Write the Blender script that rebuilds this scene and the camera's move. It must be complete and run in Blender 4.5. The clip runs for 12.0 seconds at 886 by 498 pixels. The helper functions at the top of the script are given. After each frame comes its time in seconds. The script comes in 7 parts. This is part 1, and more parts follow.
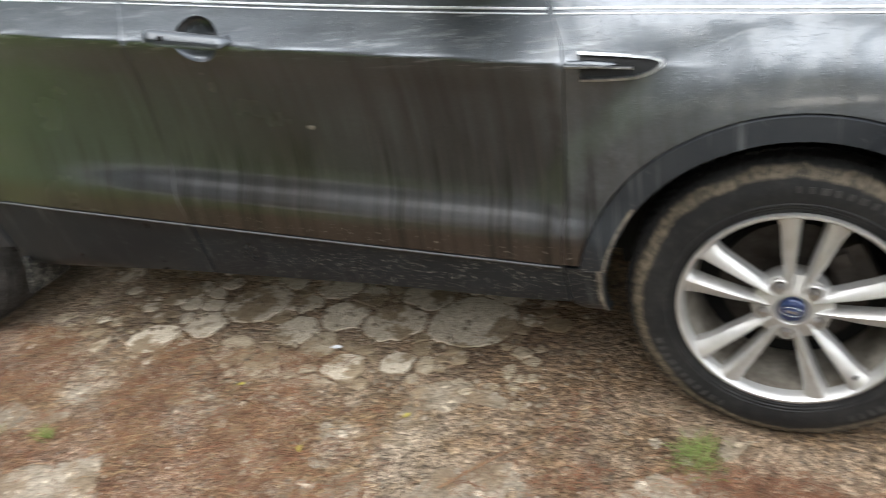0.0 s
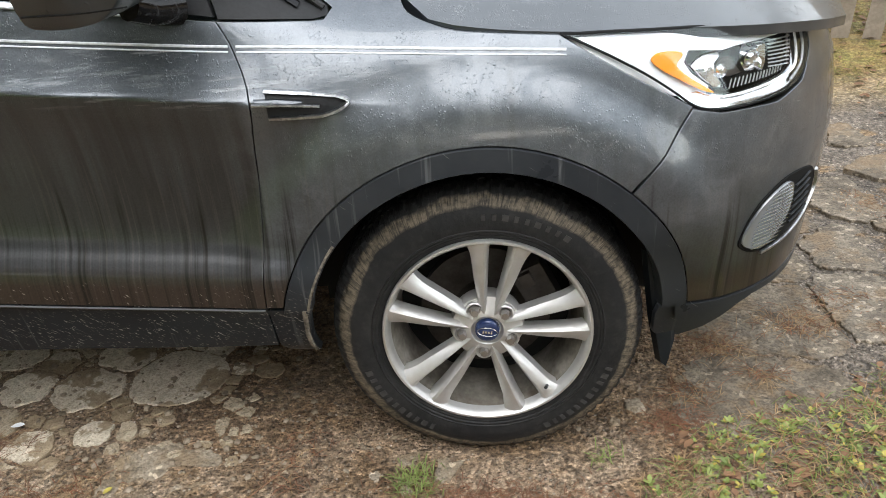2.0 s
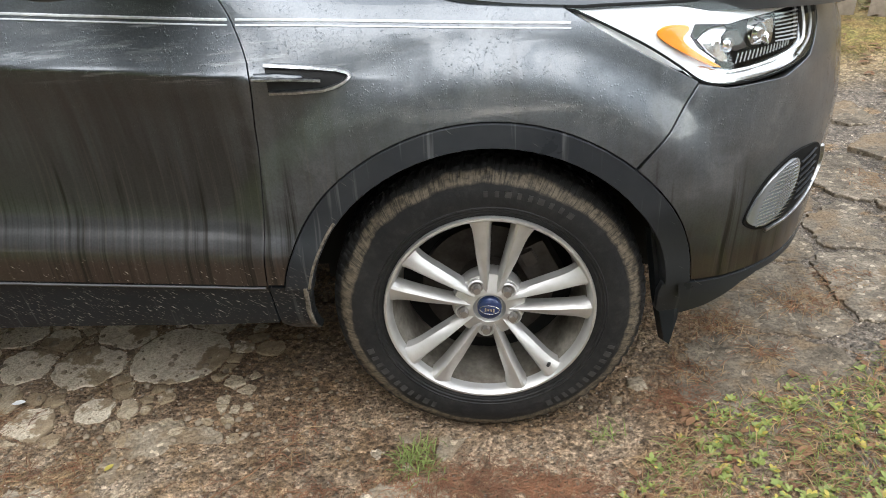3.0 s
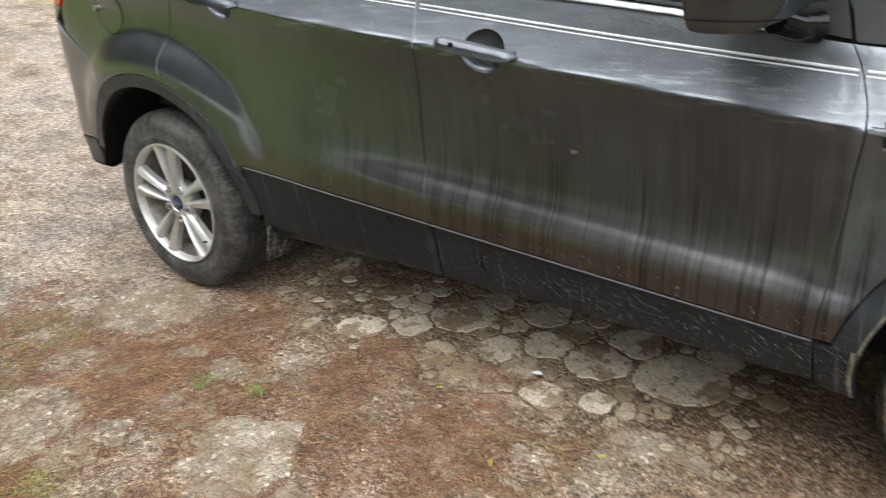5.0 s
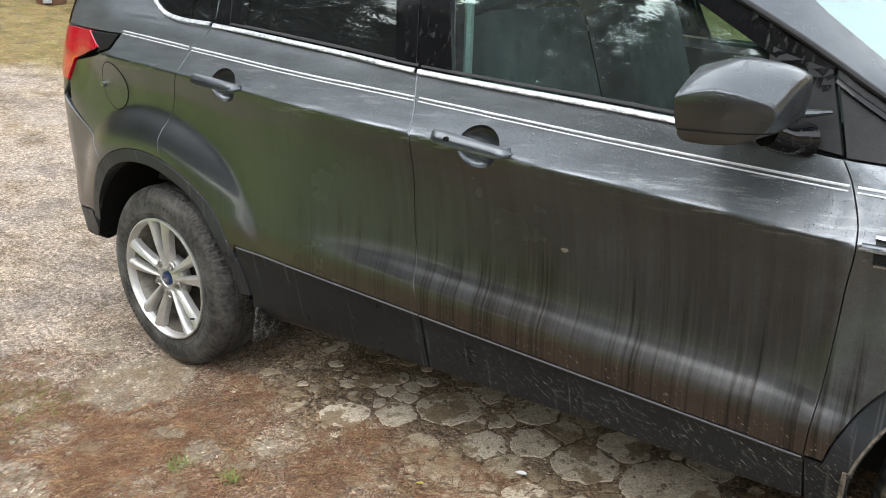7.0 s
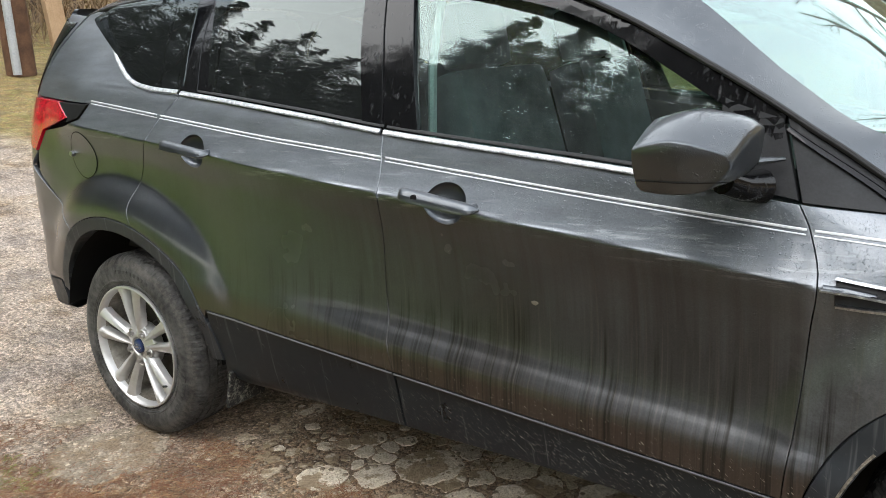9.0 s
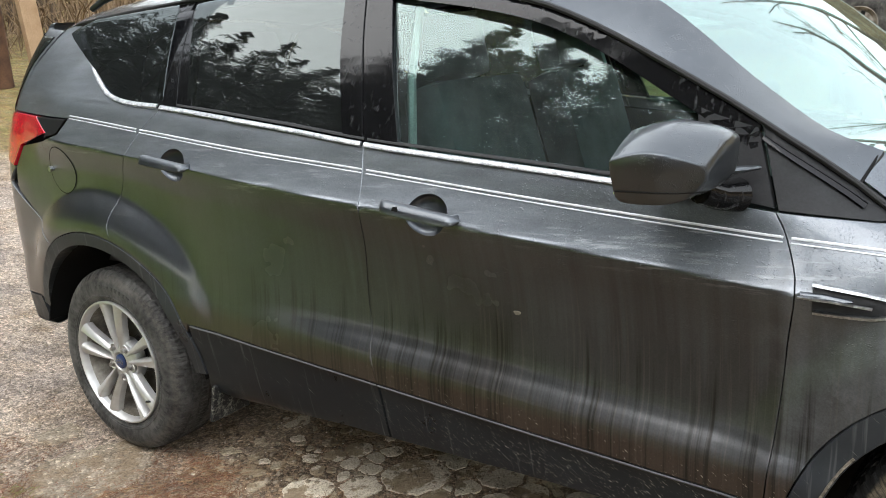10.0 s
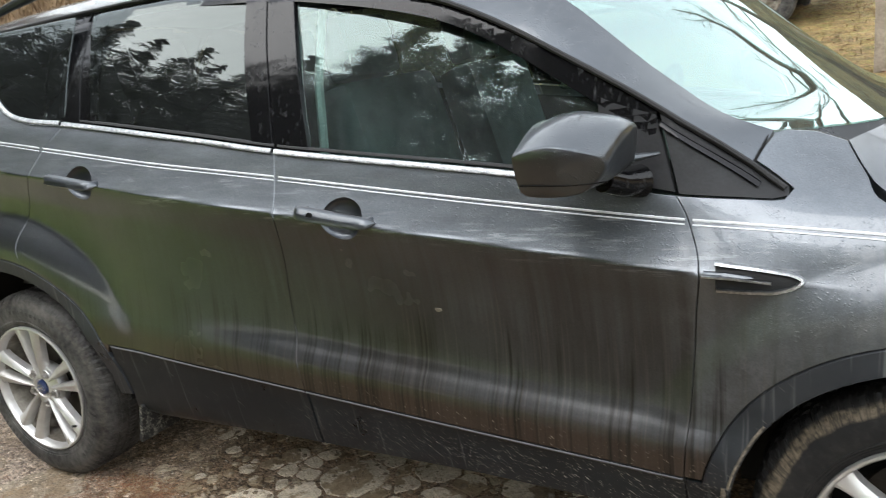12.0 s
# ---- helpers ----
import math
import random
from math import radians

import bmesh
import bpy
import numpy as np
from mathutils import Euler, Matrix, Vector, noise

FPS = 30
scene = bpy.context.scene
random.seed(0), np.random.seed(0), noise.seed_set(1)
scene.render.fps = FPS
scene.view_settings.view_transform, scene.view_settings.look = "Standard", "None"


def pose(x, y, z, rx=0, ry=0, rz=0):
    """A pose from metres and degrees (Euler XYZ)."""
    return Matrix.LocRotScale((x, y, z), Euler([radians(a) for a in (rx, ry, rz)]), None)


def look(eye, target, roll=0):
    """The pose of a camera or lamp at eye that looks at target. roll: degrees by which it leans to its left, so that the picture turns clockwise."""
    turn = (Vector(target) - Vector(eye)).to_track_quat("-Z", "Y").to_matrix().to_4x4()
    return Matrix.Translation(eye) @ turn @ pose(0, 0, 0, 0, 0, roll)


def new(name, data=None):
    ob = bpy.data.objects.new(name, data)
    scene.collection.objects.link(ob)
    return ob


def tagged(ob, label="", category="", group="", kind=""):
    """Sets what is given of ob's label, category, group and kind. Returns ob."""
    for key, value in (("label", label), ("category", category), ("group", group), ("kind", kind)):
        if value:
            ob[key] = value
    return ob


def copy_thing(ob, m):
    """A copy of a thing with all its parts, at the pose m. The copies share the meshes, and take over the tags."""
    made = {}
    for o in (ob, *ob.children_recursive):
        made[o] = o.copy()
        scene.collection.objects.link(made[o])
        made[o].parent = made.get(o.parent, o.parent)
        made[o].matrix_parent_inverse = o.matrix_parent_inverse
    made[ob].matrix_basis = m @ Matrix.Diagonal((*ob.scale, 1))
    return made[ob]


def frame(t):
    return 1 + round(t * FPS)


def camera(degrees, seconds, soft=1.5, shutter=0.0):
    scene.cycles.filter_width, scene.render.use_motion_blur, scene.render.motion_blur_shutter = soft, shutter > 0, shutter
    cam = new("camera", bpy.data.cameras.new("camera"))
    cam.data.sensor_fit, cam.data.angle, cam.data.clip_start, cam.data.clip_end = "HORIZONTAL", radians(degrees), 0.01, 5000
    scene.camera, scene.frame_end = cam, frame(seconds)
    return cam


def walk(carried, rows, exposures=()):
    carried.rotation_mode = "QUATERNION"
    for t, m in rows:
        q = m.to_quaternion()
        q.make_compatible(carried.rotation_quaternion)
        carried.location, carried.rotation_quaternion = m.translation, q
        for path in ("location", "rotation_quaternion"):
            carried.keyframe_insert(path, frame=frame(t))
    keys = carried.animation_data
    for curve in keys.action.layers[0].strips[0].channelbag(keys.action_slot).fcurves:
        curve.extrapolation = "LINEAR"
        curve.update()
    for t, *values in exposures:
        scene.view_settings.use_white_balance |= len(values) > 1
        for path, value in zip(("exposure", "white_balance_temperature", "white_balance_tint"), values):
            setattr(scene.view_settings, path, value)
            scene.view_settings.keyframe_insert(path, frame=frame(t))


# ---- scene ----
cam = camera(57.2, 12.0, soft=0.9, shutter=0.25)
PATH = [
    (0, (-0.018, -1.501, 1.345), (-0.794, 0.086, 0.408), -10.1),
    (0.5, (0.021, -1.488, 1.332), (-0.209, 0.234, 0.341), -3.6),
    (1, (0.028, -1.484, 1.329), (-0.073, 0.282, 0.396), -4.4),
    (1.5, (0.011, -1.472, 1.334), (-0.072, 0.299, 0.406), -4.7),
    (2, (0.004, -1.476, 1.327), (-0.101, 0.295, 0.404), -4.0),
    (2.5, (-0.001, -1.468, 1.323), (-0.104, 0.288, 0.37), -4.0),
    (2.7, (-0.001, -1.464, 1.321), (-0.105, 0.284, 0.355), -4.0),
    (4.3, (-0.076, -1.53, 1.289), (-0.458, 0.189, 0.341), -5.1),
    (4.5, (-0.109, -1.551, 1.29), (-0.713, 0.106, 0.348), -5.7),
    (5, (-0.156, -1.613, 1.329), (-1.293, -0.175, 0.529), -3.8),
    (5.5, (-0.153, -1.611, 1.337), (-1.386, -0.213, 0.611), -2.3),
    (6, (-0.153, -1.594, 1.328), (-1.377, -0.165, 0.651), -1.7),
    (6.5, (-0.158, -1.588, 1.329), (-1.352, -0.115, 0.694), -0.9),
    (7, (-0.155, -1.579, 1.342), (-1.324, -0.076, 0.732), -0.8),
    (7.5, (-0.152, -1.573, 1.344), (-1.327, -0.05, 0.796), -1.4),
    (9.5, (-0.132, -1.576, 1.352), (-1.266, 0.002, 0.879), -2.8),
    (10, (-0.129, -1.575, 1.361), (-1.242, 0.019, 0.893), -3.1),
    (10.5, (-0.106, -1.562, 1.379), (-1.212, 0.044, 0.934), -5.4),
    (11, (-0.106, -1.557, 1.393), (-1.179, 0.08, 0.981), -7.1),
    (11.5, (-0.126, -1.561, 1.384), (-1.195, 0.076, 0.959), -7.1),
    (12, (-0.087, -1.552, 1.379), (-1.067, 0.118, 0.878), -6.0),
]
walk(cam, [(t, look(eye, target, roll)) for t, eye, target, roll in PATH], exposures=[(0.0, 2.22), (1.2, 2.09), (2.6, 2.07), (4.4, 2.20), (7.0, 2.20), (9.5, 2.08), (12.0, 2.08)])

# ---- light ----
world = bpy.data.worlds.new("overcast_sky")
scene.world = world
world.use_nodes = True
wn, wl = world.node_tree.nodes, world.node_tree.links
wn.clear()
sky = wn.new("ShaderNodeTexSky")
sky.sky_type, sky.sun_disc = "NISHITA", False
sky.sun_elevation, sky.sun_rotation = radians(42), radians(160)
sky.air_density, sky.dust_density, sky.ozone_density = 2.0, 0.05, 1.0
grey = wn.new("ShaderNodeHueSaturation")
grey.inputs["Saturation"].default_value = 0.24
wb = wn.new("ShaderNodeBackground")
wb.inputs["Strength"].default_value = 0.15
wo = wn.new("ShaderNodeOutputWorld")
wl.new(sky.outputs[0], grey.inputs["Color"])
wl.new(grey.outputs[0], wb.inputs["Color"])
wl.new(wb.outputs[0], wo.inputs["Surface"])
sun_data = bpy.data.lights.new("sun", "SUN")
sun_data.energy, sun_data.angle, sun_data.color = 1.0, radians(70), (1.0, 0.97, 0.93)
sun = new("sun", sun_data)
sun.matrix_world = look((0, 0, 30), (0.0 + 30 * math.cos(radians(45)) * 0.35, 30 * math.cos(radians(45)) * 0.94, 30 - 30 * math.sin(radians(45))))

# ---- materials ----
def material(name, color=(0.5, 0.5, 0.5), rough=0.5, metal=0.0, coat=0.0, spec=0.5):
    """A principled material; returns it with its nodes, links and shader."""
    m = bpy.data.materials.new(name)
    m.use_nodes = True
    n, l = m.node_tree.nodes, m.node_tree.links
    b = n["Principled BSDF"]
    b.inputs["Base Color"].default_value = (*color, 1)
    b.inputs["Roughness"].default_value = rough
    b.inputs["Metallic"].default_value = metal
    b.inputs["Coat Weight"].default_value = coat
    b.inputs["Coat Roughness"].default_value = 0.04
    b.inputs["Specular IOR Level"].default_value = spec
    return m, n, l, b


def coords(n, l, scale=(1, 1, 1), kind="Object"):
    tc = n.new("ShaderNodeTexCoord")
    mp = n.new("ShaderNodeMapping")
    mp.inputs["Scale"].default_value = scale
    l.new(tc.outputs[kind], mp.inputs["Vector"])
    return mp.outputs["Vector"]


def noise_tex(n, l, vec, scale, detail=4.0, rough=0.6):
    t = n.new("ShaderNodeTexNoise")
    t.inputs["Scale"].default_value, t.inputs["Detail"].default_value, t.inputs["Roughness"].default_value = scale, detail, rough
    l.new(vec, t.inputs["Vector"])
    return t.outputs["Fac"]


def ramp(n, l, fac, stops):
    r = n.new("ShaderNodeValToRGB")
    e = r.color_ramp.elements
    while len(e) < len(stops):
        e.new(0.5)
    for k, (p, c) in zip(e, stops):
        k.position = p
        k.color = (c, c, c, 1) if not isinstance(c, tuple) else (*c, 1)
    l.new(fac, r.inputs["Fac"])
    return r.outputs["Color"]


def mix(n, l, fac, a, b, how="MIX"):
    m = n.new("ShaderNodeMix")
    m.data_type, m.blend_type = "RGBA", how
    for sock, v in ((m.inputs[0], fac), (m.inputs[6], a), (m.inputs[7], b)):
        if isinstance(v, (int, float)):
            sock.default_value = v
        elif isinstance(v, tuple):
            sock.default_value = (*v, 1)
        else:
            l.new(v, sock)
    return m.outputs[2]


def calc(n, l, op, a, b=0.0, c=0.0):
    m = n.new("ShaderNodeMath")
    m.operation = op
    for sock, v in zip(m.inputs, (a, b, c)):
        if isinstance(v, (int, float)):
            sock.default_value = v
        else:
            l.new(v, sock)
    return m.outputs[0]


def axis(n, l, vec, which):
    s = n.new("ShaderNodeSeparateXYZ")
    l.new(vec, s.inputs[0])
    return s.outputs[which]


def bump(n, l, b, height, strength=0.3, dist=0.01, sock="Normal"):
    k = n.new("ShaderNodeBump")
    k.inputs["Strength"].default_value, k.inputs["Distance"].default_value = strength, dist
    l.new(height, k.inputs["Height"])
    l.new(k.outputs[0], b.inputs[sock])
    return k


def band(n, l, v, lo, hi, soft):
    """1 between lo and hi, fading over soft outside."""
    a = calc(n, l, "SMOOTH_MIN", 1.0, calc(n, l, "MULTIPLY", calc(n, l, "SUBTRACT", v, lo - soft), 1 / soft), 0.05)
    c = calc(n, l, "SMOOTH_MIN", 1.0, calc(n, l, "MULTIPLY", calc(n, l, "SUBTRACT", hi + soft, v), 1 / soft), 0.05)
    o = calc(n, l, "MINIMUM", a, c)
    return calc(n, l, "MAXIMUM", o, 0.0)


def mottled(name, base, dark, scale=8.0, rough=0.8, fine=60.0, relief=0.3, dist=0.004, metal=0.0, spec=0.4):
    """A surface of two tones with coarse and fine variation."""
    m, n, l, b = material(name, base, rough, metal, 0, spec)
    v = coords(n, l)
    big = ramp(n, l, noise_tex(n, l, v, scale), [(0.35, 0.0), (0.65, 1.0)])
    small = noise_tex(n, l, v, fine, 3)
    c = mix(n, l, big, dark, base)
    c = mix(n, l, 0.35, c, ramp(n, l, small, [(0.3, 0.25), (0.7, 1.0)]), "MULTIPLY")
    l.new(c, b.inputs["Base Color"])
    bump(n, l, b, small, relief, dist)
    return m


def slanted(n, l, along, across):
    """Coordinates for short dashes that slope up to the rear."""
    v = coords(n, l)
    x, y, z = (axis(n, l, v, k) for k in range(3))
    a = calc(n, l, "ADD", calc(n, l, "MULTIPLY", x, -0.80 * along), calc(n, l, "MULTIPLY", z, 0.60 * along))
    b = calc(n, l, "ADD", calc(n, l, "MULTIPLY", x, 0.60 * across), calc(n, l, "MULTIPLY", z, 0.80 * across))
    c = n.new("ShaderNodeCombineXYZ")
    l.new(a, c.inputs[0])
    l.new(b, c.inputs[1])
    l.new(calc(n, l, "MULTIPLY", y, 20.0), c.inputs[2])
    return c.outputs[0]


# dark grey metallic paint, rain-wet; dirty: with dried road spray and painted sky reflection on the flanks
def make_paint(name, dirty=True):
    m, n, l, b = material(name, (0.05, 0.054, 0.06), 0.38, 0.88, 0.85)
    v = coords(n, l)
    x, z = axis(n, l, v, 0), axis(n, l, v, 2)
    mul = lambda p, q: calc(n, l, "MULTIPLY", p, q)
    add = lambda p, q: calc(n, l, "ADD", p, q)
    base = mix(n, l, ramp(n, l, noise_tex(n, l, v, 4.0, 5, 0.6), [(0.3, 0.0), (0.7, 1.0)]), (0.056, 0.064, 0.072), (0.078, 0.087, 0.097))
    # beads of rain, coarse and fine
    height = None
    for scale, cover, lo, hi in ((170, 40, 0.54, 0.62), (330, 26, 0.44, 0.56)):
        vo = n.new("ShaderNodeTexVoronoi")
        vo.inputs["Scale"].default_value = scale
        l.new(v, vo.inputs["Vector"])
        d = mul(ramp(n, l, vo.outputs["Distance"], [(0.10, 1.0), (0.36, 0.0)]), ramp(n, l, noise_tex(n, l, v, cover, 2), [(lo, 0.0), (hi, 1.0)]))
        height = d if height is None else add(mul(d, 0.5), height)
    sheen = ramp(n, l, noise_tex(n, l, v, 3.0), [(0.3, 0.0), (0.75, 1.0)])
    if not dirty:
        l.new(add(0.04, mul(sheen, 0.06)), b.inputs["Coat Roughness"])
        l.new(base, b.inputs["Base Color"])
        bump(n, l, b, height, 0.8, 0.0018, "Coat Normal")
        bump(n, l, b, height, 0.35, 0.0010)
        return m
    zrel = add(z, mul(x, 0.068))
    zc = add(z, mul(x, 0.0976))
    grime = mul(band(n, l, zc, -1.0, 0.84, 0.05), mul(band(n, l, x, -9.0, -0.30, 0.3), add(0.4, mul(band(n, l, x, -1.9, 2.0, 0.3), 0.6))))
    l.new(add(add(0.04, mul(sheen, 0.06)), mul(grime, 0.19)), b.inputs["Coat Roughness"])
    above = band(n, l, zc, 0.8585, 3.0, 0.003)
    # brown film below the crease, thickest along the sill, cut by thin runs
    s1 = noise_tex(n, l, coords(n, l, (46, 0, 0.7)), 1.0, 3, 0.55)
    s2 = noise_tex(n, l, coords(n, l, (125, 0, 1.6)), 1.0, 3, 0.6)
    cloud = noise_tex(n, l, coords(n, l, (2.4, 0, 1.8)), 1.0, 4, 0.5)
    tops = noise_tex(n, l, coords(n, l, (26, 0, 0.4)), 1.0, 3, 0.6)
    tall = calc(n, l, "SUBTRACT", zrel, mul(tops, 0.46))
    reach = band(n, l, tall, -1.0, 0.46, 0.20)
    front = add(0.22, mul(band(n, l, x, -1.25, 0.4, 0.9), 0.78))
    film = mul(mul(reach, ramp(n, l, cloud, [(0.25, 0.55), (0.6, 1.0)])), front)
    runs = mul(mul(ramp(n, l, s1, [(0.46, 0.0), (0.57, 1.0)]), ramp(n, l, s2, [(0.40, 0.15), (0.60, 1.0)])), band(n, l, tall, -1.0, 0.36, 0.07))
    runs = mul(mul(runs, front), 0.95)
    pale = mul(ramp(n, l, noise_tex(n, l, coords(n, l, (150, 0, 2.2)), 1.0, 2, 0.5), [(0.56, 0.0), (0.70, 0.30)]), mul(reach, front))
    edge = add(zrel, mul(calc(n, l, "SUBTRACT", s2, 0.5), 0.06))
    low_film = mul(band(n, l, edge, -1.0, 0.468, 0.045), 0.85)
    # slanted flecks thrown up by the front wheel
    fleck = mul(ramp(n, l, noise_tex(n, l, slanted(n, l, 75, 310), 1.0, 2, 0.6), [(0.665, 0.0), (0.72, 1.0)]), mul(band(n, l, zrel, 0.1, 0.455, 0.03), band(n, l, x, -1.0, -0.3, 0.7)))
    # dried grey dabs over the crease, and sky reflection painted grey along the shoulder
    dab = mul(ramp(n, l, noise_tex(n, l, coords(n, l, (9, 9, 95)), 1.0, 5, 0.65), [(0.53, 0.0), (0.64, 1.0)]), ramp(n, l, noise_tex(n, l, coords(n, l, (2.6, 2.6, 16)), 1.0, 3), [(0.42, 0.0), (0.58, 1.0)]))
    dab = mul(dab, mul(band(n, l, zc, 0.862, 0.935, 0.04), band(n, l, x, -5.0, -0.40, 0.25)))
    sky_sheen = mul(above, ramp(n, l, noise_tex(n, l, coords(n, l, (5, 5, 30)), 1.0, 6, 0.7), [(0.32, 0.42), (0.70, 0.76)]))
    sky_sheen = mul(sky_sheen, mul(band(n, l, x, -5.0, -0.445, 0.02), add(0.16, mul(band(n, l, x, -5.0, -1.25, 0.7), 0.84))))
    # the wing and nose get a fainter grey, also painted-in sky light
    wing_sheen = mul(band(n, l, x, -0.43, 2.0, 0.02), mul(band(n, l, z, 0.62, 2.0, 0.16), ramp(n, l, noise_tex(n, l, v, 7.0, 6, 0.65), [(0.30, 0.10), (0.70, 0.28)])))
    sky_sheen = calc(n, l, "MAXIMUM", sky_sheen, wing_sheen)
    # cloudy wiped marks on the front wing and bumper
    wipe = n.new("ShaderNodeTexNoise")
    wipe.inputs["Scale"].default_value, wipe.inputs["Detail"].default_value, wipe.inputs["Roughness"].default_value, wipe.inputs["Distortion"].default_value = 9.0, 6.0, 0.62, 1.6
    l.new(v, wipe.inputs["Vector"])
    swirl = mul(ramp(n, l, wipe.outputs["Fac"], [(0.50, 0.0), (0.70, 0.20)]), mul(band(n, l, x, -0.38, 0.62, 0.12), band(n, l, z, 0.66, 0.93, 0.08)))
    c = mix(n, l, mul(film, 0.82), base, (0.019, 0.0155, 0.0125))
    c = mix(n, l, sky_sheen, c, (0.25, 0.275, 0.305))
    c = mix(n, l, low_film, c, (0.040, 0.027, 0.020))
    c = mix(n, l, runs, c, (0.010, 0.008, 0.0065))
    c = mix(n, l, mul(pale, 0.5), c, (0.12, 0.105, 0.09))
    c = mix(n, l, swirl, c, (0.26, 0.275, 0.29))
    c = mix(n, l, mul(fleck, 0.8), c, (0.34, 0.31, 0.27))
    c = mix(n, l, mul(dab, 0.50), c, (0.36, 0.38, 0.40))
    c = mix(n, l, 0.28, c, ramp(n, l, noise_tex(n, l, v, 260, 2, 0.7), [(0.34, 0.60), (0.62, 1.25)]), "MULTIPLY")
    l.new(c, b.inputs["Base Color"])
    # dirt here also counts the painted sky reflection
    dirt = calc(n, l, "MAXIMUM", calc(n, l, "MAXIMUM", runs, mul(film, 0.80)), calc(n, l, "MAXIMUM", calc(n, l, "MAXIMUM", fleck, mul(sky_sheen, 0.8)), calc(n, l, "MAXIMUM", calc(n, l, "MAXIMUM", dab, swirl), mul(low_film, 0.8))))
    l.new(add(0.36, mul(dirt, 0.14)), b.inputs["Roughness"])
    l.new(calc(n, l, "SUBTRACT", 0.90, mul(dirt, 0.50)), b.inputs["Metallic"])
    l.new(calc(n, l, "SUBTRACT", calc(n, l, "SUBTRACT", 0.96, mul(dirt, 0.22)), mul(runs, 0.50)), b.inputs["Coat Weight"])
    l.new(calc(n, l, "SUBTRACT", 0.5, mul(calc(n, l, "MAXIMUM", film, runs), 0.32)), b.inputs["Specular IOR Level"])
    height = mul(height, band(n, l, zrel, 0.78, 4.0, 0.14))
    bump(n, l, b, height, 0.8, 0.0018, "Coat Normal")
    bump(n, l, b, height, 0.35, 0.0010)
    return m


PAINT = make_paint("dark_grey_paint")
CLEAN = make_paint("rinsed_grey_paint", False)


def make_plastic(name, low, high):
    m, n, l, b = material(name, low, 0.30, 0, 0, 0.22)
    v = coords(n, l)
    z = axis(n, l, v, 2)
    spray_n = noise_tex(n, l, slanted(n, l, 75, 310), 1.0, 2, 0.6)
    spray = calc(n, l, "MULTIPLY", ramp(n, l, spray_n, [(0.622, 0.0), (0.70, 1.0)]), band(n, l, z, 0.1, 0.44, 0.06))
    x = axis(n, l, v, 0)
    near = band(n, l, x, -0.95, -0.36, 0.7)
    dust = ramp(n, l, noise_tex(n, l, v, 6, 5), [(0.35, 0.0), (0.75, 0.35)])
    c = mix(n, l, dust, low, high)
    drips = ramp(n, l, noise_tex(n, l, coords(n, l, (55, 0, 2.2)), 1.0, 3, 0.6), [(0.60, 0.0), (0.70, 0.45)])
    c = mix(n, l, drips, c, (0.13, 0.132, 0.133))
    scuff = ramp(n, l, noise_tex(n, l, slanted(n, l, 20, 260), 1.0, 2, 0.6), [(0.70, 0.0), (0.76, 0.5)])
    c = mix(n, l, scuff, c, (0.20, 0.195, 0.185))
    c = mix(n, l, calc(n, l, "MULTIPLY", spray, calc(n, l, "MULTIPLY", near, 0.75)), c, (0.34, 0.32, 0.29))
    l.new(c, b.inputs["Base Color"])
    l.new(calc(n, l, "ADD", 0.27, calc(n, l, "MULTIPLY", dust, 0.9)), b.inputs["Roughness"])
    bump(n, l, b, noise_tex(n, l, v, 500, 2), 0.12, 0.001)
    return m


PLASTIC = make_plastic("weathered_black_plastic", (0.015, 0.017, 0.020), (0.056, 0.059, 0.062))
SILLBLACK = make_plastic("black_sill_cladding", (0.008, 0.010, 0.012), (0.024, 0.026, 0.028))
# far paler than the sill: the edge highlight is put into the colour
LIP_HIGHLIGHT = material("lip_highlight", (0.085, 0.088, 0.09), 0.38, 0, 0, 0.3)[0]


def make_mud():
    """Black plastic under a crust of dried pale mud."""
    m, n, l, b = material("mud_crusted_plastic", (0.03, 0.03, 0.03), 0.7, 0, 0, 0.3)
    v = coords(n, l)
    a, f = noise_tex(n, l, v, 26, 5, 0.7), noise_tex(n, l, v, 150, 3, 0.7)
    k = ramp(n, l, calc(n, l, "ADD", calc(n, l, "MULTIPLY", a, 0.6), calc(n, l, "MULTIPLY", f, 0.4)), [(0.51, 0.0), (0.63, 1.0)])
    l.new(mix(n, l, k, (0.016, 0.016, 0.016), (0.22, 0.215, 0.18)), b.inputs["Base Color"])
    bump(n, l, b, k, 0.6, 0.004)
    return m


MUD = make_mud()
DRYMUD = mottled("dried_mud", (0.22, 0.19, 0.15), (0.06, 0.052, 0.042), 40, 0.95, 160, 0.8, 0.004)


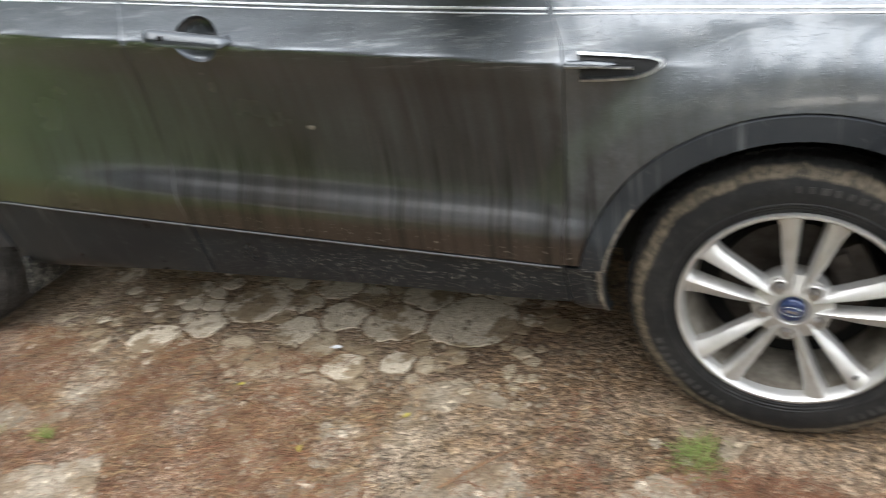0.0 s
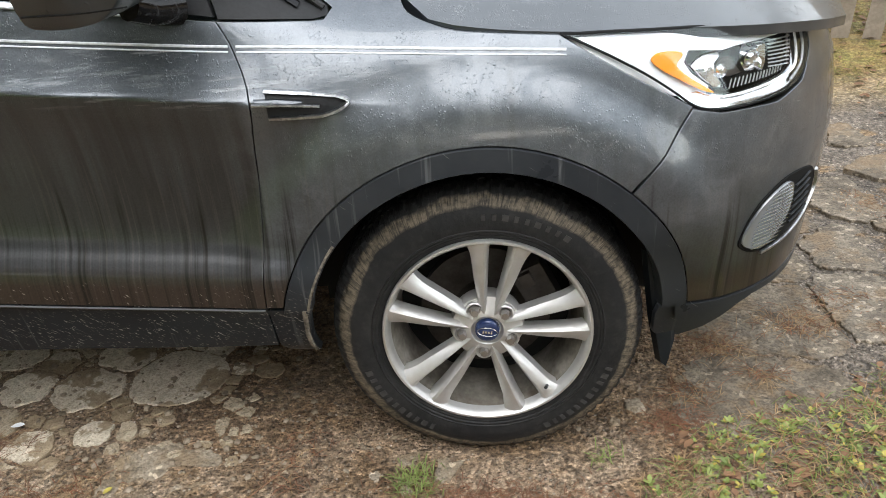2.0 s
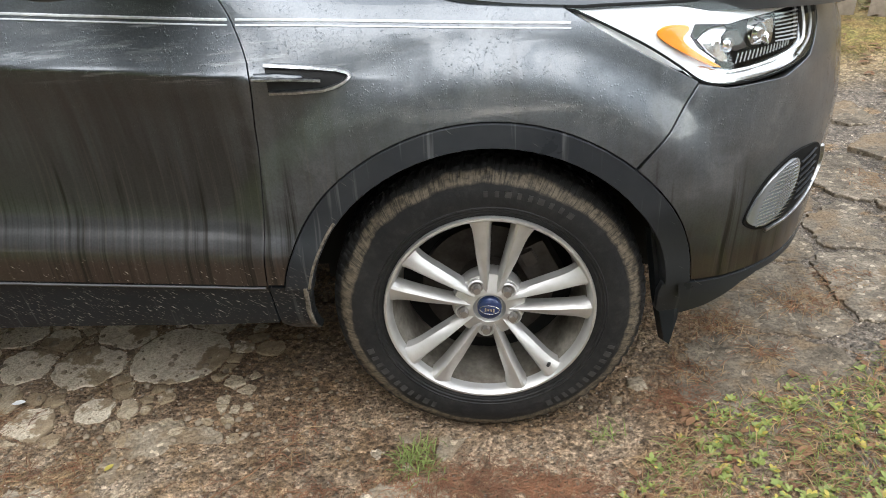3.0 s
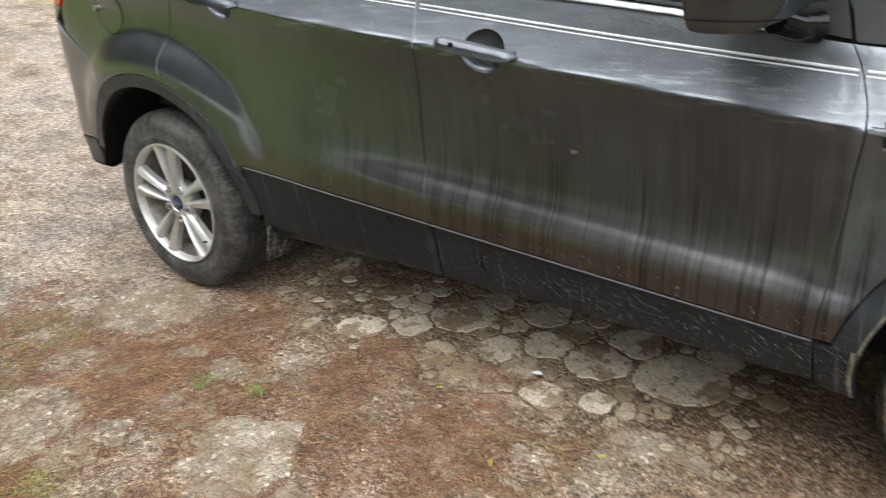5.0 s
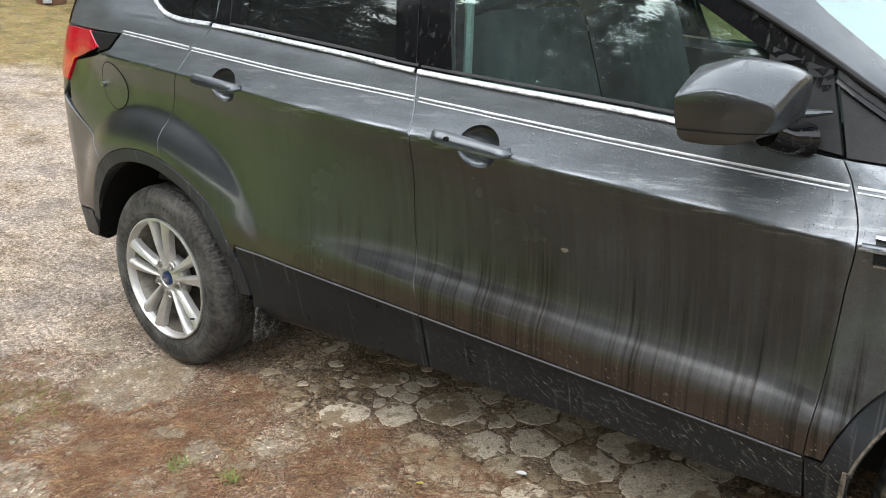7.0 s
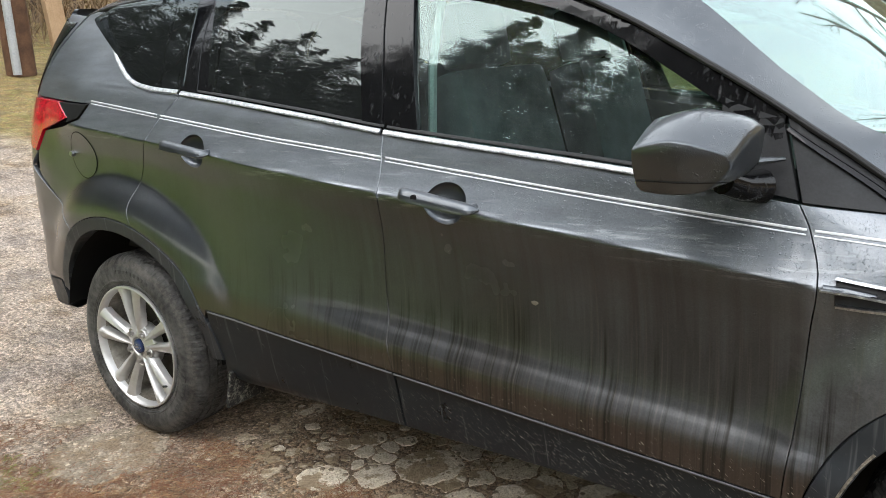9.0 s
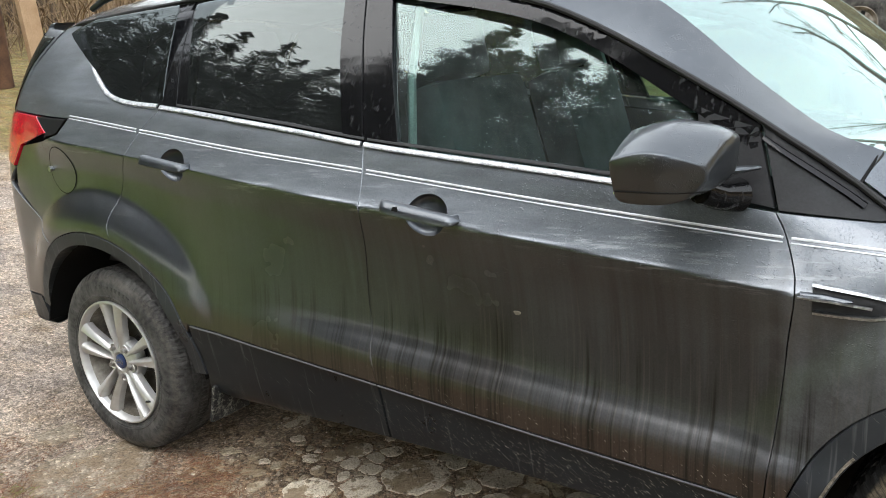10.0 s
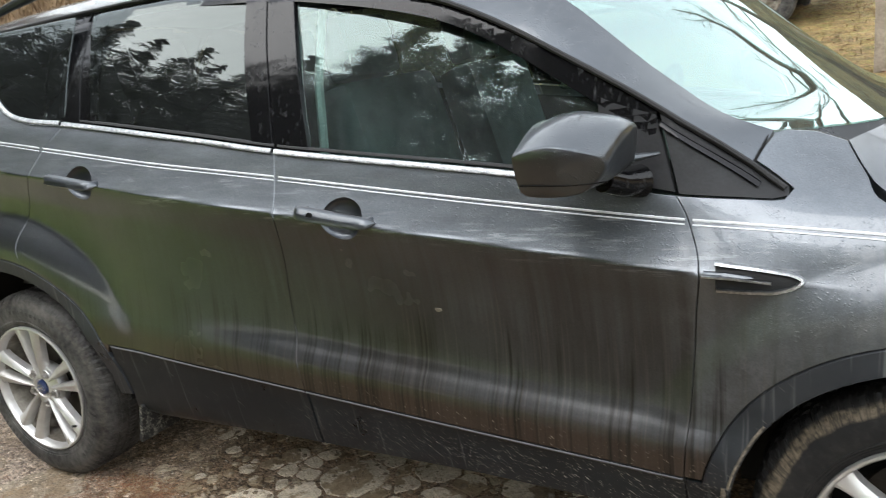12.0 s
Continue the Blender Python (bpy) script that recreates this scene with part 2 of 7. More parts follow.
def make_wet_black():
    """Gloss black window frames with beads and runs of rain."""
    m, n, l, b = material("gloss_black_trim", (0.0055, 0.0055, 0.006), 0.10, 0, 0.0, 0.26)
    v = coords(n, l)
    vo = n.new("ShaderNodeTexVoronoi")
    vo.inputs["Scale"].default_value = 175
    l.new(v, vo.inputs["Vector"])
    keep = ramp(n, l, noise_tex(n, l, coords(n, l, (30, 30, 12)), 1.0, 2), [(0.44, 0.0), (0.54, 1.0)])
    drop = calc(n, l, "MULTIPLY", ramp(n, l, vo.outputs["Distance"], [(0.12, 1.0), (0.4, 0.0)]), keep)
    run = ramp(n, l, noise_tex(n, l, coords(n, l, (75, 75, 5)), 1.0, 4, 0.65), [(0.58, 0.0), (0.70, 1.0)])
    l.new(mix(n, l, calc(n, l, "MULTIPLY", run, 0.4), (0.0055, 0.0055, 0.006), (0.05, 0.052, 0.055)), b.inputs["Base Color"])
    l.new(calc(n, l, "ADD", 0.07, calc(n, l, "MULTIPLY", run, 0.25)), b.inputs["Roughness"])
    bump(n, l, b, calc(n, l, "ADD", drop, calc(n, l, "MULTIPLY", run, 0.2)), 0.12, 0.0012)
    return m


WETBLACK = make_wet_black()
BLACK = material("dull_black", (0.007, 0.007, 0.007), 0.8, 0, 0, 0.15)[0]
TRIMBLACK = mottled("matt_black_trim", (0.016, 0.017, 0.018), (0.011, 0.011, 0.012), 20, 0.5, 160, 0.3, 0.001, 0.0, 0.25)
WALLMARK = mottled("dusty_raised_rubber", (0.045, 0.043, 0.041), (0.025, 0.024, 0.023), 30, 0.7, 160, 0.1, 0.001)
RUBBER = mottled("rubber_seal", (0.016, 0.016, 0.017), (0.010, 0.010, 0.010), 20, 0.65, 200, 0.1, 0.001)
CHROME = mottled("wet_chrome", (0.62, 0.63, 0.64), (0.30, 0.31, 0.32), 70, 0.30, 260, 0.5, 0.0018, 1.0)
STRIPE = mottled("silver_pinstripe", (0.66, 0.68, 0.70), (0.52, 0.54, 0.56), 25, 0.4, 120, 0.05, 0.001)


def glass(name, tint, rough=0.0, haze=0.022, gloss=(0.88, 0.97, 0.95), ior=0.05, rise=0.9):
    m = bpy.data.materials.new(name)
    m.use_nodes = True
    n, l = m.node_tree.nodes, m.node_tree.links
    n.clear()
    o = n.new("ShaderNodeOutputMaterial")
    tr = n.new("ShaderNodeBsdfTransparent")
    tr.inputs[0].default_value = (*tint, 1)
    gl = n.new("ShaderNodeBsdfGlossy")
    gl.inputs["Roughness"].default_value = rough
    gl.inputs["Color"].default_value = (*gloss, 1)
    lw = n.new("ShaderNodeLayerWeight")
    lw.inputs["Blend"].default_value = 0.5
    gain = calc(n, l, "ADD", ior, calc(n, l, "MULTIPLY", calc(n, l, "POWER", lw.outputs["Facing"], 4.0), rise))
    mx = n.new("ShaderNodeMixShader")
    l.new(gain, mx.inputs[0])
    l.new(tr.outputs[0], mx.inputs[1])
    l.new(gl.outputs[0], mx.inputs[2])
    # thin film of dried rain and dust
    film = n.new("ShaderNodeBsdfDiffuse")
    film.inputs["Color"].default_value = (0.60, 0.66, 0.66, 1)
    veil = calc(n, l, "MULTIPLY", ramp(n, l, noise_tex(n, l, coords(n, l, (40, 40, 3)), 1.0, 4, 0.6), [(0.35, 0.35), (0.7, 1.0)]), haze)
    m2 = n.new("ShaderNodeMixShader")
    l.new(veil, m2.inputs[0])
    l.new(mx.outputs[0], m2.inputs[1])
    l.new(film.outputs[0], m2.inputs[2])
    l.new(m2.outputs[0], o.inputs["Surface"])
    return m


GLASS_FRONT = glass("front_glass", (0.52, 0.70, 0.66), haze=0.035, gloss=(0.82, 1.0, 0.96), ior=0.10)
GLASS_DARK = glass("privacy_glass", (0.05, 0.055, 0.06), ior=0.06)
GLASS_SCREEN = glass("windscreen_glass", (0.66, 0.80, 0.76), gloss=(0.80, 0.92, 0.90), ior=0.34, rise=0.38)
LENS = glass("clear_lens", (0.95, 0.96, 0.97), haze=0.0)


def make_tyre(name, mud, dusty):
    m, n, l, b = material(name, (0.020, 0.020, 0.021), 0.62, 0, 0, 0.25)
    v = coords(n, l)
    s = n.new("ShaderNodeSeparateXYZ")
    l.new(v, s.inputs[0])
    r = calc(n, l, "SQRT", calc(n, l, "ADD", calc(n, l, "MULTIPLY", s.outputs[0], s.outputs[0]), calc(n, l, "MULTIPLY", s.outputs[2], s.outputs[2])))
    ang = calc(n, l, "ARCTAN2", s.outputs[2], s.outputs[0])
    big, small = noise_tex(n, l, v, 9, 4), noise_tex(n, l, v, 70, 3)
    wob = calc(n, l, "ADD", r, calc(n, l, "MULTIPLY", calc(n, l, "SUBTRACT", big, 0.5), 0.035))
    ring = calc(n, l, "MULTIPLY", band(n, l, wob, 0.305, 0.322, 0.006), band(n, l, s.outputs[1], -0.1, 0.030, 0.012))
    pol = n.new("ShaderNodeCombineXYZ")
    l.new(calc(n, l, "ADD", calc(n, l, "MULTIPLY", ang, 110.0), calc(n, l, "MULTIPLY", r, 55.0)), pol.inputs[0])
    l.new(calc(n, l, "MULTIPLY", r, 24.0), pol.inputs[1])
    streak = noise_tex(n, l, pol.outputs[0], 1.0, 4, 0.7)
    ring = calc(n, l, "MULTIPLY", ring, ramp(n, l, streak, [(0.34, 0.15), (0.54, 1.0)]))
    ring = calc(n, l, "MULTIPLY", ring, ramp(n, l, small, [(0.32, 0.25), (0.58, 1.0)]))
    dust = ramp(n, l, calc(n, l, "ADD", big, calc(n, l, "MULTIPLY", small, 0.4)), [(0.5, 0.0), (0.95, dusty)])
    c = mix(n, l, dust, (0.0070, 0.0070, 0.0078), (0.13, 0.125, 0.116))
    scuffs = calc(n, l, "MULTIPLY", ramp(n, l, noise_tex(n, l, v, 30, 5, 0.75), [(0.50, 0.0), (0.70, 1.0)]), 0.16)
    c = mix(n, l, scuffs, c, (0.075, 0.070, 0.062))
    c = mix(n, l, calc(n, l, "MULTIPLY", ring, mud), c, (0.21, 0.170, 0.120))
    l.new(c, b.inputs["Base Color"])
    # moulded ridges near the rim and shoulder ribs
    rr = n.new("ShaderNodeMath")
    rr.operation = "SINE"
    l.new(calc(n, l, "MULTIPLY", r, 900.0), rr.inputs[0])
    ribs = calc(n, l, "MULTIPLY", rr.outputs[0], band(n, l, r, 0.242, 0.252, 0.004))
    sip = n.new("ShaderNodeMath")
    sip.operation = "SINE"
    l.new(calc(n, l, "ADD", calc(n, l, "MULTIPLY", ang, 150.0), calc(n, l, "MULTIPLY", s.outputs[1], 60.0)), sip.inputs[0])
    sipes = calc(n, l, "MULTIPLY", ramp(n, l, sip.outputs[0], [(0.55, 0.0), (0.8, 1.0)]), band(n, l, r, 0.325, 0.36, 0.006))
    h = calc(n, l, "ADD", calc(n, l, "MULTIPLY", ribs, 0.25), calc(n, l, "SUBTRACT", calc(n, l, "MULTIPLY", small, 0.4), sipes))
    bump(n, l, b, h, 0.7, 0.006)
    return m


TYRE_FRONT = make_tyre("muddy_tyre_rubber", 0.68, 0.08)
TYRE_REAR = make_tyre("dusty_tyre_rubber", 0.12, 0.80)


def make_alloy():
    m, n, l, b = material("silver_alloy", (0.6, 0.6, 0.59), 0.36, 0.8, 0.2)
    v = coords(n, l)
    d = ramp(n, l, noise_tex(n, l, v, 14, 5), [(0.45, 0.0), (0.75, 0.5)])
    c = mix(n, l, d, (0.53, 0.525, 0.515), (0.36, 0.33, 0.285))
    l.new(c, b.inputs["Base Color"])
    l.new(calc(n, l, "ADD", 0.42, calc(n, l, "MULTIPLY", d, 0.4)), b.inputs["Roughness"])
    return m


ALLOY = make_alloy()
BARREL = mottled("grimy_alloy", (0.34, 0.315, 0.27), (0.12, 0.10, 0.078), 14, 0.55, 90, 0.1, 0.001, 0.5)
STEEL = mottled("brake_steel", (0.055, 0.048, 0.042), (0.022, 0.016, 0.012), 25, 0.55, 150, 0.2, 0.001, 0.4)
NUT = material("lug_nut_steel", (0.35, 0.34, 0.33), 0.3, 0.9)[0]
CAPBLUE = material("blue_cap", (0.012, 0.026, 0.085), 0.28, 0.2, 0.5)[0]
CAPRING = material("cap_silver", (0.55, 0.56, 0.58), 0.25, 0.9)[0]
AMBER = material("amber_reflector", (0.92, 0.28, 0.008), 0.4, 0.0, 0.15, 0.3)[0]
REDLENS = material("red_lens", (0.52, 0.006, 0.022), 0.12, 0.0, 1.0)[0]
REFLECTOR = material("bright_reflector", (0.58, 0.59, 0.60), 0.22, 1.0)[0]
LAMPCHROME = material("bright_lamp_chrome", (0.78, 0.79, 0.80), 0.10, 1.0)[0]
WHITELENS = material("white_diffuser", (0.90, 0.91, 0.92), 0.3, 0.0, 0.7)[0]
FOGLENS = material("frosted_fog_lens", (0.25, 0.26, 0.27), 0.20, 0.6, 0.5)[0]
SEATCLOTH = mottled("grey_seat_cloth", (0.12, 0.12, 0.125), (0.08, 0.08, 0.085), 12, 0.95, 300, 0.3, 0.002)
DASH = mottled("dark_dash_plastic", (0.035, 0.035, 0.037), (0.025, 0.025, 0.026), 12, 0.6, 300, 0.2, 0.001)
TRIMGREY = mottled("light_grey_trim", (0.42, 0.43, 0.42), (0.34, 0.35, 0.34), 10, 0.8, 200, 0.1, 0.001)

# ---- the form of the car's flank ----
YC = 0.8975
def table(v, xs, ys):
    "smooth curve through a few stations (monotone cubic)"
    xs = np.asarray(xs, float); ys = np.asarray(ys, float); v = np.asarray(v, float)
    d = np.diff(ys) / np.diff(xs)
    m = np.zeros(len(xs)); m[0], m[-1] = d[0], d[-1]
    ok = d[1:] * d[:-1] > 0
    m[1:-1][ok] = 2 * d[1:][ok] * d[:-1][ok] / (d[1:] + d[:-1])[ok]
    k = np.clip(np.searchsorted(xs, v) - 1, 0, len(xs) - 2)
    h = xs[k + 1] - xs[k]; s = np.clip((v - xs[k]) / h, -1.0, 2.0); s = np.clip(s, 0, 1)
    out = ys[k]*(1+2*s)*(1-s)**2 + h*m[k]*s*(1-s)**2 + ys[k+1]*s*s*(3-2*s) + h*m[k+1]*s*s*(s-1)
    return out + np.where(v < xs[0], (v - xs[0]) * m[0], 0) + np.where(v > xs[-1], (v - xs[-1]) * m[-1], 0)
def smooth(a, b, v):
    s = np.clip((v - a) / (b - a), 0, 1)
    return s * s * (3 - 2 * s)
# plan of the flank: u runs along the side; at the corners it turns round to the nose and the tail
PLAN_U = [-4.45, -4.05, -3.75, -3.55, -3.42, -3.28, -3.10, -2.8, -2.2, -.9, .0, .30, .45, .57, .68, .78, .90, 1.10, 1.35, 1.75]
PLAN_X = [-3.60, -3.60, -3.56, -3.50, -3.43, -3.32, -3.15, -2.84, -2.2, -.9, .0, .30, .445, .555, .64, .705, .765, .85, .895, .92]
PLAN_Y = [0.95, 0.62, 0.34, 0.19, .115, .07, .04, .02, 0, -.006, 0, .008, .025, .065, .125, .20, .30, .50, .72, 1.05]
def plan(u):
    return table(u, PLAN_U, PLAN_X), table(u, PLAN_U, PLAN_Y)
def seam(u): return .422 - .068 * u
def crease(u): return .855 - .0976 * u
def inset(u, z):
    u, z = np.broadcast_arrays(np.asarray(u, float), np.asarray(z, float))
    zs, zc = seam(np.clip(u, -2.4, .5)), crease(np.clip(u, -3.2, .2))
    # door section in a scaled height: 0 sill bottom, 1 sill seam, 2 crease, 3 belt, 4 roof edge
    k = np.where(z < zs, (z - .29) / (zs - .29), np.where(z < zc, 1 + (z - zs) / (zc - zs), np.where(z < zc + .15, 2 + (z - zc) / .15, 3 + (z - zc - .15) / np.maximum(1.57 - zc - .15, .05))))
    door = table(k, [-.4, 0, .25, .95, 1.0, 1.10, 1.155, 1.21, 1.26, 1.31, 1.37, 1.45, 1.62, 1.80, 1.975, 2.0, 2.04, 2.5, 3.0, 3.06, 3.5, 4.0], [.09, .045, .005, -.03, -.034, -.0350, -.0320, -.0190, -.0030, .0055, .0088, .0095, .0050, -.0090, -.0345, -.0365, -.0322, .000, .026, .036, .115, .24])
    calm = table(k, [-.4, 0, .25, .95, 1.0, 1.07, 1.13, 1.19, 1.27, 1.36, 1.62, 1.80, 1.975, 2.0, 2.05, 2.55, 3.0, 3.06, 3.5, 4.0], [.09, .045, .005, -.03, -.034, -.0336, -.0300, -.0225, -.0160, -.0122, -.0092, -.0165, -.0345, -.0365, -.0328, -.001, .026, .036, .115, .24])
    e = smooth(-1.5, -2.2, u)
    door = door * (1 - e) + calm * e
    flat = table(k, [-.4, 0, .25, .95, 1.0, 1.3, 1.62, 1.80, 1.975, 2.0, 2.05, 2.55, 3.0, 3.06, 3.5, 4.0], [.09, .045, .005, -.03, -.034, -.0235, -.0150, -.0190, -.0345, -.0365, -.0328, -.001, .026, .036, .115, .24])
    e = smooth(-1.35, -2.15, u)
    door = door * (1 - e) + flat * e
    wing = table(z, [.18, .29, .42, .60, .70, .78, .84, .90, .94, .98, 1.02, 1.06], [.09, .05, .0, -.026, -.0250, -.0165, -.0055, .0085, .0225, .048, .096, .168])
    nose = table(z, [.18, .27, .36, .5, .66, .8, .9, .96, 1.02], [.10, .045, .01, -.005, -.018, -.004, .03, .065, .13])
    tail = table(z, [.25, .35, .5, .72, .95, 1.1, 1.25, 1.40, 1.57], [.06, .03, .01, -.012, -.008, .015, .06, .13, .24])
    a, b, c = smooth(-.5, -.1, u), smooth(.25, .6, u), smooth(-2.75, -3.2, u)
    g = (door * (1 - a) + wing * a) * (1 - b) + nose * b
    g = g * (1 - c) + tail * c
    # flares over the wheels
    rf, rr = np.hypot(u - .0, z - .34), np.hypot(u + 2.69, z - .34)
    g = g - .018 * (1 - smooth(.505, .60, rf)) * smooth(.42, .62, z)
    rr = np.hypot(u + 2.665, z - .345)
    rise = (.622 - rr) / .128
    rise = np.minimum(.5 * (rise + np.sqrt(rise * rise + .012)), 1)
    swell = (1 - (1 - rise) ** 1.6) * smooth(.46, .92, z)
    g = g + (.020 + .012 * (1 - smooth(.66, .90, rr))) * smooth(-1.8, -2.3, u) * smooth(.5, .7, z) - .066 * swell
    return g
def P(u, z, lift=0.0):
    "a point of the flank, lift metres proud of it"
    x, y = plan(u); x1, y1 = plan(np.asarray(u) + .005)
    tx, ty = x1 - x, y1 - y; n = np.hypot(tx, ty); nx, ny = -ty / n, tx / n
    d = inset(u, z) - lift
    return np.stack(np.broadcast_arrays(x + nx * d, y + ny * d, np.asarray(z, float)), -1)

def terrain(x, y):
    "height of the ground: level round the car, rising beyond it"
    x, y = np.asarray(x, float), np.asarray(y, float)
    dx = np.maximum(np.maximum(-3.1 - x, x - .95), 0); dy = np.maximum(y - 1.9, 0)
    d = np.hypot(dx, dy)
    return .155 * (d - .6 * (1 - np.exp(-d / .6)))

# ---- mesh helpers ----
def link(name, verts, faces, mat, parent=None, label="", angle=35, flip=False):
    me = bpy.data.meshes.new(name)
    me.from_pydata([tuple(map(float, v)) for v in verts], [], [tuple(reversed(f)) if flip else tuple(f) for f in faces])
    me.materials.append(mat)
    me.shade_smooth()
    me.set_sharp_from_angle(angle=radians(angle))
    ob = new(name, me)
    if parent:
        ob.parent = parent
    if label:
        ob["label"] = label
    return ob


def from_bm(name, bm, mat, parent=None, label="", angle=35):
    bmesh.ops.recalc_face_normals(bm, faces=bm.faces)
    me = bpy.data.meshes.new(name)
    bm.to_mesh(me)
    bm.free()
    me.materials.append(mat)
    me.shade_smooth()
    me.set_sharp_from_angle(angle=radians(angle))
    ob = new(name, me)
    if parent:
        ob.parent = parent
    if label:
        ob["label"] = label
    return ob


def box(bm, c, size, m=None, bevel=0.0):
    r = bmesh.ops.create_cube(bm, size=1.0)["verts"]
    for v in r:
        v.co = Vector((v.co.x * size[0], v.co.y * size[1], v.co.z * size[2]))
    if bevel:
        e = list({e for v in r for e in v.link_edges})
        out = bmesh.ops.bevel(bm, geom=e, offset=bevel, segments=2, affect="EDGES", profile=0.7)
        r = list({v for f in out["faces"] for v in f.verts} | {v for v in r if v.is_valid})
    t = Matrix.Translation(c) @ (m or Matrix())
    for v in r:
        v.co = t @ v.co
    return r


def lathe(profile, n, axis_y=True):
    """Rings of (radius, along) turned round the y axis."""
    verts, faces = [], []
    k = len(profile)
    for i in range(n):
        a = 2 * math.pi * i / n
        for r, y in profile:
            verts.append((r * math.cos(a), y, r * math.sin(a)))
    for i in range(n):
        j = (i + 1) % n
        for p in range(k - 1):
            faces.append((i * k + p, i * k + p + 1, j * k + p + 1, j * k + p))
    return verts, faces


def tube(points, radius, n=10):
    """A round bar along points; radius may be a list."""
    verts, faces = [], []
    pts = [Vector(p) for p in points]
    for i, p in enumerate(pts):
        d = (pts[min(i + 1, len(pts) - 1)] - pts[max(i - 1, 0)]).normalized()
        s = d.cross(Vector((0, 0, 1)) if abs(d.z) < 0.95 else Vector((1, 0, 0))).normalized()
        t = d.cross(s)
        r = radius[i] if isinstance(radius, (list, tuple)) else radius
        for q in range(n):
            a = 2 * math.pi * q / n
            verts.append(p + (s * math.cos(a) + t * math.sin(a)) * r)
    for i in range(len(pts) - 1):
        for q in range(n):
            w = (q + 1) % n
            faces.append((i * n + q, i * n + w, (i + 1) * n + w, (i + 1) * n + q))
    faces += [tuple(range(n))[::-1], tuple((len(pts) - 1) * n + q for q in range(n))]
    return verts, faces


def spline(pts, per=6):
    """A smooth line through a few points."""
    p = [np.array(q, float) for q in pts]
    p = [2 * p[0] - p[1]] + p + [2 * p[-1] - p[-2]]
    out = []
    for i in range(1, len(p) - 2):
        for k in range(per):
            s = k / per
            out.append(0.5 * (2 * p[i] + (p[i + 1] - p[i - 1]) * s + (2 * p[i - 1] - 5 * p[i] + 4 * p[i + 1] - p[i + 2]) * s * s + (3 * p[i] - p[i - 1] - 3 * p[i + 1] + p[i + 2]) * s ** 3))
    out.append(p[-2])
    return [tuple(q) for q in out]


def resample(poly, step):
    out = []
    for a, b in zip(poly, poly[1:] + poly[:1]):
        n = max(1, int(math.hypot(a[0] - b[0], a[1] - b[1]) / step + 0.5))
        out += [(a[0] + (b[0] - a[0]) * k / n, a[1] + (b[1] - a[1]) * k / n) for k in range(n)]
    return out


def area(poly):
    return sum(a[0] * b[1] - b[0] * a[1] for a, b in zip(poly, poly[1:] + poly[:1])) / 2


def shrink(poly, d):
    """The outline moved in by d."""
    s = 1 if area(poly) > 0 else -1
    out = []
    for k, q in enumerate(poly):
        a, c = poly[k - 1], poly[(k + 1) % len(poly)]
        n = Vector((0, 0))
        for (x0, y0), (x1, y1) in ((a, q), (q, c)):
            e = Vector((x1 - x0, y1 - y0))
            if e.length > 1e-7:
                n += Vector((-e.y, e.x)).normalized()
        n = n.normalized() * d * s if n.length > 1e-6 else Vector((0, 0))
        out.append((q[0] + n.x, q[1] + n.y))
    return out


def inside(q, poly):
    hit = False
    for (x0, y0), (x1, y1) in zip(poly, poly[1:] + poly[:1]):
        if (y0 > q[1]) != (y1 > q[1]) and q[0] < (x1 - x0) * (q[1] - y0) / (y1 - y0) + x0:
            hit = not hit
    return hit


from mathutils.geometry import delaunay_2d_cdt


def sheet(outline, step, du, dz, holes=(), slant=0.0):
    """Points and triangles that fill an outline, with openings; the outline's points come first."""
    ring = resample(outline, step)
    us, zs = [q[0] for q in ring], [q[1] for q in ring]
    pts = list(ring)
    cuts = []
    for h in holes:
        cuts += [(len(pts) + i, len(pts) + (i + 1) % len(h)) for i in range(len(h))]
        pts += h
    close = np.array(pts)
    shear = abs(slant) * (max(us) - min(us))
    for i in range(int((max(us) - min(us)) / du) + 1):
        for j in range(int((max(zs) - min(zs) + shear) / dz) + 1):
            q = (min(us) + (i + 0.5) * du, min(zs) + (j + 0.5) * dz + slant * (i + 0.5) * du)
            if inside(q, ring) and not any(inside(q, h) for h in holes) and np.min((close[:, 0] - q[0]) ** 2 + (close[:, 1] - q[1]) ** 2) > (0.55 * min(du, dz)) ** 2:
                pts.append(q)
    vs, _, fs, _, _, _ = delaunay_2d_cdt([Vector(q) for q in pts], cuts, [list(range(len(ring)))], 1, 1e-6)
    if holes:
        fs = [f for f in fs if not any(inside((sum(vs[i].x for i in f) / 3, sum(vs[i].y for i in f) / 3), h) for h in holes)]
    return ring, [(v.x, v.y) for v in vs], [tuple(f) for f in fs]


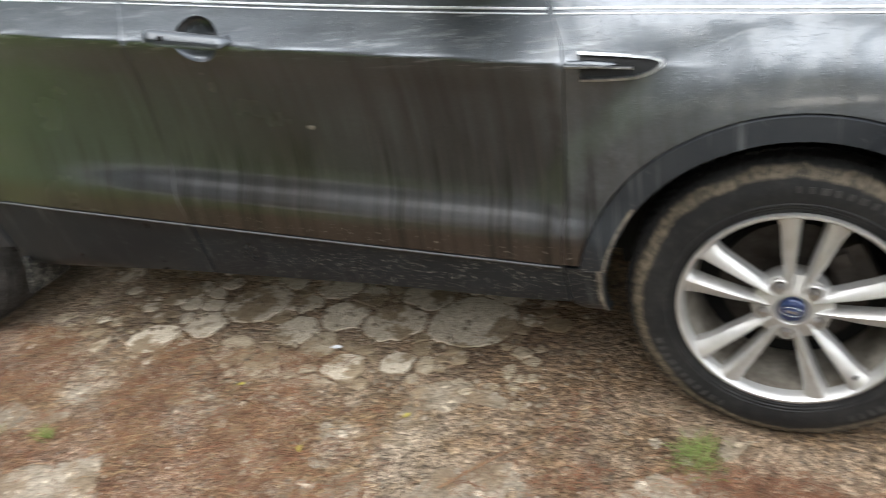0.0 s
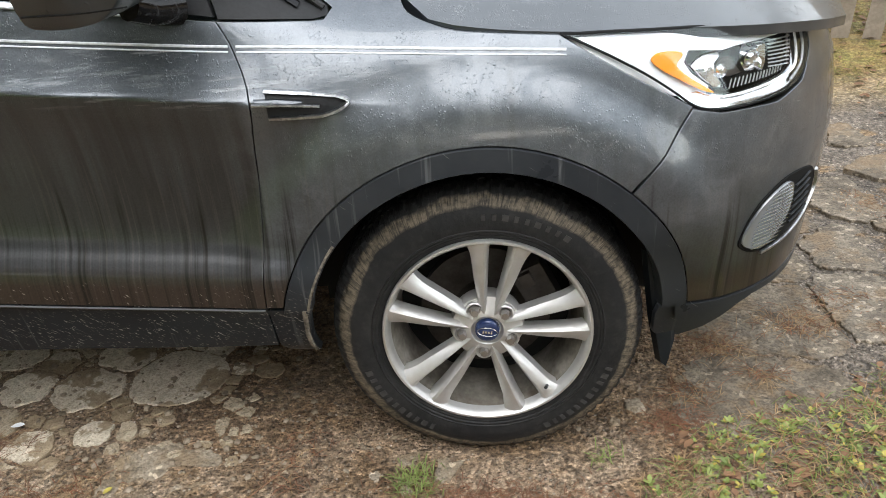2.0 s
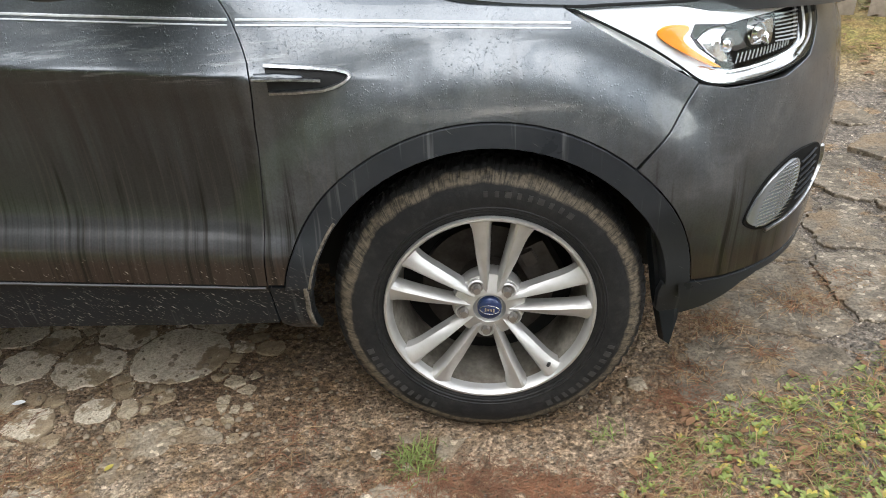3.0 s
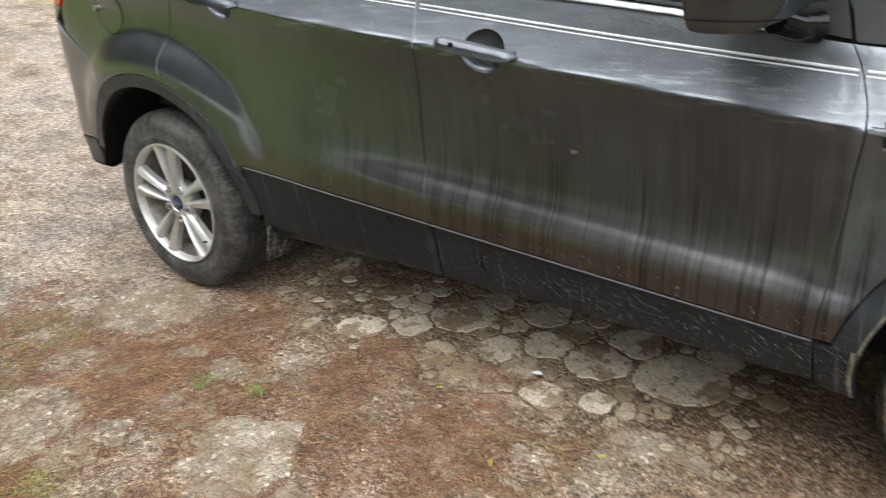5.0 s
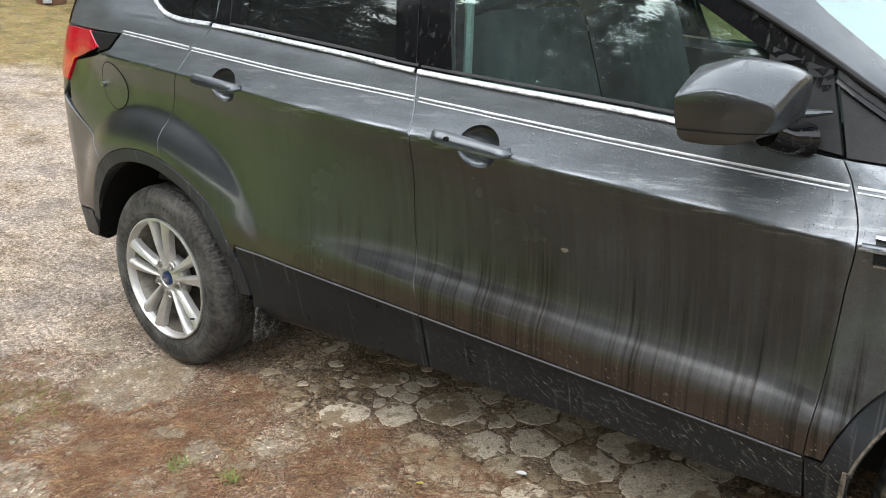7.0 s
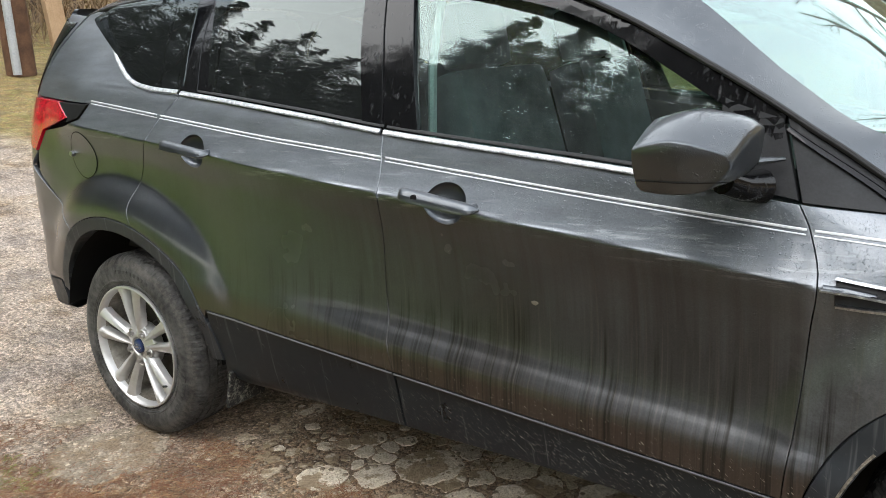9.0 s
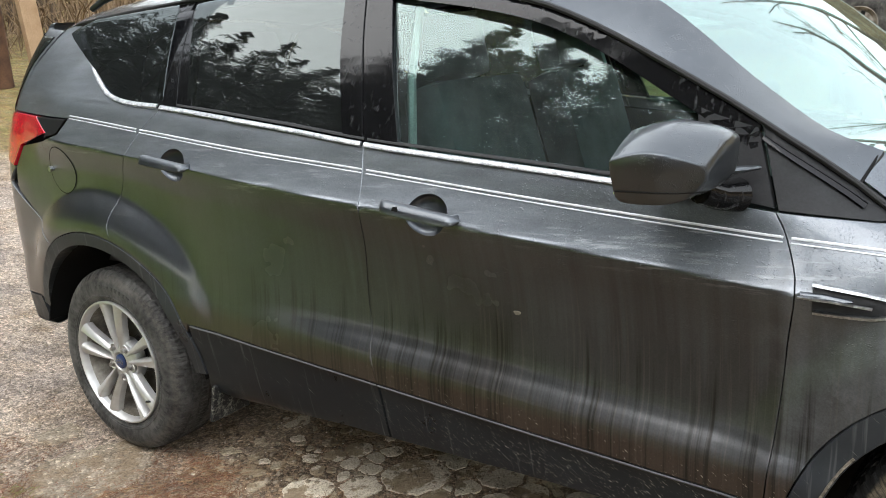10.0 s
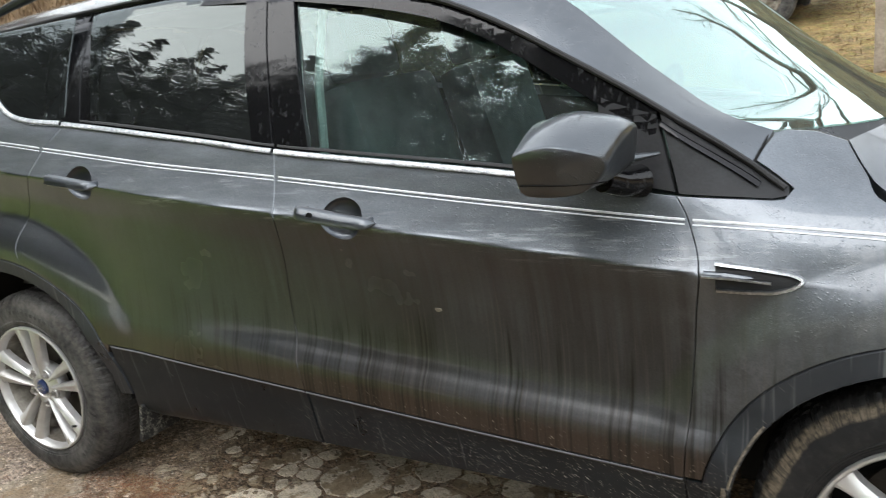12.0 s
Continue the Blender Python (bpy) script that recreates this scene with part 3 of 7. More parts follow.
def panel(name, outline, mat, parent, label="", lift=0.0, gap=0.002, depth=0.016, step=0.02, du=0.03, dz=0.014, other=False, angle=40, holes=(), form=None, pressed=False):
    """A pressed panel of the flank inside an outline (u, z), with a rounded edge turned inward. other: the twin on the far side as well."""
    o = shrink(resample(outline, step), gap)
    ring, pts, tris = sheet(o, step, du, dz, holes, -0.075 if pressed else 0.0)
    form = form or P
    lift_at = lift if callable(lift) else (lambda u, z: lift)
    flat = np.array(pts)
    top = form(flat[:, 0], flat[:, 1], lift_at(flat[:, 0], flat[:, 1]))
    n = len(ring)
    rim = np.array(shrink(ring, -0.0012))
    e1 = form(rim[:, 0], rim[:, 1], lift_at(rim[:, 0], rim[:, 1]) - 0.002)
    e2 = form(rim[:, 0], rim[:, 1], lift_at(rim[:, 0], rim[:, 1]) - depth)
    verts = [*map(tuple, top), *map(tuple, e1), *map(tuple, e2)]
    k = len(pts)
    # the first n points are the outline's own
    up = area(ring) > 0
    faces = list(tris)
    for i in range(n):
        j = (i + 1) % n
        for a, b in ((0, k), (k, k + n)):
            q = (a + i, b + i, b + j, a + j)
            faces.append(q if up else q[::-1])
    ob = link(name, verts, faces, mat, parent, label, angle)
    made = [ob]
    if other:
        made.append(link(name, [(x, 2 * YC - y, z) for x, y, z in verts], faces, mat, parent, label, angle, True))
    if pressed:
        # normals of the form itself, turning outward over the rim
        h = 0.0015
        nor = np.cross(P(flat[:, 0] + h, flat[:, 1]) - P(flat[:, 0] - h, flat[:, 1]), P(flat[:, 0], flat[:, 1] + h) - P(flat[:, 0], flat[:, 1] - h))
        nor /= np.linalg.norm(nor, axis=1)[:, None]
        out = e1 - top[:n]
        out /= np.linalg.norm(out, axis=1)[:, None] + 1e-9
        lip = nor[:n] + out
        lip /= np.linalg.norm(lip, axis=1)[:, None] + 1e-9
        full = np.concatenate([nor, lip, out])
        for k2, twin in enumerate(made):
            twin.data.normals_split_custom_set_from_vertices([(float(a), float(-b if k2 else b), float(c)) for a, b, c in full])
    return ob


def ribbon(name, line, width, mat, parent, label="", lift=0.004, thick=0.003, other=False):
    """A raised strip along a line (u, z) of the flank."""
    p = resample(line + line[::-1], 0.03)[: max(2, len(resample(line + line[::-1], 0.03)) // 2 + 1)]
    rows = []
    for i, q in enumerate(p):
        a, c = p[max(i - 1, 0)], p[min(i + 1, len(p) - 1)]
        t = Vector((c[0] - a[0], c[1] - a[1])).normalized()
        nx, nz = -t.y, t.x
        rows.append([(q[0] + nx * width * s, q[1] + nz * width * s, h) for s, h in ((-0.5, -thick), (-0.5, 0), (-0.32, thick), (0.32, thick), (0.5, 0), (0.5, -thick))])
    verts = []
    for r in rows:
        for u, z, h in r:
            verts.append(tuple(P(u, z, lift + h)))
    k = 6
    faces = [(i * k + a, i * k + a + 1, (i + 1) * k + a + 1, (i + 1) * k + a) for i in range(len(rows) - 1) for a in range(k - 1)]
    faces += [tuple(range(k)), tuple((len(rows) - 1) * k + a for a in range(k))[::-1]]
    ob = link(name, verts, faces, mat, parent, label, 50)
    if other:
        link(name, [(x, 2 * YC - y, z) for x, y, z in verts], faces, mat, parent, label, 50, True)
    return ob


def loft(name, rows, mat, parent=None, label="", thick=0.0, angle=40, flip=False):
    """A sheet through rows of points; thick: its back lies that far below."""
    k = len(rows[0])
    verts = [tuple(map(float, v)) for r in rows for v in r]
    faces = [(i * k + a, i * k + a + 1, (i + 1) * k + a + 1, (i + 1) * k + a) for i in range(len(rows) - 1) for a in range(k - 1)]
    if thick:
        m = len(verts)
        verts += [(x, y, z - thick) for x, y, z in verts]
        faces += [tuple(q + m for q in f[::-1]) for f in faces]
        edge = [i * k for i in range(len(rows))] + [(len(rows) - 1) * k + a for a in range(1, k)] + [i * k + k - 1 for i in range(len(rows) - 2, -1, -1)] + list(range(k - 2, 0, -1))
        for a, b in zip(edge, edge[1:] + edge[:1]):
            faces.append((a, b, b + m, a + m))
    return link(name, verts, faces, mat, parent, label, angle, flip)

# ---- the car ----
car = tagged(new("car"), "dark grey compact SUV, rain-wet and mud-splashed, parked on broken concrete", "car")


def belt(u):
    return table(u, [-2.9, -2.31, -1.79, -1.475, -0.80, -0.468, -0.28], [1.30, 1.238, 1.181, 1.141, 1.076, 1.036, 1.019])


def roof_edge(u):
    return table(u, [-3.2, -2.96, -2.62, -2.07, -1.60, -1.315, -1.058, -0.90, -0.692, -0.515, -0.27], [1.50, 1.540, 1.563, 1.583, 1.567, 1.528, 1.473, 1.413, 1.308, 1.208, 1.035])


def arch(cx, cz, rx, rz, a0, a1, n=22):
    return [(cx + rx * math.cos(radians(a0 + (a1 - a0) * k / n)), cz + rz * math.sin(radians(a0 + (a1 - a0) * k / n))) for k in range(n + 1)]


FRONT_SEAM = spline([(-0.459, 0.455), (-0.445, 0.62), (-0.433, 0.79), (-0.421, 0.90), (-0.445, 0.987), (-0.470, 1.036)], 5)
B_SEAM = spline([(-1.443, 0.520), (-1.482, 0.72), (-1.470, 0.90), (-1.460, 1.0), (-1.475, 1.141)], 5)
REAR_SEAM = spline([(-2.530, 0.812), (-2.543, 0.886), (-2.492, 1.01), (-2.447, 1.085), (-2.385, 1.167), (-2.305, 1.238)], 5)
FRONT_ARCH = (0.0, 0.345, 0.437, 0.442)
REAR_ARCH = (-2.665, 0.345, 0.492, 0.482)


def along(fn, a, b, n=12):
    return [(a + (b - a) * k / n, float(fn(a + (b - a) * k / n))) for k in range(n + 1)]


CUPS = ((-1.252, 0.986), (-2.208, 1.072))


def cup_ring(u, z, s=1.0, n=32):
    return [(u + 0.060 * s * math.cos(2 * math.pi * k / n), z + 0.050 * s * math.sin(2 * math.pi * k / n)) for k in range(n)]


def build_panels():
    sill = lambda u: seam(u)
    # doors
    fd = along(sill, -1.443, -0.459) + FRONT_SEAM[1:] + along(belt, -0.470, -1.475)[1:] + B_SEAM[::-1][1:-1]
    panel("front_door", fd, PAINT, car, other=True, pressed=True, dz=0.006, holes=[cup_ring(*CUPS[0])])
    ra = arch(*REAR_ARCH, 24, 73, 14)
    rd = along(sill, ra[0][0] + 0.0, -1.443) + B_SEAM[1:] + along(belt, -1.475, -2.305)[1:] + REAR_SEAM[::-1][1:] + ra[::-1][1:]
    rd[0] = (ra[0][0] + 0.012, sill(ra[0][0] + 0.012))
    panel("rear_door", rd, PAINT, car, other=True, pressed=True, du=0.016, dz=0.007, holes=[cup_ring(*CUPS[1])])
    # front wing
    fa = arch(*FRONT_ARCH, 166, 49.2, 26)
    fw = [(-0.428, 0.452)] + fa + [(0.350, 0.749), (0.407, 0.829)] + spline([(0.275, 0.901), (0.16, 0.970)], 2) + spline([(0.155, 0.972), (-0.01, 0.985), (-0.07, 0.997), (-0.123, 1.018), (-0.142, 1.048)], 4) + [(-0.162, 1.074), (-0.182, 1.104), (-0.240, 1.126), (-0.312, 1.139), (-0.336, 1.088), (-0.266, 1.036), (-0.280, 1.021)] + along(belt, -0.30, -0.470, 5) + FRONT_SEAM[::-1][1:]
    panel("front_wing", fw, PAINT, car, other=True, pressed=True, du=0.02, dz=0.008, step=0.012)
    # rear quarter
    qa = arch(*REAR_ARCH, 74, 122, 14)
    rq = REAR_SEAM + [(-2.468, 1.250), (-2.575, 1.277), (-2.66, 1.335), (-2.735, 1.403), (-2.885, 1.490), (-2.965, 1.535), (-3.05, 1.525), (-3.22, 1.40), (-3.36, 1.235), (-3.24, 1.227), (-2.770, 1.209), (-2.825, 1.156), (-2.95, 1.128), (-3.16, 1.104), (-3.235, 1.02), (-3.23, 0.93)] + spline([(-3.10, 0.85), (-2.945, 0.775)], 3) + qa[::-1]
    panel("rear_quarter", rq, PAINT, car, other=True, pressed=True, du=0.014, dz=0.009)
    # bumpers
    fb = [(0.407, 0.825), (0.467, 0.812), (0.607, 0.810), (0.70, 0.833), (0.775, 0.888), (0.79, 0.93), (0.95, 0.92), (1.15, 0.70), (1.60, 0.66), (1.60, 0.42), (1.15, 0.399), (0.795, 0.390), (0.639, 0.389), (0.509, 0.386), (0.436, 0.389)] + arch(*FRONT_ARCH, 8, 48.6, 10) + [(0.350, 0.747)]
    panel("front_bumper", fb, PAINT, car, other=True, pressed=True)
    va = [(0.400, 0.384), (0.509, 0.382), (0.639, 0.385), (0.795, 0.386), (1.15, 0.395), (1.60, 0.415), (1.60, 0.34), (1.0, 0.345), (0.72, 0.362), (0.62, 0.362), (0.575, 0.348), (0.540, 0.322), (0.500, 0.298), (0.440, 0.280), (0.400, 0.274), (0.372, 0.300), (0.366, 0.36), (0.372, 0.386)]
    panel("front_valance", va, PLASTIC, car, "matt black lower bumper lip", other=True)
    panel("grille", [(0.965, 0.90), (1.58, 0.94), (1.58, 0.675), (1.165, 0.71)], BLACK, car, "black front grille", lift=-0.006, other=True)
    rb = [(-3.24, 0.915), (-3.34, 0.96), (-3.75, 0.86), (-4.45, 0.86), (-4.45, 0.52), (-3.75, 0.50), (-3.40, 0.50), (-3.16, 0.52)] + arch(*REAR_ARCH, 160, 122, 9) + [(-2.945, 0.772), (-3.10, 0.846)]
    panel("rear_bumper", rb, PAINT, car, other=True)
    rv = [(-3.16, 0.515), (-3.40, 0.495), (-3.75, 0.495), (-4.45, 0.515), (-4.45, 0.30), (-3.6, 0.30), (-3.34, 0.40), (-3.17, 0.405), (-3.145, 0.44)]
    panel("rear_valance", rv, PLASTIC, car, "matt black lower rear bumper", other=True)
    tg = [(-3.37, 1.235), (-3.235, 1.405), (-3.07, 1.52), (-3.6, 1.56), (-4.45, 1.57), (-4.45, 0.865), (-3.75, 0.865), (-3.35, 0.965), (-3.245, 1.02), (-3.40, 1.10)]
    panel("tailgate", tg, PAINT, car, other=True)
    tw = [(-3.395, 1.25), (-3.27, 1.40), (-3.14, 1.50), (-3.6, 1.53), (-4.45, 1.54), (-4.45, 1.18), (-3.6, 1.17)]
    panel("tailgate_window", tw, GLASS_DARK, car, "dark rear window", lift=0.006, other=True)
    # sill cladding
    sb = [(-0.459, 0.335), (-0.459, 0.451)] + along(sill, -0.459, -1.4405, 9) + [(-1.4385, 0.346), (-0.95, 0.348), (-0.60, 0.336)]
    panel("sill_cladding", sb, SILLBLACK, car, "black plastic sill spattered with mud", lift=-0.002, other=True, depth=0.03)
    sr = [(-1.4425, 0.346)] + along(sill, -1.4445, -2.205, 7) + arch(*REAR_ARCH, 23, 6, 6)[1:] + [(-2.19, 0.335), (-2.10, 0.318), (-2.05, 0.322), (-1.6, 0.345)]
    panel("sill_cladding", sr, SILLBLACK, car, "black plastic sill spattered with mud", lift=-0.002, other=True, depth=0.03)
    # rolled upper lip of the cladding under the doors, its sky highlight painted pale
    low = lambda u: sill(u) - 0.0045
    for a, b in ((-0.462, -1.4395), (-1.4455, -2.19)):
        ribbon("sill_lip", along(low, a, b, 10), 0.005, LIP_HIGHLIGHT, car, "thin lip of the sill with its highlight in the colour", lift=0.0025, thick=0.0025, other=True)
    sf = [(-0.455, 0.335), (-0.459, 0.448), (-0.415, 0.446), (-0.372, 0.446), (-0.380, 0.36), (-0.376, 0.295), (-0.43, 0.305)]
    panel("sill_end", sf, SILLBLACK, car, "mud-crusted end of the black sill", lift=-0.001, other=True, depth=0.03)
    # arch trims
    for name, (cx, cz, rx, rz), a0, a1, w in (("front_arch_trim", FRONT_ARCH, 5, 168, 0.052), ("rear_arch_trim", REAR_ARCH, 6, 162, 0.050)):
        o = arch(cx, cz, rx - 0.001, rz - 0.001, a0, a1, 34)
        i = arch(cx, cz, rx - w * 1.12, rz - w * 0.95, a0, a1, 34)
        panel(name, o + i[::-1], PLASTIC, car, "black plastic wheel arch moulding", lift=0.003, depth=0.05, other=True, dz=0.03)


build_panels()


def build_mud():
    """Crusts of dried mud on the lip behind the front wheel."""
    cx, cz, rx, rz = FRONT_ARCH
    lip = arch(cx, cz, rx - 0.052, rz - 0.044, 142, 166, 10)
    ribbon("mud_crust", lip, 0.006, DRYMUD, car, "pale dried mud on the arch lip", lift=0.003, thick=0.003)
    ribbon("mud_crust", [(-0.383, 0.440), (-0.388, 0.37), (-0.384, 0.300)], 0.010, DRYMUD, car, "pale dried mud on the sill end", lift=0.001, thick=0.003)


build_mud()


def pane(u, z, lift=0.0):
    """The smooth curve on which the side windows lie."""
    u, z = np.asarray(u, float), np.asarray(z, float)
    h = z - (1.143 - 0.115 * (u + 1.475))
    x, y = plan(u)
    return np.stack(np.broadcast_arrays(x, y + 0.036 + 0.03 * np.maximum(0, h - 0.15) + 0.020 * np.clip((-1.5 - u) / 0.8, 0, 1) + 0.40 * h + 0.25 * h * h - lift, z), -1)


def build_greenhouse():
    fr = lambda u: roof_edge(u) - 0.012
    # gloss black frames with real openings: strips round each pane
    def frame_part(name, outline, label="wet gloss black window frame", lift=-0.004):
        panel(name, outline, TRIMBLACK if "matt" in label else WETBLACK, car, label, lift=lift, gap=0.001, other=True)

    # header rails over the panes
    frame_part("front_header", along(fr, -1.598, -0.515, 18) + along(lambda u: fr(u) - 0.036 - 0.02 * smooth(-1.0, -0.5, u), -0.515, -1.592, 18))
    frame_part("rear_header", along(fr, -2.335, -1.602, 10) + along(lambda u: fr(u) - 0.034, -1.598, -2.30, 10))
    frame_part("quarter_header", along(fr, -2.955, -2.34, 8) + along(lambda u: fr(u) - 0.030, -2.345, -2.86, 8))
    # pillars
    frame_part("b_pillar_front", [(-1.480, 1.150), (-1.368, 1.138), (-1.395, 1.22), (-1.452, 1.40), (-1.497, 1.522), (-1.588, 1.531), (-1.525, 1.333)])
    frame_part("b_pillar_rear", [(-1.484, 1.150), (-1.529, 1.333), (-1.592, 1.531), (-1.668, 1.536), (-1.60, 1.31), (-1.553, 1.158)])
    frame_part("c_pillar_rear", [(-2.238, 1.240), (-2.172, 1.232), (-2.205, 1.36), (-2.262, 1.538), (-2.325, 1.54)])
    frame_part("c_pillar_quarter", [(-2.318, 1.252), (-2.242, 1.242), (-2.329, 1.54), (-2.405, 1.536), (-2.372, 1.40), (-2.340, 1.258)])
    frame_part("mirror_sail", [(-0.620, 1.066), (-0.474, 1.042), (-0.518, 1.190), (-0.60, 1.215), (-0.640, 1.232)], "matt black mirror corner panel")
    frame_part("wing_triangle", [(-0.467, 1.038), (-0.30, 1.021), (-0.272, 1.025), (-0.275, 1.040), (-0.34, 1.086), (-0.513, 1.198)], "matt black triangular corner trim")
    ribbon("triangle_bead", [(-0.508, 1.172), (-0.42, 1.112), (-0.325, 1.047)], 0.010, WETBLACK, car, lift=0.001)
    # panes, set back
    fg = [(-1.368, 1.130), (-0.62, 1.052), (-0.640, 1.236), (-0.730, 1.292), (-0.895, 1.379), (-1.115, 1.461), (-1.29, 1.503), (-1.50, 1.528)]
    panel("front_door_glass", fg, GLASS_FRONT, car, "clear side window with rain streaks", form=pane, gap=-0.012, depth=0.004, other=True)
    rg = [(-2.175, 1.222), (-1.553, 1.148), (-1.665, 1.537), (-1.985, 1.552), (-2.263, 1.543)]
    panel("rear_door_glass", rg, GLASS_DARK, car, "dark privacy side window", form=pane, gap=-0.012, depth=0.004, other=True)
    qg = [(-2.318, 1.246), (-2.52, 1.275), (-2.69, 1.385), (-2.862, 1.498), (-2.755, 1.530), (-2.36, 1.548)]
    panel("quarter_glass", qg, GLASS_DARK, car, "dark privacy quarter window", form=pane, gap=-0.008, depth=0.004, other=True)
    # bright belt strips
    ribbon("belt_chrome", along(lambda u: belt(u) + 0.006, -1.470, -0.625, 14), 0.013, CHROME, car, "rain-beaded chrome window strip", lift=0.007, other=True)
    ribbon("belt_chrome", along(lambda u: belt(u) + 0.006, -2.305, -1.480, 14), 0.013, CHROME, car, "rain-beaded chrome window strip", lift=0.007, other=True)
    ribbon("belt_chrome", spline([(-2.315, 1.247), (-2.46, 1.260), (-2.565, 1.285), (-2.66, 1.345), (-2.745, 1.413), (-2.880, 1.494)], 5), 0.013, CHROME, car, "polished chrome quarter window surround", lift=0.009, other=True)
    ribbon("belt_seal", along(lambda u: belt(u) + 0.018, -1.470, -0.625, 14), 0.008, RUBBER, car, lift=-0.006)
    ribbon("belt_seal", along(lambda u: belt(u) + 0.018, -2.24, -1.480, 14), 0.008, RUBBER, car, lift=-0.006)


build_greenhouse()


def stripe_z(u):
    return table(u, [-3.1, -2.75, -2.125, -1.465, -0.85, -0.44, -0.147, 0.17], [1.25, 1.213, 1.143, 1.081, 1.022, 0.987, 0.962, 0.943])


def build_stripes():
    for a, b in ((-0.438, 0.168), (-1.455, -0.452), (-2.385, -1.470), (-2.76, -2.40)):
        for off, w in ((0.0042, 0.0048), (-0.0046, 0.0028)):
            ribbon("pinstripe", along(lambda u: stripe_z(u) + off, a, b, 16), w, STRIPE, car, lift=0.0012, thick=0.0006, other=True)


build_stripes()


def build_top():
    n = 17
    # roof between the two edges
    rows = []
    for i in range(29):
        u = -3.13 + (3.13 - 1.02) * i / 28
        e = P(u, float(roof_edge(u)), 0.0)
        crown = float(table(u, [-3.2, -2.9, -2.2, -1.6, -1.2, -1.0], [1.585, 1.635, 1.672, 1.675, 1.645, 1.612]))
        row = []
        for k in range(n):
            s = k / (n - 1)
            y = e[1] + (2 * YC - 2 * e[1]) * s
            w = 1 - abs(2 * s - 1) ** 3.2
            row.append((e[0] + (0.165 * w if i > 20 else 0) * (i - 20) / 8, y, e[2] + (crown - e[2]) * w ** 0.8))
        rows.append(row)
    loft("roof", rows, CLEAN, car, thick=0.02)
    # gutter strip along the roof edge
    for side in (0, 1):
        line = []
        for i in range(45):
            u = -2.98 + 2.70 * i / 44
            p = P(u, float(roof_edge(u)) - 0.004, 0.001)
            line.append((p[0], p[1] if not side else 2 * YC - p[1], p[2]))
        v, f = tube(line, 0.0065, 8)
        link("roof_seal", v, f, RUBBER, car)
    # A pillars and windscreen
    edge, inner = [], []
    for i in range(19):
        u = -1.06 + 0.722 * i / 18
        p = P(u, float(roof_edge(u)), 0.0)
        edge.append(Vector(p))
        t = i / 18
        inner.append(Vector((table(t, [0, 0.35, 0.65, 0.85, 1.0], [-1.08, -0.80, -0.53, -0.40, -0.312]), table(t, [0, 0.35, 0.65, 1.0], [0.36, 0.235, 0.185, 0.16]), table(t, [0, 0.35, 0.65, 0.85, 1.0], [1.562, 1.462, 1.258, 1.170, 1.138]))))
    for side in (0, 1):
        rows = []
        for i, (a, b) in enumerate(zip(edge, inner)):
            row = []
            for k in range(7):
                s = k / 6
                q = a.lerp(b, s) + Vector((0.1, -0.35, 1)).normalized() * 0.009 * (1 - i / 18) ** 0.7 * math.sin(math.pi * s)
                row.append((q.x, 2 * YC - q.y if side else q.y, q.z))
            rows.append(row)
        loft("a_pillar", rows, CLEAN, car, thick=0.012, flip=not side)
    rows = []
    for i, q in enumerate(inner):
        row = []
        for k in range(n):
            s = k / (n - 1)
            w = 1 - abs(2 * s - 1) ** 2.2
            row.append((q.x + (0.18 + 0.085 * i / 18) * w, q.y + (2 * YC - 2 * q.y) * s, q.z + (0.055 * (1 - i / 18) - 0.034 * i / 18) * w))
        rows.append(row)
    loft("windscreen", rows, GLASS_SCREEN, car, "clear windscreen reflecting the pale sky", thick=0.004)
    ribbon("pillar_seam", [(-0.340, 1.082), (-0.328, 1.108), (-0.318, 1.130)], 0.006, BLACK, car, lift=0.0035, thick=0.002)
    # cowl below the screen
    rows = []
    for d in (0, 1, 2, 3):
        rows.append([(inner[-1].x + 0.262 * (1 - abs(2 * k / 16 - 1) ** 2.2) + 0.010 * d, inner[-1].y + (2 * YC - 2 * inner[-1].y) * k / 16, inner[-1].z - 0.004 - 0.034 * (1 - abs(2 * k / 16 - 1) ** 2.2) - 0.010 * d) for k in (0.9, 2, 3, 4, 5, 6, 7, 8, 9, 10, 11, 12, 13, 14, 15.1)])
    loft("cowl", rows, PLASTIC, car, "black plastic scuttle panel", thick=0.02)
    # bonnet
    BON_A = [0, 0.07, 0.12, 0.18, 0.4, 0.7, 0.9, 1.0]
    BON_X = [-0.182, -0.161, -0.137, -0.070, 0.16, 0.49, 0.70, 0.775]
    BON_Z = [1.104, 1.074, 1.044, 1.000, 0.975, 0.960, 0.940, 0.925]
    BON_Y = [float(P(x, z)[1]) + 0.003 for x, z in zip(BON_X[:5], BON_Z)] + [0.085, 0.185, 0.275]
    rows = []
    m = 25
    for i in range(m):
        a = i / (m - 1)
        row = []
        for k in range(33):
            s = abs(2 * k / 32 - 1)
            c = 1 - s
            ex = float(table(a, BON_A, BON_X))
            ey = float(table(a, BON_A, BON_Y))
            ez = float(table(a, BON_A, BON_Z))
            cx = -0.045 + 0.93 * a
            cz = float(table(a, [0, 0.3, 0.6, 0.85, 1.0], [1.112, 1.118, 1.080, 1.015, 0.950]))
            w = 1 - s ** 2.6
            y = ey + (YC - ey) * (c ** 0.9)
            if k > 16:
                y = 2 * YC - y
            ridge = 0.012 * math.exp(-((c - 0.32) / 0.07) ** 2) * min(1, a * 3)
            row.append((ex + (cx - ex) * (1 - s ** 2.0), y, ez + (cz - ez) * w + ridge))
        rows.append(row)
    loft("bonnet", rows, CLEAN, car, thick=0.02)
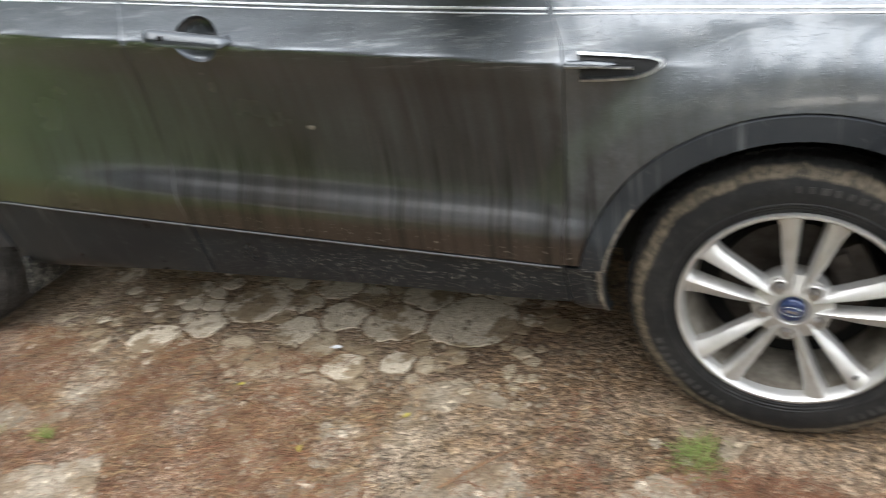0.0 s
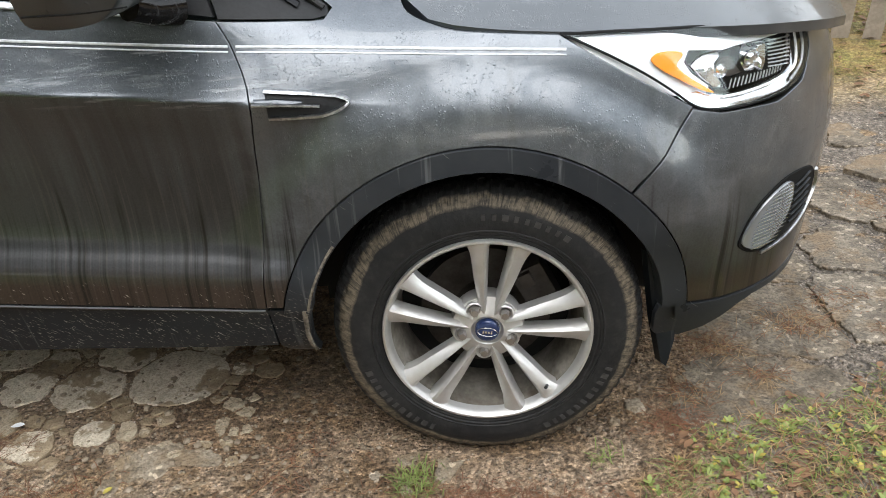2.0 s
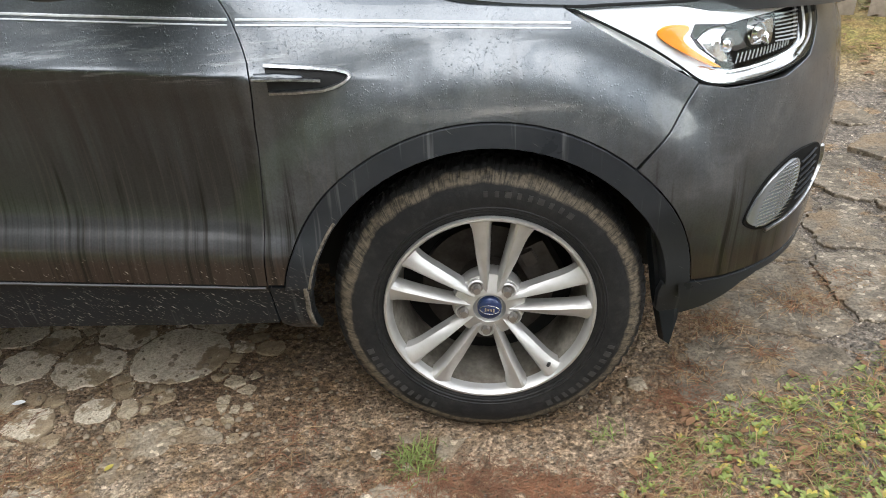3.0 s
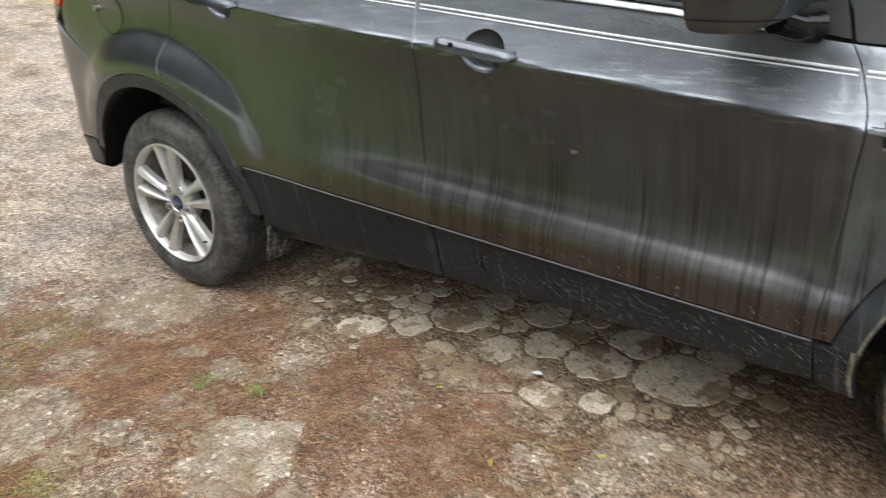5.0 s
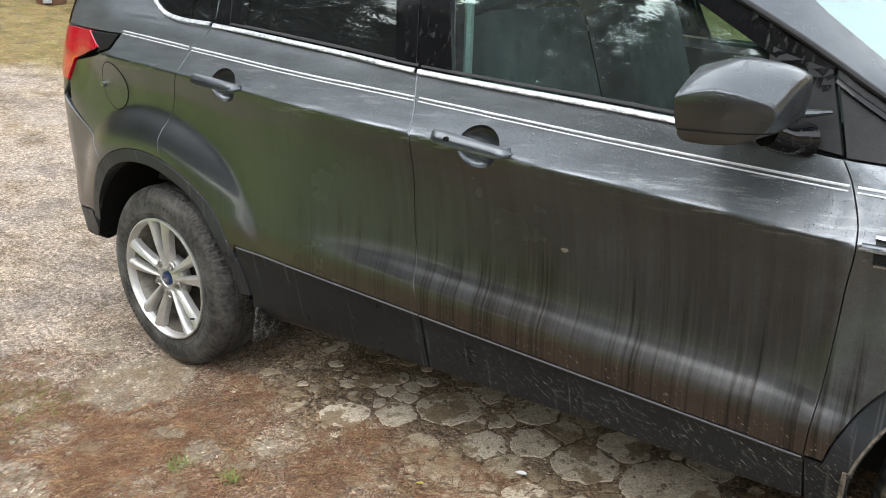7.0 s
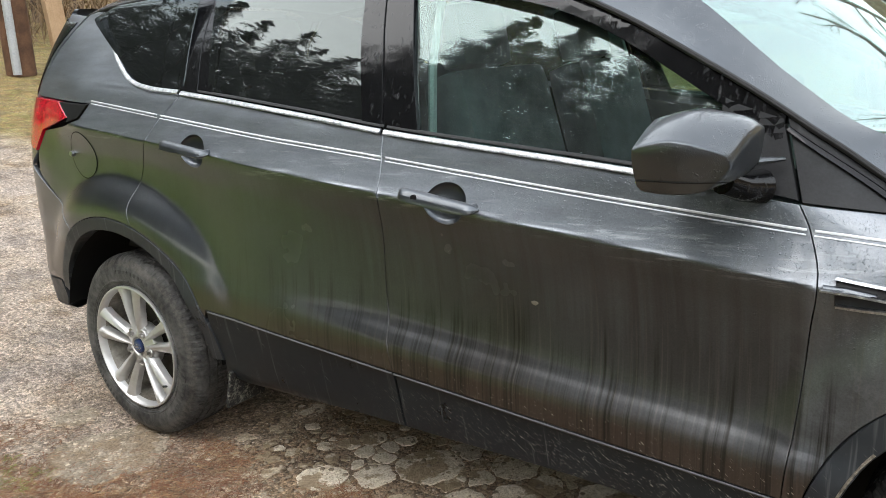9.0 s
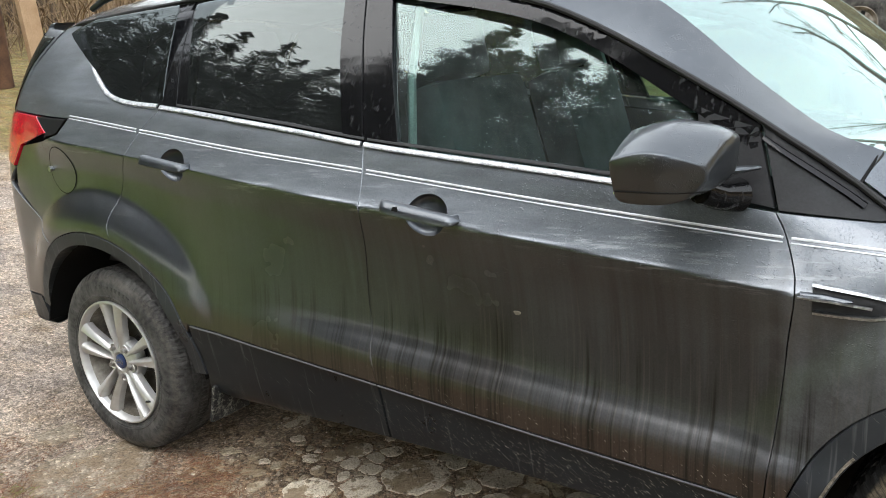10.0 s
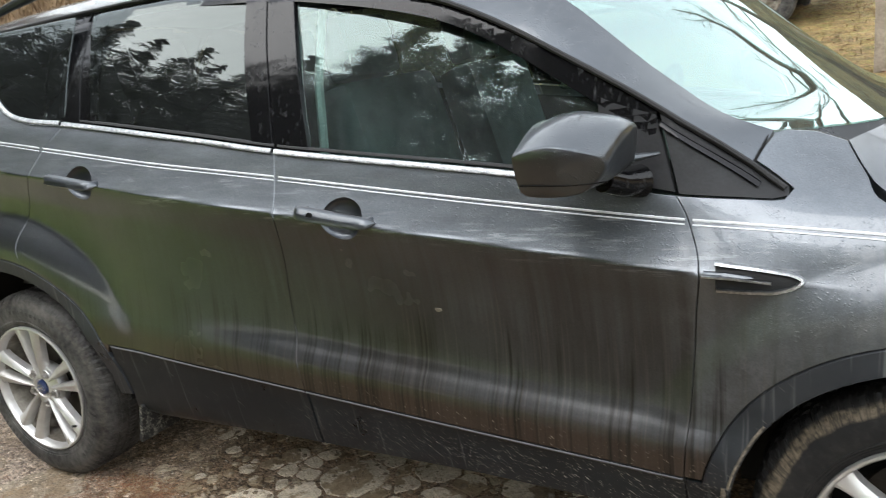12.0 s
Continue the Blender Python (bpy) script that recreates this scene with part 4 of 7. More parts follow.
    # roof rails
    for side in (0, 1):
        pts = []
        for i in range(25):
            t = i / 24
            h = 0.052 * min(1, 4.5 * min(t, 1 - t)) ** 0.7
            u = -3.02 + 1.75 * t
            z = float(table(u, [-3.2, -2.9, -2.2, -1.6, -1.2, -1.0], [1.565, 1.605, 1.637, 1.635, 1.585, 1.53]))
            y = 0.335 + 0.0 * t
            pts.append((u, 2 * YC - y if side else y, z + h))
        v, f = tube(pts, [0.011 + 0.008 * min(1, 6 * min(k / 24, 1 - k / 24)) for k in range(25)], 10)
        link("roof_rail", v, f, PLASTIC, car, "satin black roof rail")


build_top()


def build_inner_shell():
    """Dark structure behind the shut lines, wheel liners and floor."""
    v, f = [], []
    bm = bmesh.new()
    # floor pan and side walls behind the panels
    box(bm, (-1.33, YC, 0.36), (1.62, 1.55, 0.10))
    box(bm, (-1.33, YC, 0.32), (4.2, 0.95, 0.16))
    from_bm("underbody", bm, BLACK, car, "black underbody")
    for side in (0, 1):
        for a, b, top in ((-2.12, -0.47, 1.0), (-0.50, -0.40, 1.0)):
            rows = []
            for i in range(9):
                u = a + (b - a) * i / 8
                rows.append([(float(q[0]), float(2 * YC - q[1] if side else q[1]), float(q[2])) for q in (P(u, 0.36 + (float(belt(u)) - 0.40) * k / 10, -0.035) for k in range(11))])
            loft("inner_body", rows, BLACK, car)
        for cx, rx in ((0.0, 0.405), (-2.672, 0.452)):
            rows = []
            for i in range(25):
                t = radians((2 if cx else 0) + (166 if cx else 178) * i / 24)
                rows.append([(cx + (rx + 0.02 * (j > 0)) * math.cos(t), (2 * YC - (0.02 + 0.09 * j) if side else 0.02 + 0.09 * j), 0.345 + (0.405 if cx == 0 else 0.44) * math.sin(t)) for j in range(5)])
            loft("wheel_liner", rows, BLACK, car, "matt black wheel housing")
            bm = bmesh.new()
            box(bm, (cx, 2 * YC - 0.40 if side else 0.40, 0.50), (0.84, 0.02, 0.56))
            from_bm("wheel_house_wall", bm, BLACK, car)
    # mud flaps
    for side in (0, 1):
        pts = [(0.345, 0.500), (0.392, 0.470), (0.415, 0.390), (0.418, 0.275), (0.404, 0.200), (0.392, 0.212), (0.368, 0.330)]
        y0 = 2 * YC - 0.075 if side else 0.060
        v = [(a, y0, b) for a, b in pts] + [(a - 0.01, y0 + 0.015, b) for a, b in pts]
        k = len(pts)
        f = [tuple(range(k)), tuple(range(2 * k - 1, k - 1, -1))] + [(i, i + k, (i + 1) % k + k, (i + 1) % k) for i in range(k)]
        link("air_deflector", v, f, SILLBLACK, car, "black plastic deflector ahead of the wheel", flip=True)
    for x, w, z0, z1, yy, ang in ((-2.17, 0.17, 0.225, 0.36, 0.075, 0.25),):
        for side in (0, 1):
            bm = bmesh.new()
            box(bm, (x, 2 * YC - yy if side else yy, (z0 + z1) / 2), (0.014, w if w < 0.1 else 0.16, z1 - z0), Matrix.Rotation(ang, 4, "Y"), 0.005)
            from_bm("mud_flap", bm, MUD if x < -1 else PLASTIC, car, "dirty black mud flap")


build_inner_shell()


# ---- wheels ----
def build_wheel(tyre_mat, turn):
    wheel = new("wheel")
    wheel.parent = car
    tread = [(0.326, 0.215), (0.336, 0.205), (0.341, 0.190)]
    for g in (0.175, 0.140, 0.100, 0.065):
        tread += [(0.343, g + 0.005), (0.336, g + 0.0035), (0.336, g - 0.0035), (0.343, g - 0.005)]
    tread += [(0.342, 0.050), (0.338, 0.036), (0.331, 0.027), (0.322, 0.020)]
    prof = [(0.222, 0.220), (0.245, 0.232), (0.285, 0.236), (0.312, 0.228)] + tread + [(0.312, 0.0135), (0.300, 0.008), (0.285, 0.0045), (0.268, 0.003), (0.254, 0.005), (0.252, 0.0035), (0.248, 0.0055), (0.240, 0.009), (0.232, 0.014), (0.226, 0.020)]
    count = 288
    v, f = lathe(prof, count)
    cut = []
    for i, p in enumerate(v):
        r, a = math.hypot(p[0], p[2]), math.atan2(p[2], p[0])
        k = i // len(prof)
        slant = int((p[1] if p[1] < 0.11 else 0.22 - p[1]) * 110)
        d = 0.0
        if r > 0.318:
            d = 0.0048 if (k + slant) % 4 == 0 else 0.0
            d *= min(1.0, (r - 0.318) / 0.008)
        cut.append((p[0] * (1 - d / r), p[1] + (d * 0.4 if p[1] < 0.05 else 0), p[2] * (1 - d / r)))
    v = cut
    tyre = link("tyre", v, f, tyre_mat, wheel, "worn black tyre with dried mud on the shoulder" if tyre_mat is TYRE_FRONT else "worn black tyre grey with dust", 30)
    for a0, cnt, step, h in ((62, 9, 4.6, 0.013), (208, 11, 4.2, 0.015), (306, 11, 4.2, 0.015)):
        for k in range(cnt):
            a = radians(a0 + step * k)
            m = Matrix.Rotation(-a, 4, "Y")
            bm = bmesh.new()
            box(bm, (0.283 * math.cos(a), 0.0042, 0.283 * math.sin(a)), (h, 0.0022, 0.0085 if k % 3 else 0.013), m)
            from_bm("wall_mark", bm, WALLMARK, tyre)
    # rim: lip and barrel
    v, f = lathe([(0.2285, 0.020), (0.2305, 0.010), (0.2285, 0.004), (0.2235, 0.0035), (0.2185, 0.010), (0.2160, 0.018), (0.2125, 0.030)], 96)
    link("rim", v, f, ALLOY, wheel, "silver alloy rim")
    v, f = lathe([(0.2125, 0.030), (0.2060, 0.055), (0.2010, 0.085), (0.196, 0.13), (0.205, 0.19), (0.222, 0.205)], 96)
    link("rim_barrel", v, f, BARREL, wheel, "grimy inside of the rim")
    # hub disc with the lug seats
    v, f = lathe([(0.0, 0.030), (0.030, 0.030), (0.036, 0.022), (0.046, 0.024), (0.066, 0.032), (0.078, 0.036), (0.083, 0.050), (0.080, 0.075), (0.0, 0.075)], 60)
    link("hub", v, f, ALLOY, wheel, "silver alloy hub")
    # ten spokes in five pairs: a flat face, a ridge along the gap side, a foot that spreads on the rim
    for p in range(5):
        for sgn in (-1, 1):
            rows = []
            for i in range(16):
                t = i / 15
                r = 0.036 + (0.2185 - 0.036) * t
                near = float(table(t, [0.0, 0.08, 0.5, 0.93, 1.0], [0.006, 0.0085, 0.0165, 0.0225, 0.0205]))
                far = float(table(t, [0.0, 0.08, 0.5, 0.8, 0.93, 1.0], [0.024, 0.0255, 0.0435, 0.0570, 0.0690, 0.0800]))
                w = far - near
                y0 = 0.0235 - 0.004 * math.sin(math.pi * t) - 0.0165 * t
                back = y0 + 0.034
                sec = [(near - 0.003, back), (near - 0.001, y0 + 0.012), (near + 0.10 * w, y0 + 0.003), (near + 0.22 * w, y0), (near + 0.50 * w, y0 + 0.0015), (near + 0.78 * w, y0 + 0.0065), (far, y0 + 0.0125), (far + 0.003, back)]
                rows.append([(sgn * a, b, r) for a, b in sec])
            a = radians(90 + 72 * p + turn)
            rad, tan = Vector((math.cos(a), 0, math.sin(a))), Vector((-math.sin(a), 0, math.cos(a)))
            rows = [[tuple(rad * r + tan * o + Vector((0, y, 0))) for o, y, r in row] for row in rows]
            loft("spoke", rows, ALLOY, wheel, angle=28, flip=sgn > 0)
    for p in range(5):
        a = radians(270 + 72 * p + turn)
        bm = bmesh.new()
        c = bmesh.ops.create_cone(bm, cap_ends=True, segments=6, radius1=0.0100, radius2=0.0088, depth=0.030)["verts"]
        bmesh.ops.transform(bm, matrix=Matrix.Translation((0.056 * math.cos(a), 0.027, 0.056 * math.sin(a))) @ Matrix.Rotation(radians(90), 4, "X"), verts=c)
        c = bmesh.ops.create_cone(bm, cap_ends=True, segments=16, radius1=0.0125, radius2=0.0125, depth=0.008)["verts"]
        bmesh.ops.transform(bm, matrix=Matrix.Translation((0.056 * math.cos(a), 0.0285, 0.056 * math.sin(a))) @ Matrix.Rotation(radians(90), 4, "X"), verts=c)
        from_bm("lug_nut", bm, NUT, wheel, "steel lug nut")
        v, f = lathe([(0.0125, 0.0300), (0.0165, 0.0240), (0.0185, 0.0235), (0.0205, 0.0260), (0.0210, 0.040)], 20)
        ob = link("lug_seat", v, f, ALLOY, wheel)
        ob.location = (0.056 * math.cos(a), 0, 0.056 * math.sin(a))
    v, f = lathe([(0.0, 0.0150), (0.014, 0.0155), (0.022, 0.0170), (0.0262, 0.0205), (0.0275, 0.030)], 40)
    link("centre_cap", v, f, CAPBLUE, wheel, "dark blue centre cap")
    pts = [(0.0215 * math.cos(2 * math.pi * k / 28), 0.0150 + 0.0010 * abs(math.cos(2 * math.pi * k / 28)), 0.0105 * math.sin(2 * math.pi * k / 28)) for k in range(29)]
    v, f = tube(pts, 0.0009, 6)
    link("cap_oval", v, f, CAPRING, wheel, "silver oval on the cap")
    bm = bmesh.new()
    for x, w, h in ((-0.009, 0.0035, 0.008), (-0.003, 0.004, 0.0055), (0.003, 0.004, 0.0055), (0.009, 0.0035, 0.009)):
        box(bm, (x, 0.0143, 0), (w, 0.0012, h))
    from_bm("cap_mark", bm, CAPRING, wheel, "silver mark on the cap")
    # brake behind the spokes
    v, f = lathe([(0.0, 0.105), (0.065, 0.105), (0.072, 0.125), (0.150, 0.125), (0.150, 0.150), (0.0, 0.150)], 48)
    link("brake_disc", v, f, STEEL, wheel, "rusty steel brake disc")
    bm = bmesh.new()
    box(bm, (0.105, 0.125, 0.075), (0.075, 0.085, 0.13), Matrix.Rotation(radians(-35), 4, "Y"), 0.012)
    box(bm, (0.075, 0.085, 0.105), (0.03, 0.03, 0.035), Matrix.Rotation(radians(-35), 4, "Y"), 0.006)
    from_bm("brake_caliper", bm, STEEL, wheel, "grimy brake caliper")
    v, f = lathe([(0.0, 0.155), (0.197, 0.155), (0.197, 0.165), (0.0, 0.165)], 40)
    link("back_plate", v, f, BLACK, wheel, "black brake dust shield")
    v, f = tube([(0.153, 0.02, -0.128), (0.146, 0.0, -0.122)], 0.004, 8)
    link("tyre_valve", v, f, RUBBER, wheel)
    return wheel


def place_wheel(w, x, y, z, flip, spin):
    w.matrix_basis = Matrix.Translation((x, y, z)) @ Matrix.Rotation(radians(180 if flip else 0), 4, "Z") @ Matrix.Rotation(radians(spin), 4, "Y")


fw_wheel = build_wheel(TYRE_FRONT, 0)
place_wheel(fw_wheel, 0, 0, 0.340, False, 9)
rw_wheel = build_wheel(TYRE_REAR, 0)
place_wheel(rw_wheel, -2.69, 0, 0.340, False, -2)
for src, x in ((fw_wheel, 0), (rw_wheel, -2.69)):
    place_wheel(copy_thing(src, Matrix()), x, 2 * YC, 0.340, True, 20)


# ---- fittings ----
def pull(u, z, length, tilt, keyed):
    """A pull handle with its cup; u, z its middle."""
    cup = CUPS[0] if keyed else CUPS[1]
    rows = []
    for k, d in ((1.0, 0.0), (0.985, -0.003), (0.94, -0.009), (0.84, -0.017), (0.68, -0.024), (0.45, -0.029), (0.2, -0.031), (0.0, -0.0315)):
        r = cup_ring(*cup, k)
        rows.append([tuple(P(a, b, d)) for a, b in r + r[:1]])
    handle = new("door_handle")
    handle.parent = car
    loft("cup", rows, CLEAN, handle, "deep recess behind the handle", flip=True)
    half = length / 2
    rows = []
    m = 26
    for i in range(m + 1):
        t = -1 + 2 * i / m
        uu = u + half * t
        zz = z + tilt * half * t
        end = max(0.0, 1 - abs(t) ** 9) ** 0.5
        lift = 0.014 + 0.018 * (1 - abs(t) ** 12)
        hz = (0.0155 - 0.002 * t) * max(end, 0.12)
        hy = 0.0105 * max(end, 0.12)
        row = []
        for k in range(13):
            a = 2 * math.pi * k / 12
            c, s = math.cos(a), math.sin(a)
            row.append(tuple(P(uu, zz + hz * (abs(s) ** 0.7) * (1 if s >= 0 else -1), lift + hy * (abs(c) ** 0.8) * (1 if c >= 0 else -1))))
        rows.append(row)
    loft("grip", rows, CLEAN, handle, "wet dark grey pull handle")
    for t in (-0.80, 0.80):
        v, f = tube([tuple(P(u + half * t, z + tilt * half * t, -0.004)), tuple(P(u + half * t, z + tilt * half * t, 0.020))], 0.0100, 12)
        link("handle_foot", v, f, CLEAN, handle)
    if keyed:
        v, f = tube([tuple(P(u - half * 0.46, z - tilt * half * 0.46, 0.038)), tuple(P(u - half * 0.46, z - tilt * half * 0.46, 0.0435))], 0.0085, 14)
        link("key_button", v, f, BLACK, handle, "small black lock button")


pull(-1.262, 0.996, 0.235, -0.118, True)
pull(-2.218, 1.081, 0.228, -0.095, False)


def build_side_badge():
    o = [(-0.392, 0.916), (-0.30, 0.903)] + spline([(-0.262, 0.897), (-0.242, 0.889), (-0.240, 0.881), (-0.262, 0.868), (-0.292, 0.860)], 4) + [(-0.392, 0.862)]
    panel("wing_vent", o, TRIMBLACK, car, "black vent insert with chrome surround", lift=0.002, depth=0.006, step=0.01, du=0.012, dz=0.01)
    panel("wing_vent_fin", [(-0.412, 0.902), (-0.372, 0.900), (-0.325, 0.893), (-0.322, 0.888), (-0.372, 0.884), (-0.412, 0.886)], CLEAN, car, "dark grey fin in the vent", lift=0.007, depth=0.006, step=0.01, du=0.012, dz=0.006)
    ribbon("wing_vent_chrome", [(-0.392, 0.915), (-0.300, 0.9025)] + spline([(-0.262, 0.8965), (-0.243, 0.889), (-0.241, 0.881), (-0.262, 0.8685), (-0.292, 0.861)], 4) + [(-0.340, 0.861), (-0.388, 0.863)], 0.0072, CHROME, car, "chrome vent surround", lift=0.007, thick=0.004)
    ribbon("wing_vent_blade", [(-0.414, 0.8935), (-0.36, 0.8895), (-0.292, 0.881)], 0.0052, CHROME, car, "chrome vent blade", lift=0.012, thick=0.0025)


build_side_badge()


def curve(pts, per=4):
    """A closed smooth outline through a few points."""
    p = pts[-2:] + pts + pts[:3]
    out = spline(p, per)
    return out[2 * per : (len(pts) + 2) * per]


def build_headlight():
    o = spline([(0.161, 0.971), (0.30, 0.969), (0.50, 0.960), (0.66, 0.944), (0.757, 0.928)], 5) + spline([(0.779, 0.916), (0.768, 0.892), (0.735, 0.862), (0.673, 0.833), (0.585, 0.821), (0.511, 0.8165), (0.445, 0.819), (0.410, 0.830), (0.371, 0.858), (0.316, 0.894), (0.248, 0.931), (0.190, 0.959)], 3)
    lamp = new("headlight")
    lamp.parent = car
    panel("lamp_lens", o, LENS, lamp, "clear wet headlight lens", lift=0.002, gap=0.003, depth=0.004, du=0.02, dz=0.012)
    panel("lamp_housing", o, BLACK, lamp, "dark lamp body", lift=-0.150, gap=0.004, depth=0.02)
    ribbon("lamp_seal", o + [o[0]], 0.0045, BLACK, lamp, lift=-0.004, thick=0.003)
    # reflector bowl in plain white, standing in for the bright sky it mirrors
    bowl = spline([(0.178, 0.965), (0.30, 0.963), (0.50, 0.953), (0.66, 0.938), (0.742, 0.925)], 4) + [(0.728, 0.921), (0.66, 0.921), (0.60, 0.921), (0.522, 0.919), (0.488, 0.916), (0.408, 0.924), (0.398, 0.905), (0.414, 0.884), (0.45, 0.858), (0.44, 0.838), (0.372, 0.846), (0.314, 0.873), (0.234, 0.913), (0.164, 0.952)]
    panel("lamp_bowl", bowl, WHITELENS, lamp, "lamp bowl with the sky's reflection painted white", lift=lambda u, z: -0.011 - 0.10 * np.clip(0.93 - z, 0, 0.06), depth=0.010, step=0.012, du=0.015, dz=0.008)
    panel("amber_indicator", curve([(0.327, 0.918), (0.346, 0.929), (0.387, 0.927), (0.394, 0.918), (0.381, 0.902), (0.409, 0.878), (0.457, 0.848), (0.430, 0.853), (0.377, 0.880), (0.340, 0.902)]), AMBER, lamp, "amber turn indicator", lift=-0.006, depth=0.004, step=0.006, du=0.008, dz=0.006)
    panel("lower_bowl", [(0.340, 0.879), (0.372, 0.872), (0.448, 0.845), (0.499, 0.8375), (0.573, 0.843), (0.655, 0.851), (0.700, 0.862), (0.732, 0.888), (0.745, 0.914), (0.780, 0.912), (0.768, 0.882), (0.735, 0.853), (0.670, 0.826), (0.585, 0.8155), (0.511, 0.8115), (0.440, 0.813), (0.394, 0.833)], REFLECTOR, lamp, "silver lower reflector", lift=lambda u, z: -0.008 - 0.35 * np.clip(z - 0.825, 0, 0.05), depth=0.01, step=0.01, du=0.012, dz=0.006)
    panel("dark_bezel", [(0.405, 0.922), (0.491, 0.915), (0.522, 0.918), (0.60, 0.920), (0.735, 0.919), (0.700, 0.859), (0.647, 0.850), (0.556, 0.842), (0.499, 0.841), (0.449, 0.860), (0.412, 0.893)], BLACK, lamp, "ribbed black lamp bezel", lift=-0.034, depth=0.012)
    fold = lambda cu, cz: (lambda u, z: -0.006 - 0.22 * abs(u - cu) - 0.30 * abs(z - cz))
    panel("projector_frame", [(0.410, 0.897), (0.424, 0.908), (0.441, 0.914), (0.483, 0.914), (0.488, 0.906), (0.464, 0.896), (0.462, 0.886), (0.470, 0.874), (0.485, 0.858), (0.486, 0.847), (0.461, 0.852), (0.431, 0.874)], LAMPCHROME, lamp, "angular chrome lamp frame", lift=fold(0.440, 0.890), depth=0.012, step=0.006, du=0.008, dz=0.006)
    panel("projector_frame", curve([(0.512, 0.908), (0.552, 0.917), (0.610, 0.917), (0.604, 0.893), (0.590, 0.874), (0.568, 0.866), (0.540, 0.868), (0.520, 0.886)]), LAMPCHROME, lamp, "angular chrome lamp frame", lift=lambda u, z: -0.008 - 0.9 * ((u - 0.575) ** 2 + (z - 0.888) ** 2) ** 0.5 * (u < 0.575) - 0.1 * abs(u - 0.575), depth=0.012, step=0.006, du=0.008, dz=0.006)
    panel("projector_bridge", [(0.472, 0.892), (0.487, 0.902), (0.515, 0.902), (0.521, 0.888), (0.535, 0.870), (0.500, 0.866), (0.478, 0.878)], STEEL, lamp, "grey shutter between the lamps", lift=-0.020, depth=0.006, step=0.01)
    for u, z, r in ((0.476, 0.884, 0.014), (0.556, 0.893, 0.017)):
        c, q = Vector(P(u, z, -0.010)), Vector(P(u, z, 0.02))
        d = (q - c).normalized()
        rot = d.to_track_quat("-Y", "Z").to_matrix().to_4x4()
        v, f = lathe([(r, -0.001), (r * 0.92, 0.004), (r * 0.8, 0.0), (r * 0.5, -0.006), (0.0, -0.008)], 24)
        ob = link("projector", v, f, LAMPCHROME, lamp, "round projector lens")
        ob.matrix_basis = Matrix.Translation(c) @ rot
    for k in range(8):
        z = 0.868 + 0.0064 * k
        ribbon("bezel_fin", [(0.606 + 0.0024 * k, z + 0.004), (0.676 + 0.0056 * k, z - 0.001)], 0.0026, TRIMGREY, lamp, lift=-0.012, thick=0.001)
    for k in range(16):
        u = 0.500 + 0.0105 * k
        ribbon("bezel_rib", [(u, 0.8445 + 0.0007 * k), (u + 0.010, 0.862 + 0.0002 * k)], 0.0022, TRIMGREY, lamp, lift=-0.022, thick=0.001)
    ribbon("light_guide", spline([(0.727, 0.917), (0.712, 0.885), (0.690, 0.862), (0.648, 0.852), (0.541, 0.840), (0.473, 0.838)], 4), 0.0040, WHITELENS, lamp, "white light guide strip", lift=-0.006, thick=0.002)
    ribbon("lamp_frame", spline([(0.767, 0.914), (0.755, 0.888), (0.722, 0.860), (0.665, 0.838)], 4), 0.006, CHROME, lamp, lift=-0.008, thick=0.002)


build_headlight()


def build_fog():
    o = curve([(0.533, 0.535), (0.540, 0.505), (0.593, 0.482), (0.681, 0.494), (0.765, 0.521), (0.818, 0.566), (0.770, 0.628), (0.690, 0.648), (0.625, 0.640), (0.569, 0.602)])
    fog = new("fog_light")
    fog.parent = car
    panel("fog_bezel", o, BLACK, fog, "black fog light surround", lift=0.0035, depth=0.010, step=0.012, du=0.02, dz=0.012)
    ol = curve([(0.538, 0.540), (0.546, 0.510), (0.597, 0.492), (0.640, 0.515), (0.672, 0.560), (0.676, 0.600), (0.662, 0.632), (0.626, 0.632), (0.577, 0.601)])
    panel("fog_lens", ol, FOGLENS, fog, "frosted fog light lens", lift=0.009, depth=0.006, step=0.012, du=0.015, dz=0.010)
    for k in range(15):
        z = 0.502 + 0.0088 * k
        wide = 0.5 * (1 + math.sin(math.pi * (k + 1) / 16))
        ribbon("lens_rib", [(0.590 - 0.046 * wide + 0.0035 * k, z), (0.600 + 0.062 * wide + 0.001 * k, z + 0.002)], 0.0020, REFLECTOR, fog, lift=0.0125, thick=0.0012)
    for k in range(6):
        z = 0.525 + 0.018 * k
        ribbon("bezel_slat", [(0.690 - 0.002 * k, z), (0.772 - 0.006 * k, z + 0.012)], 0.004, PLASTIC, fog, lift=0.007, thick=0.002)
    ribbon("fog_chrome", spline([(0.600, 0.481), (0.681, 0.491), (0.765, 0.518), (0.812, 0.556), (0.812, 0.585), (0.785, 0.618)], 4), 0.008, CHROME, fog, "chrome strip round the fog light", lift=0.008, thick=0.003)


build_fog()


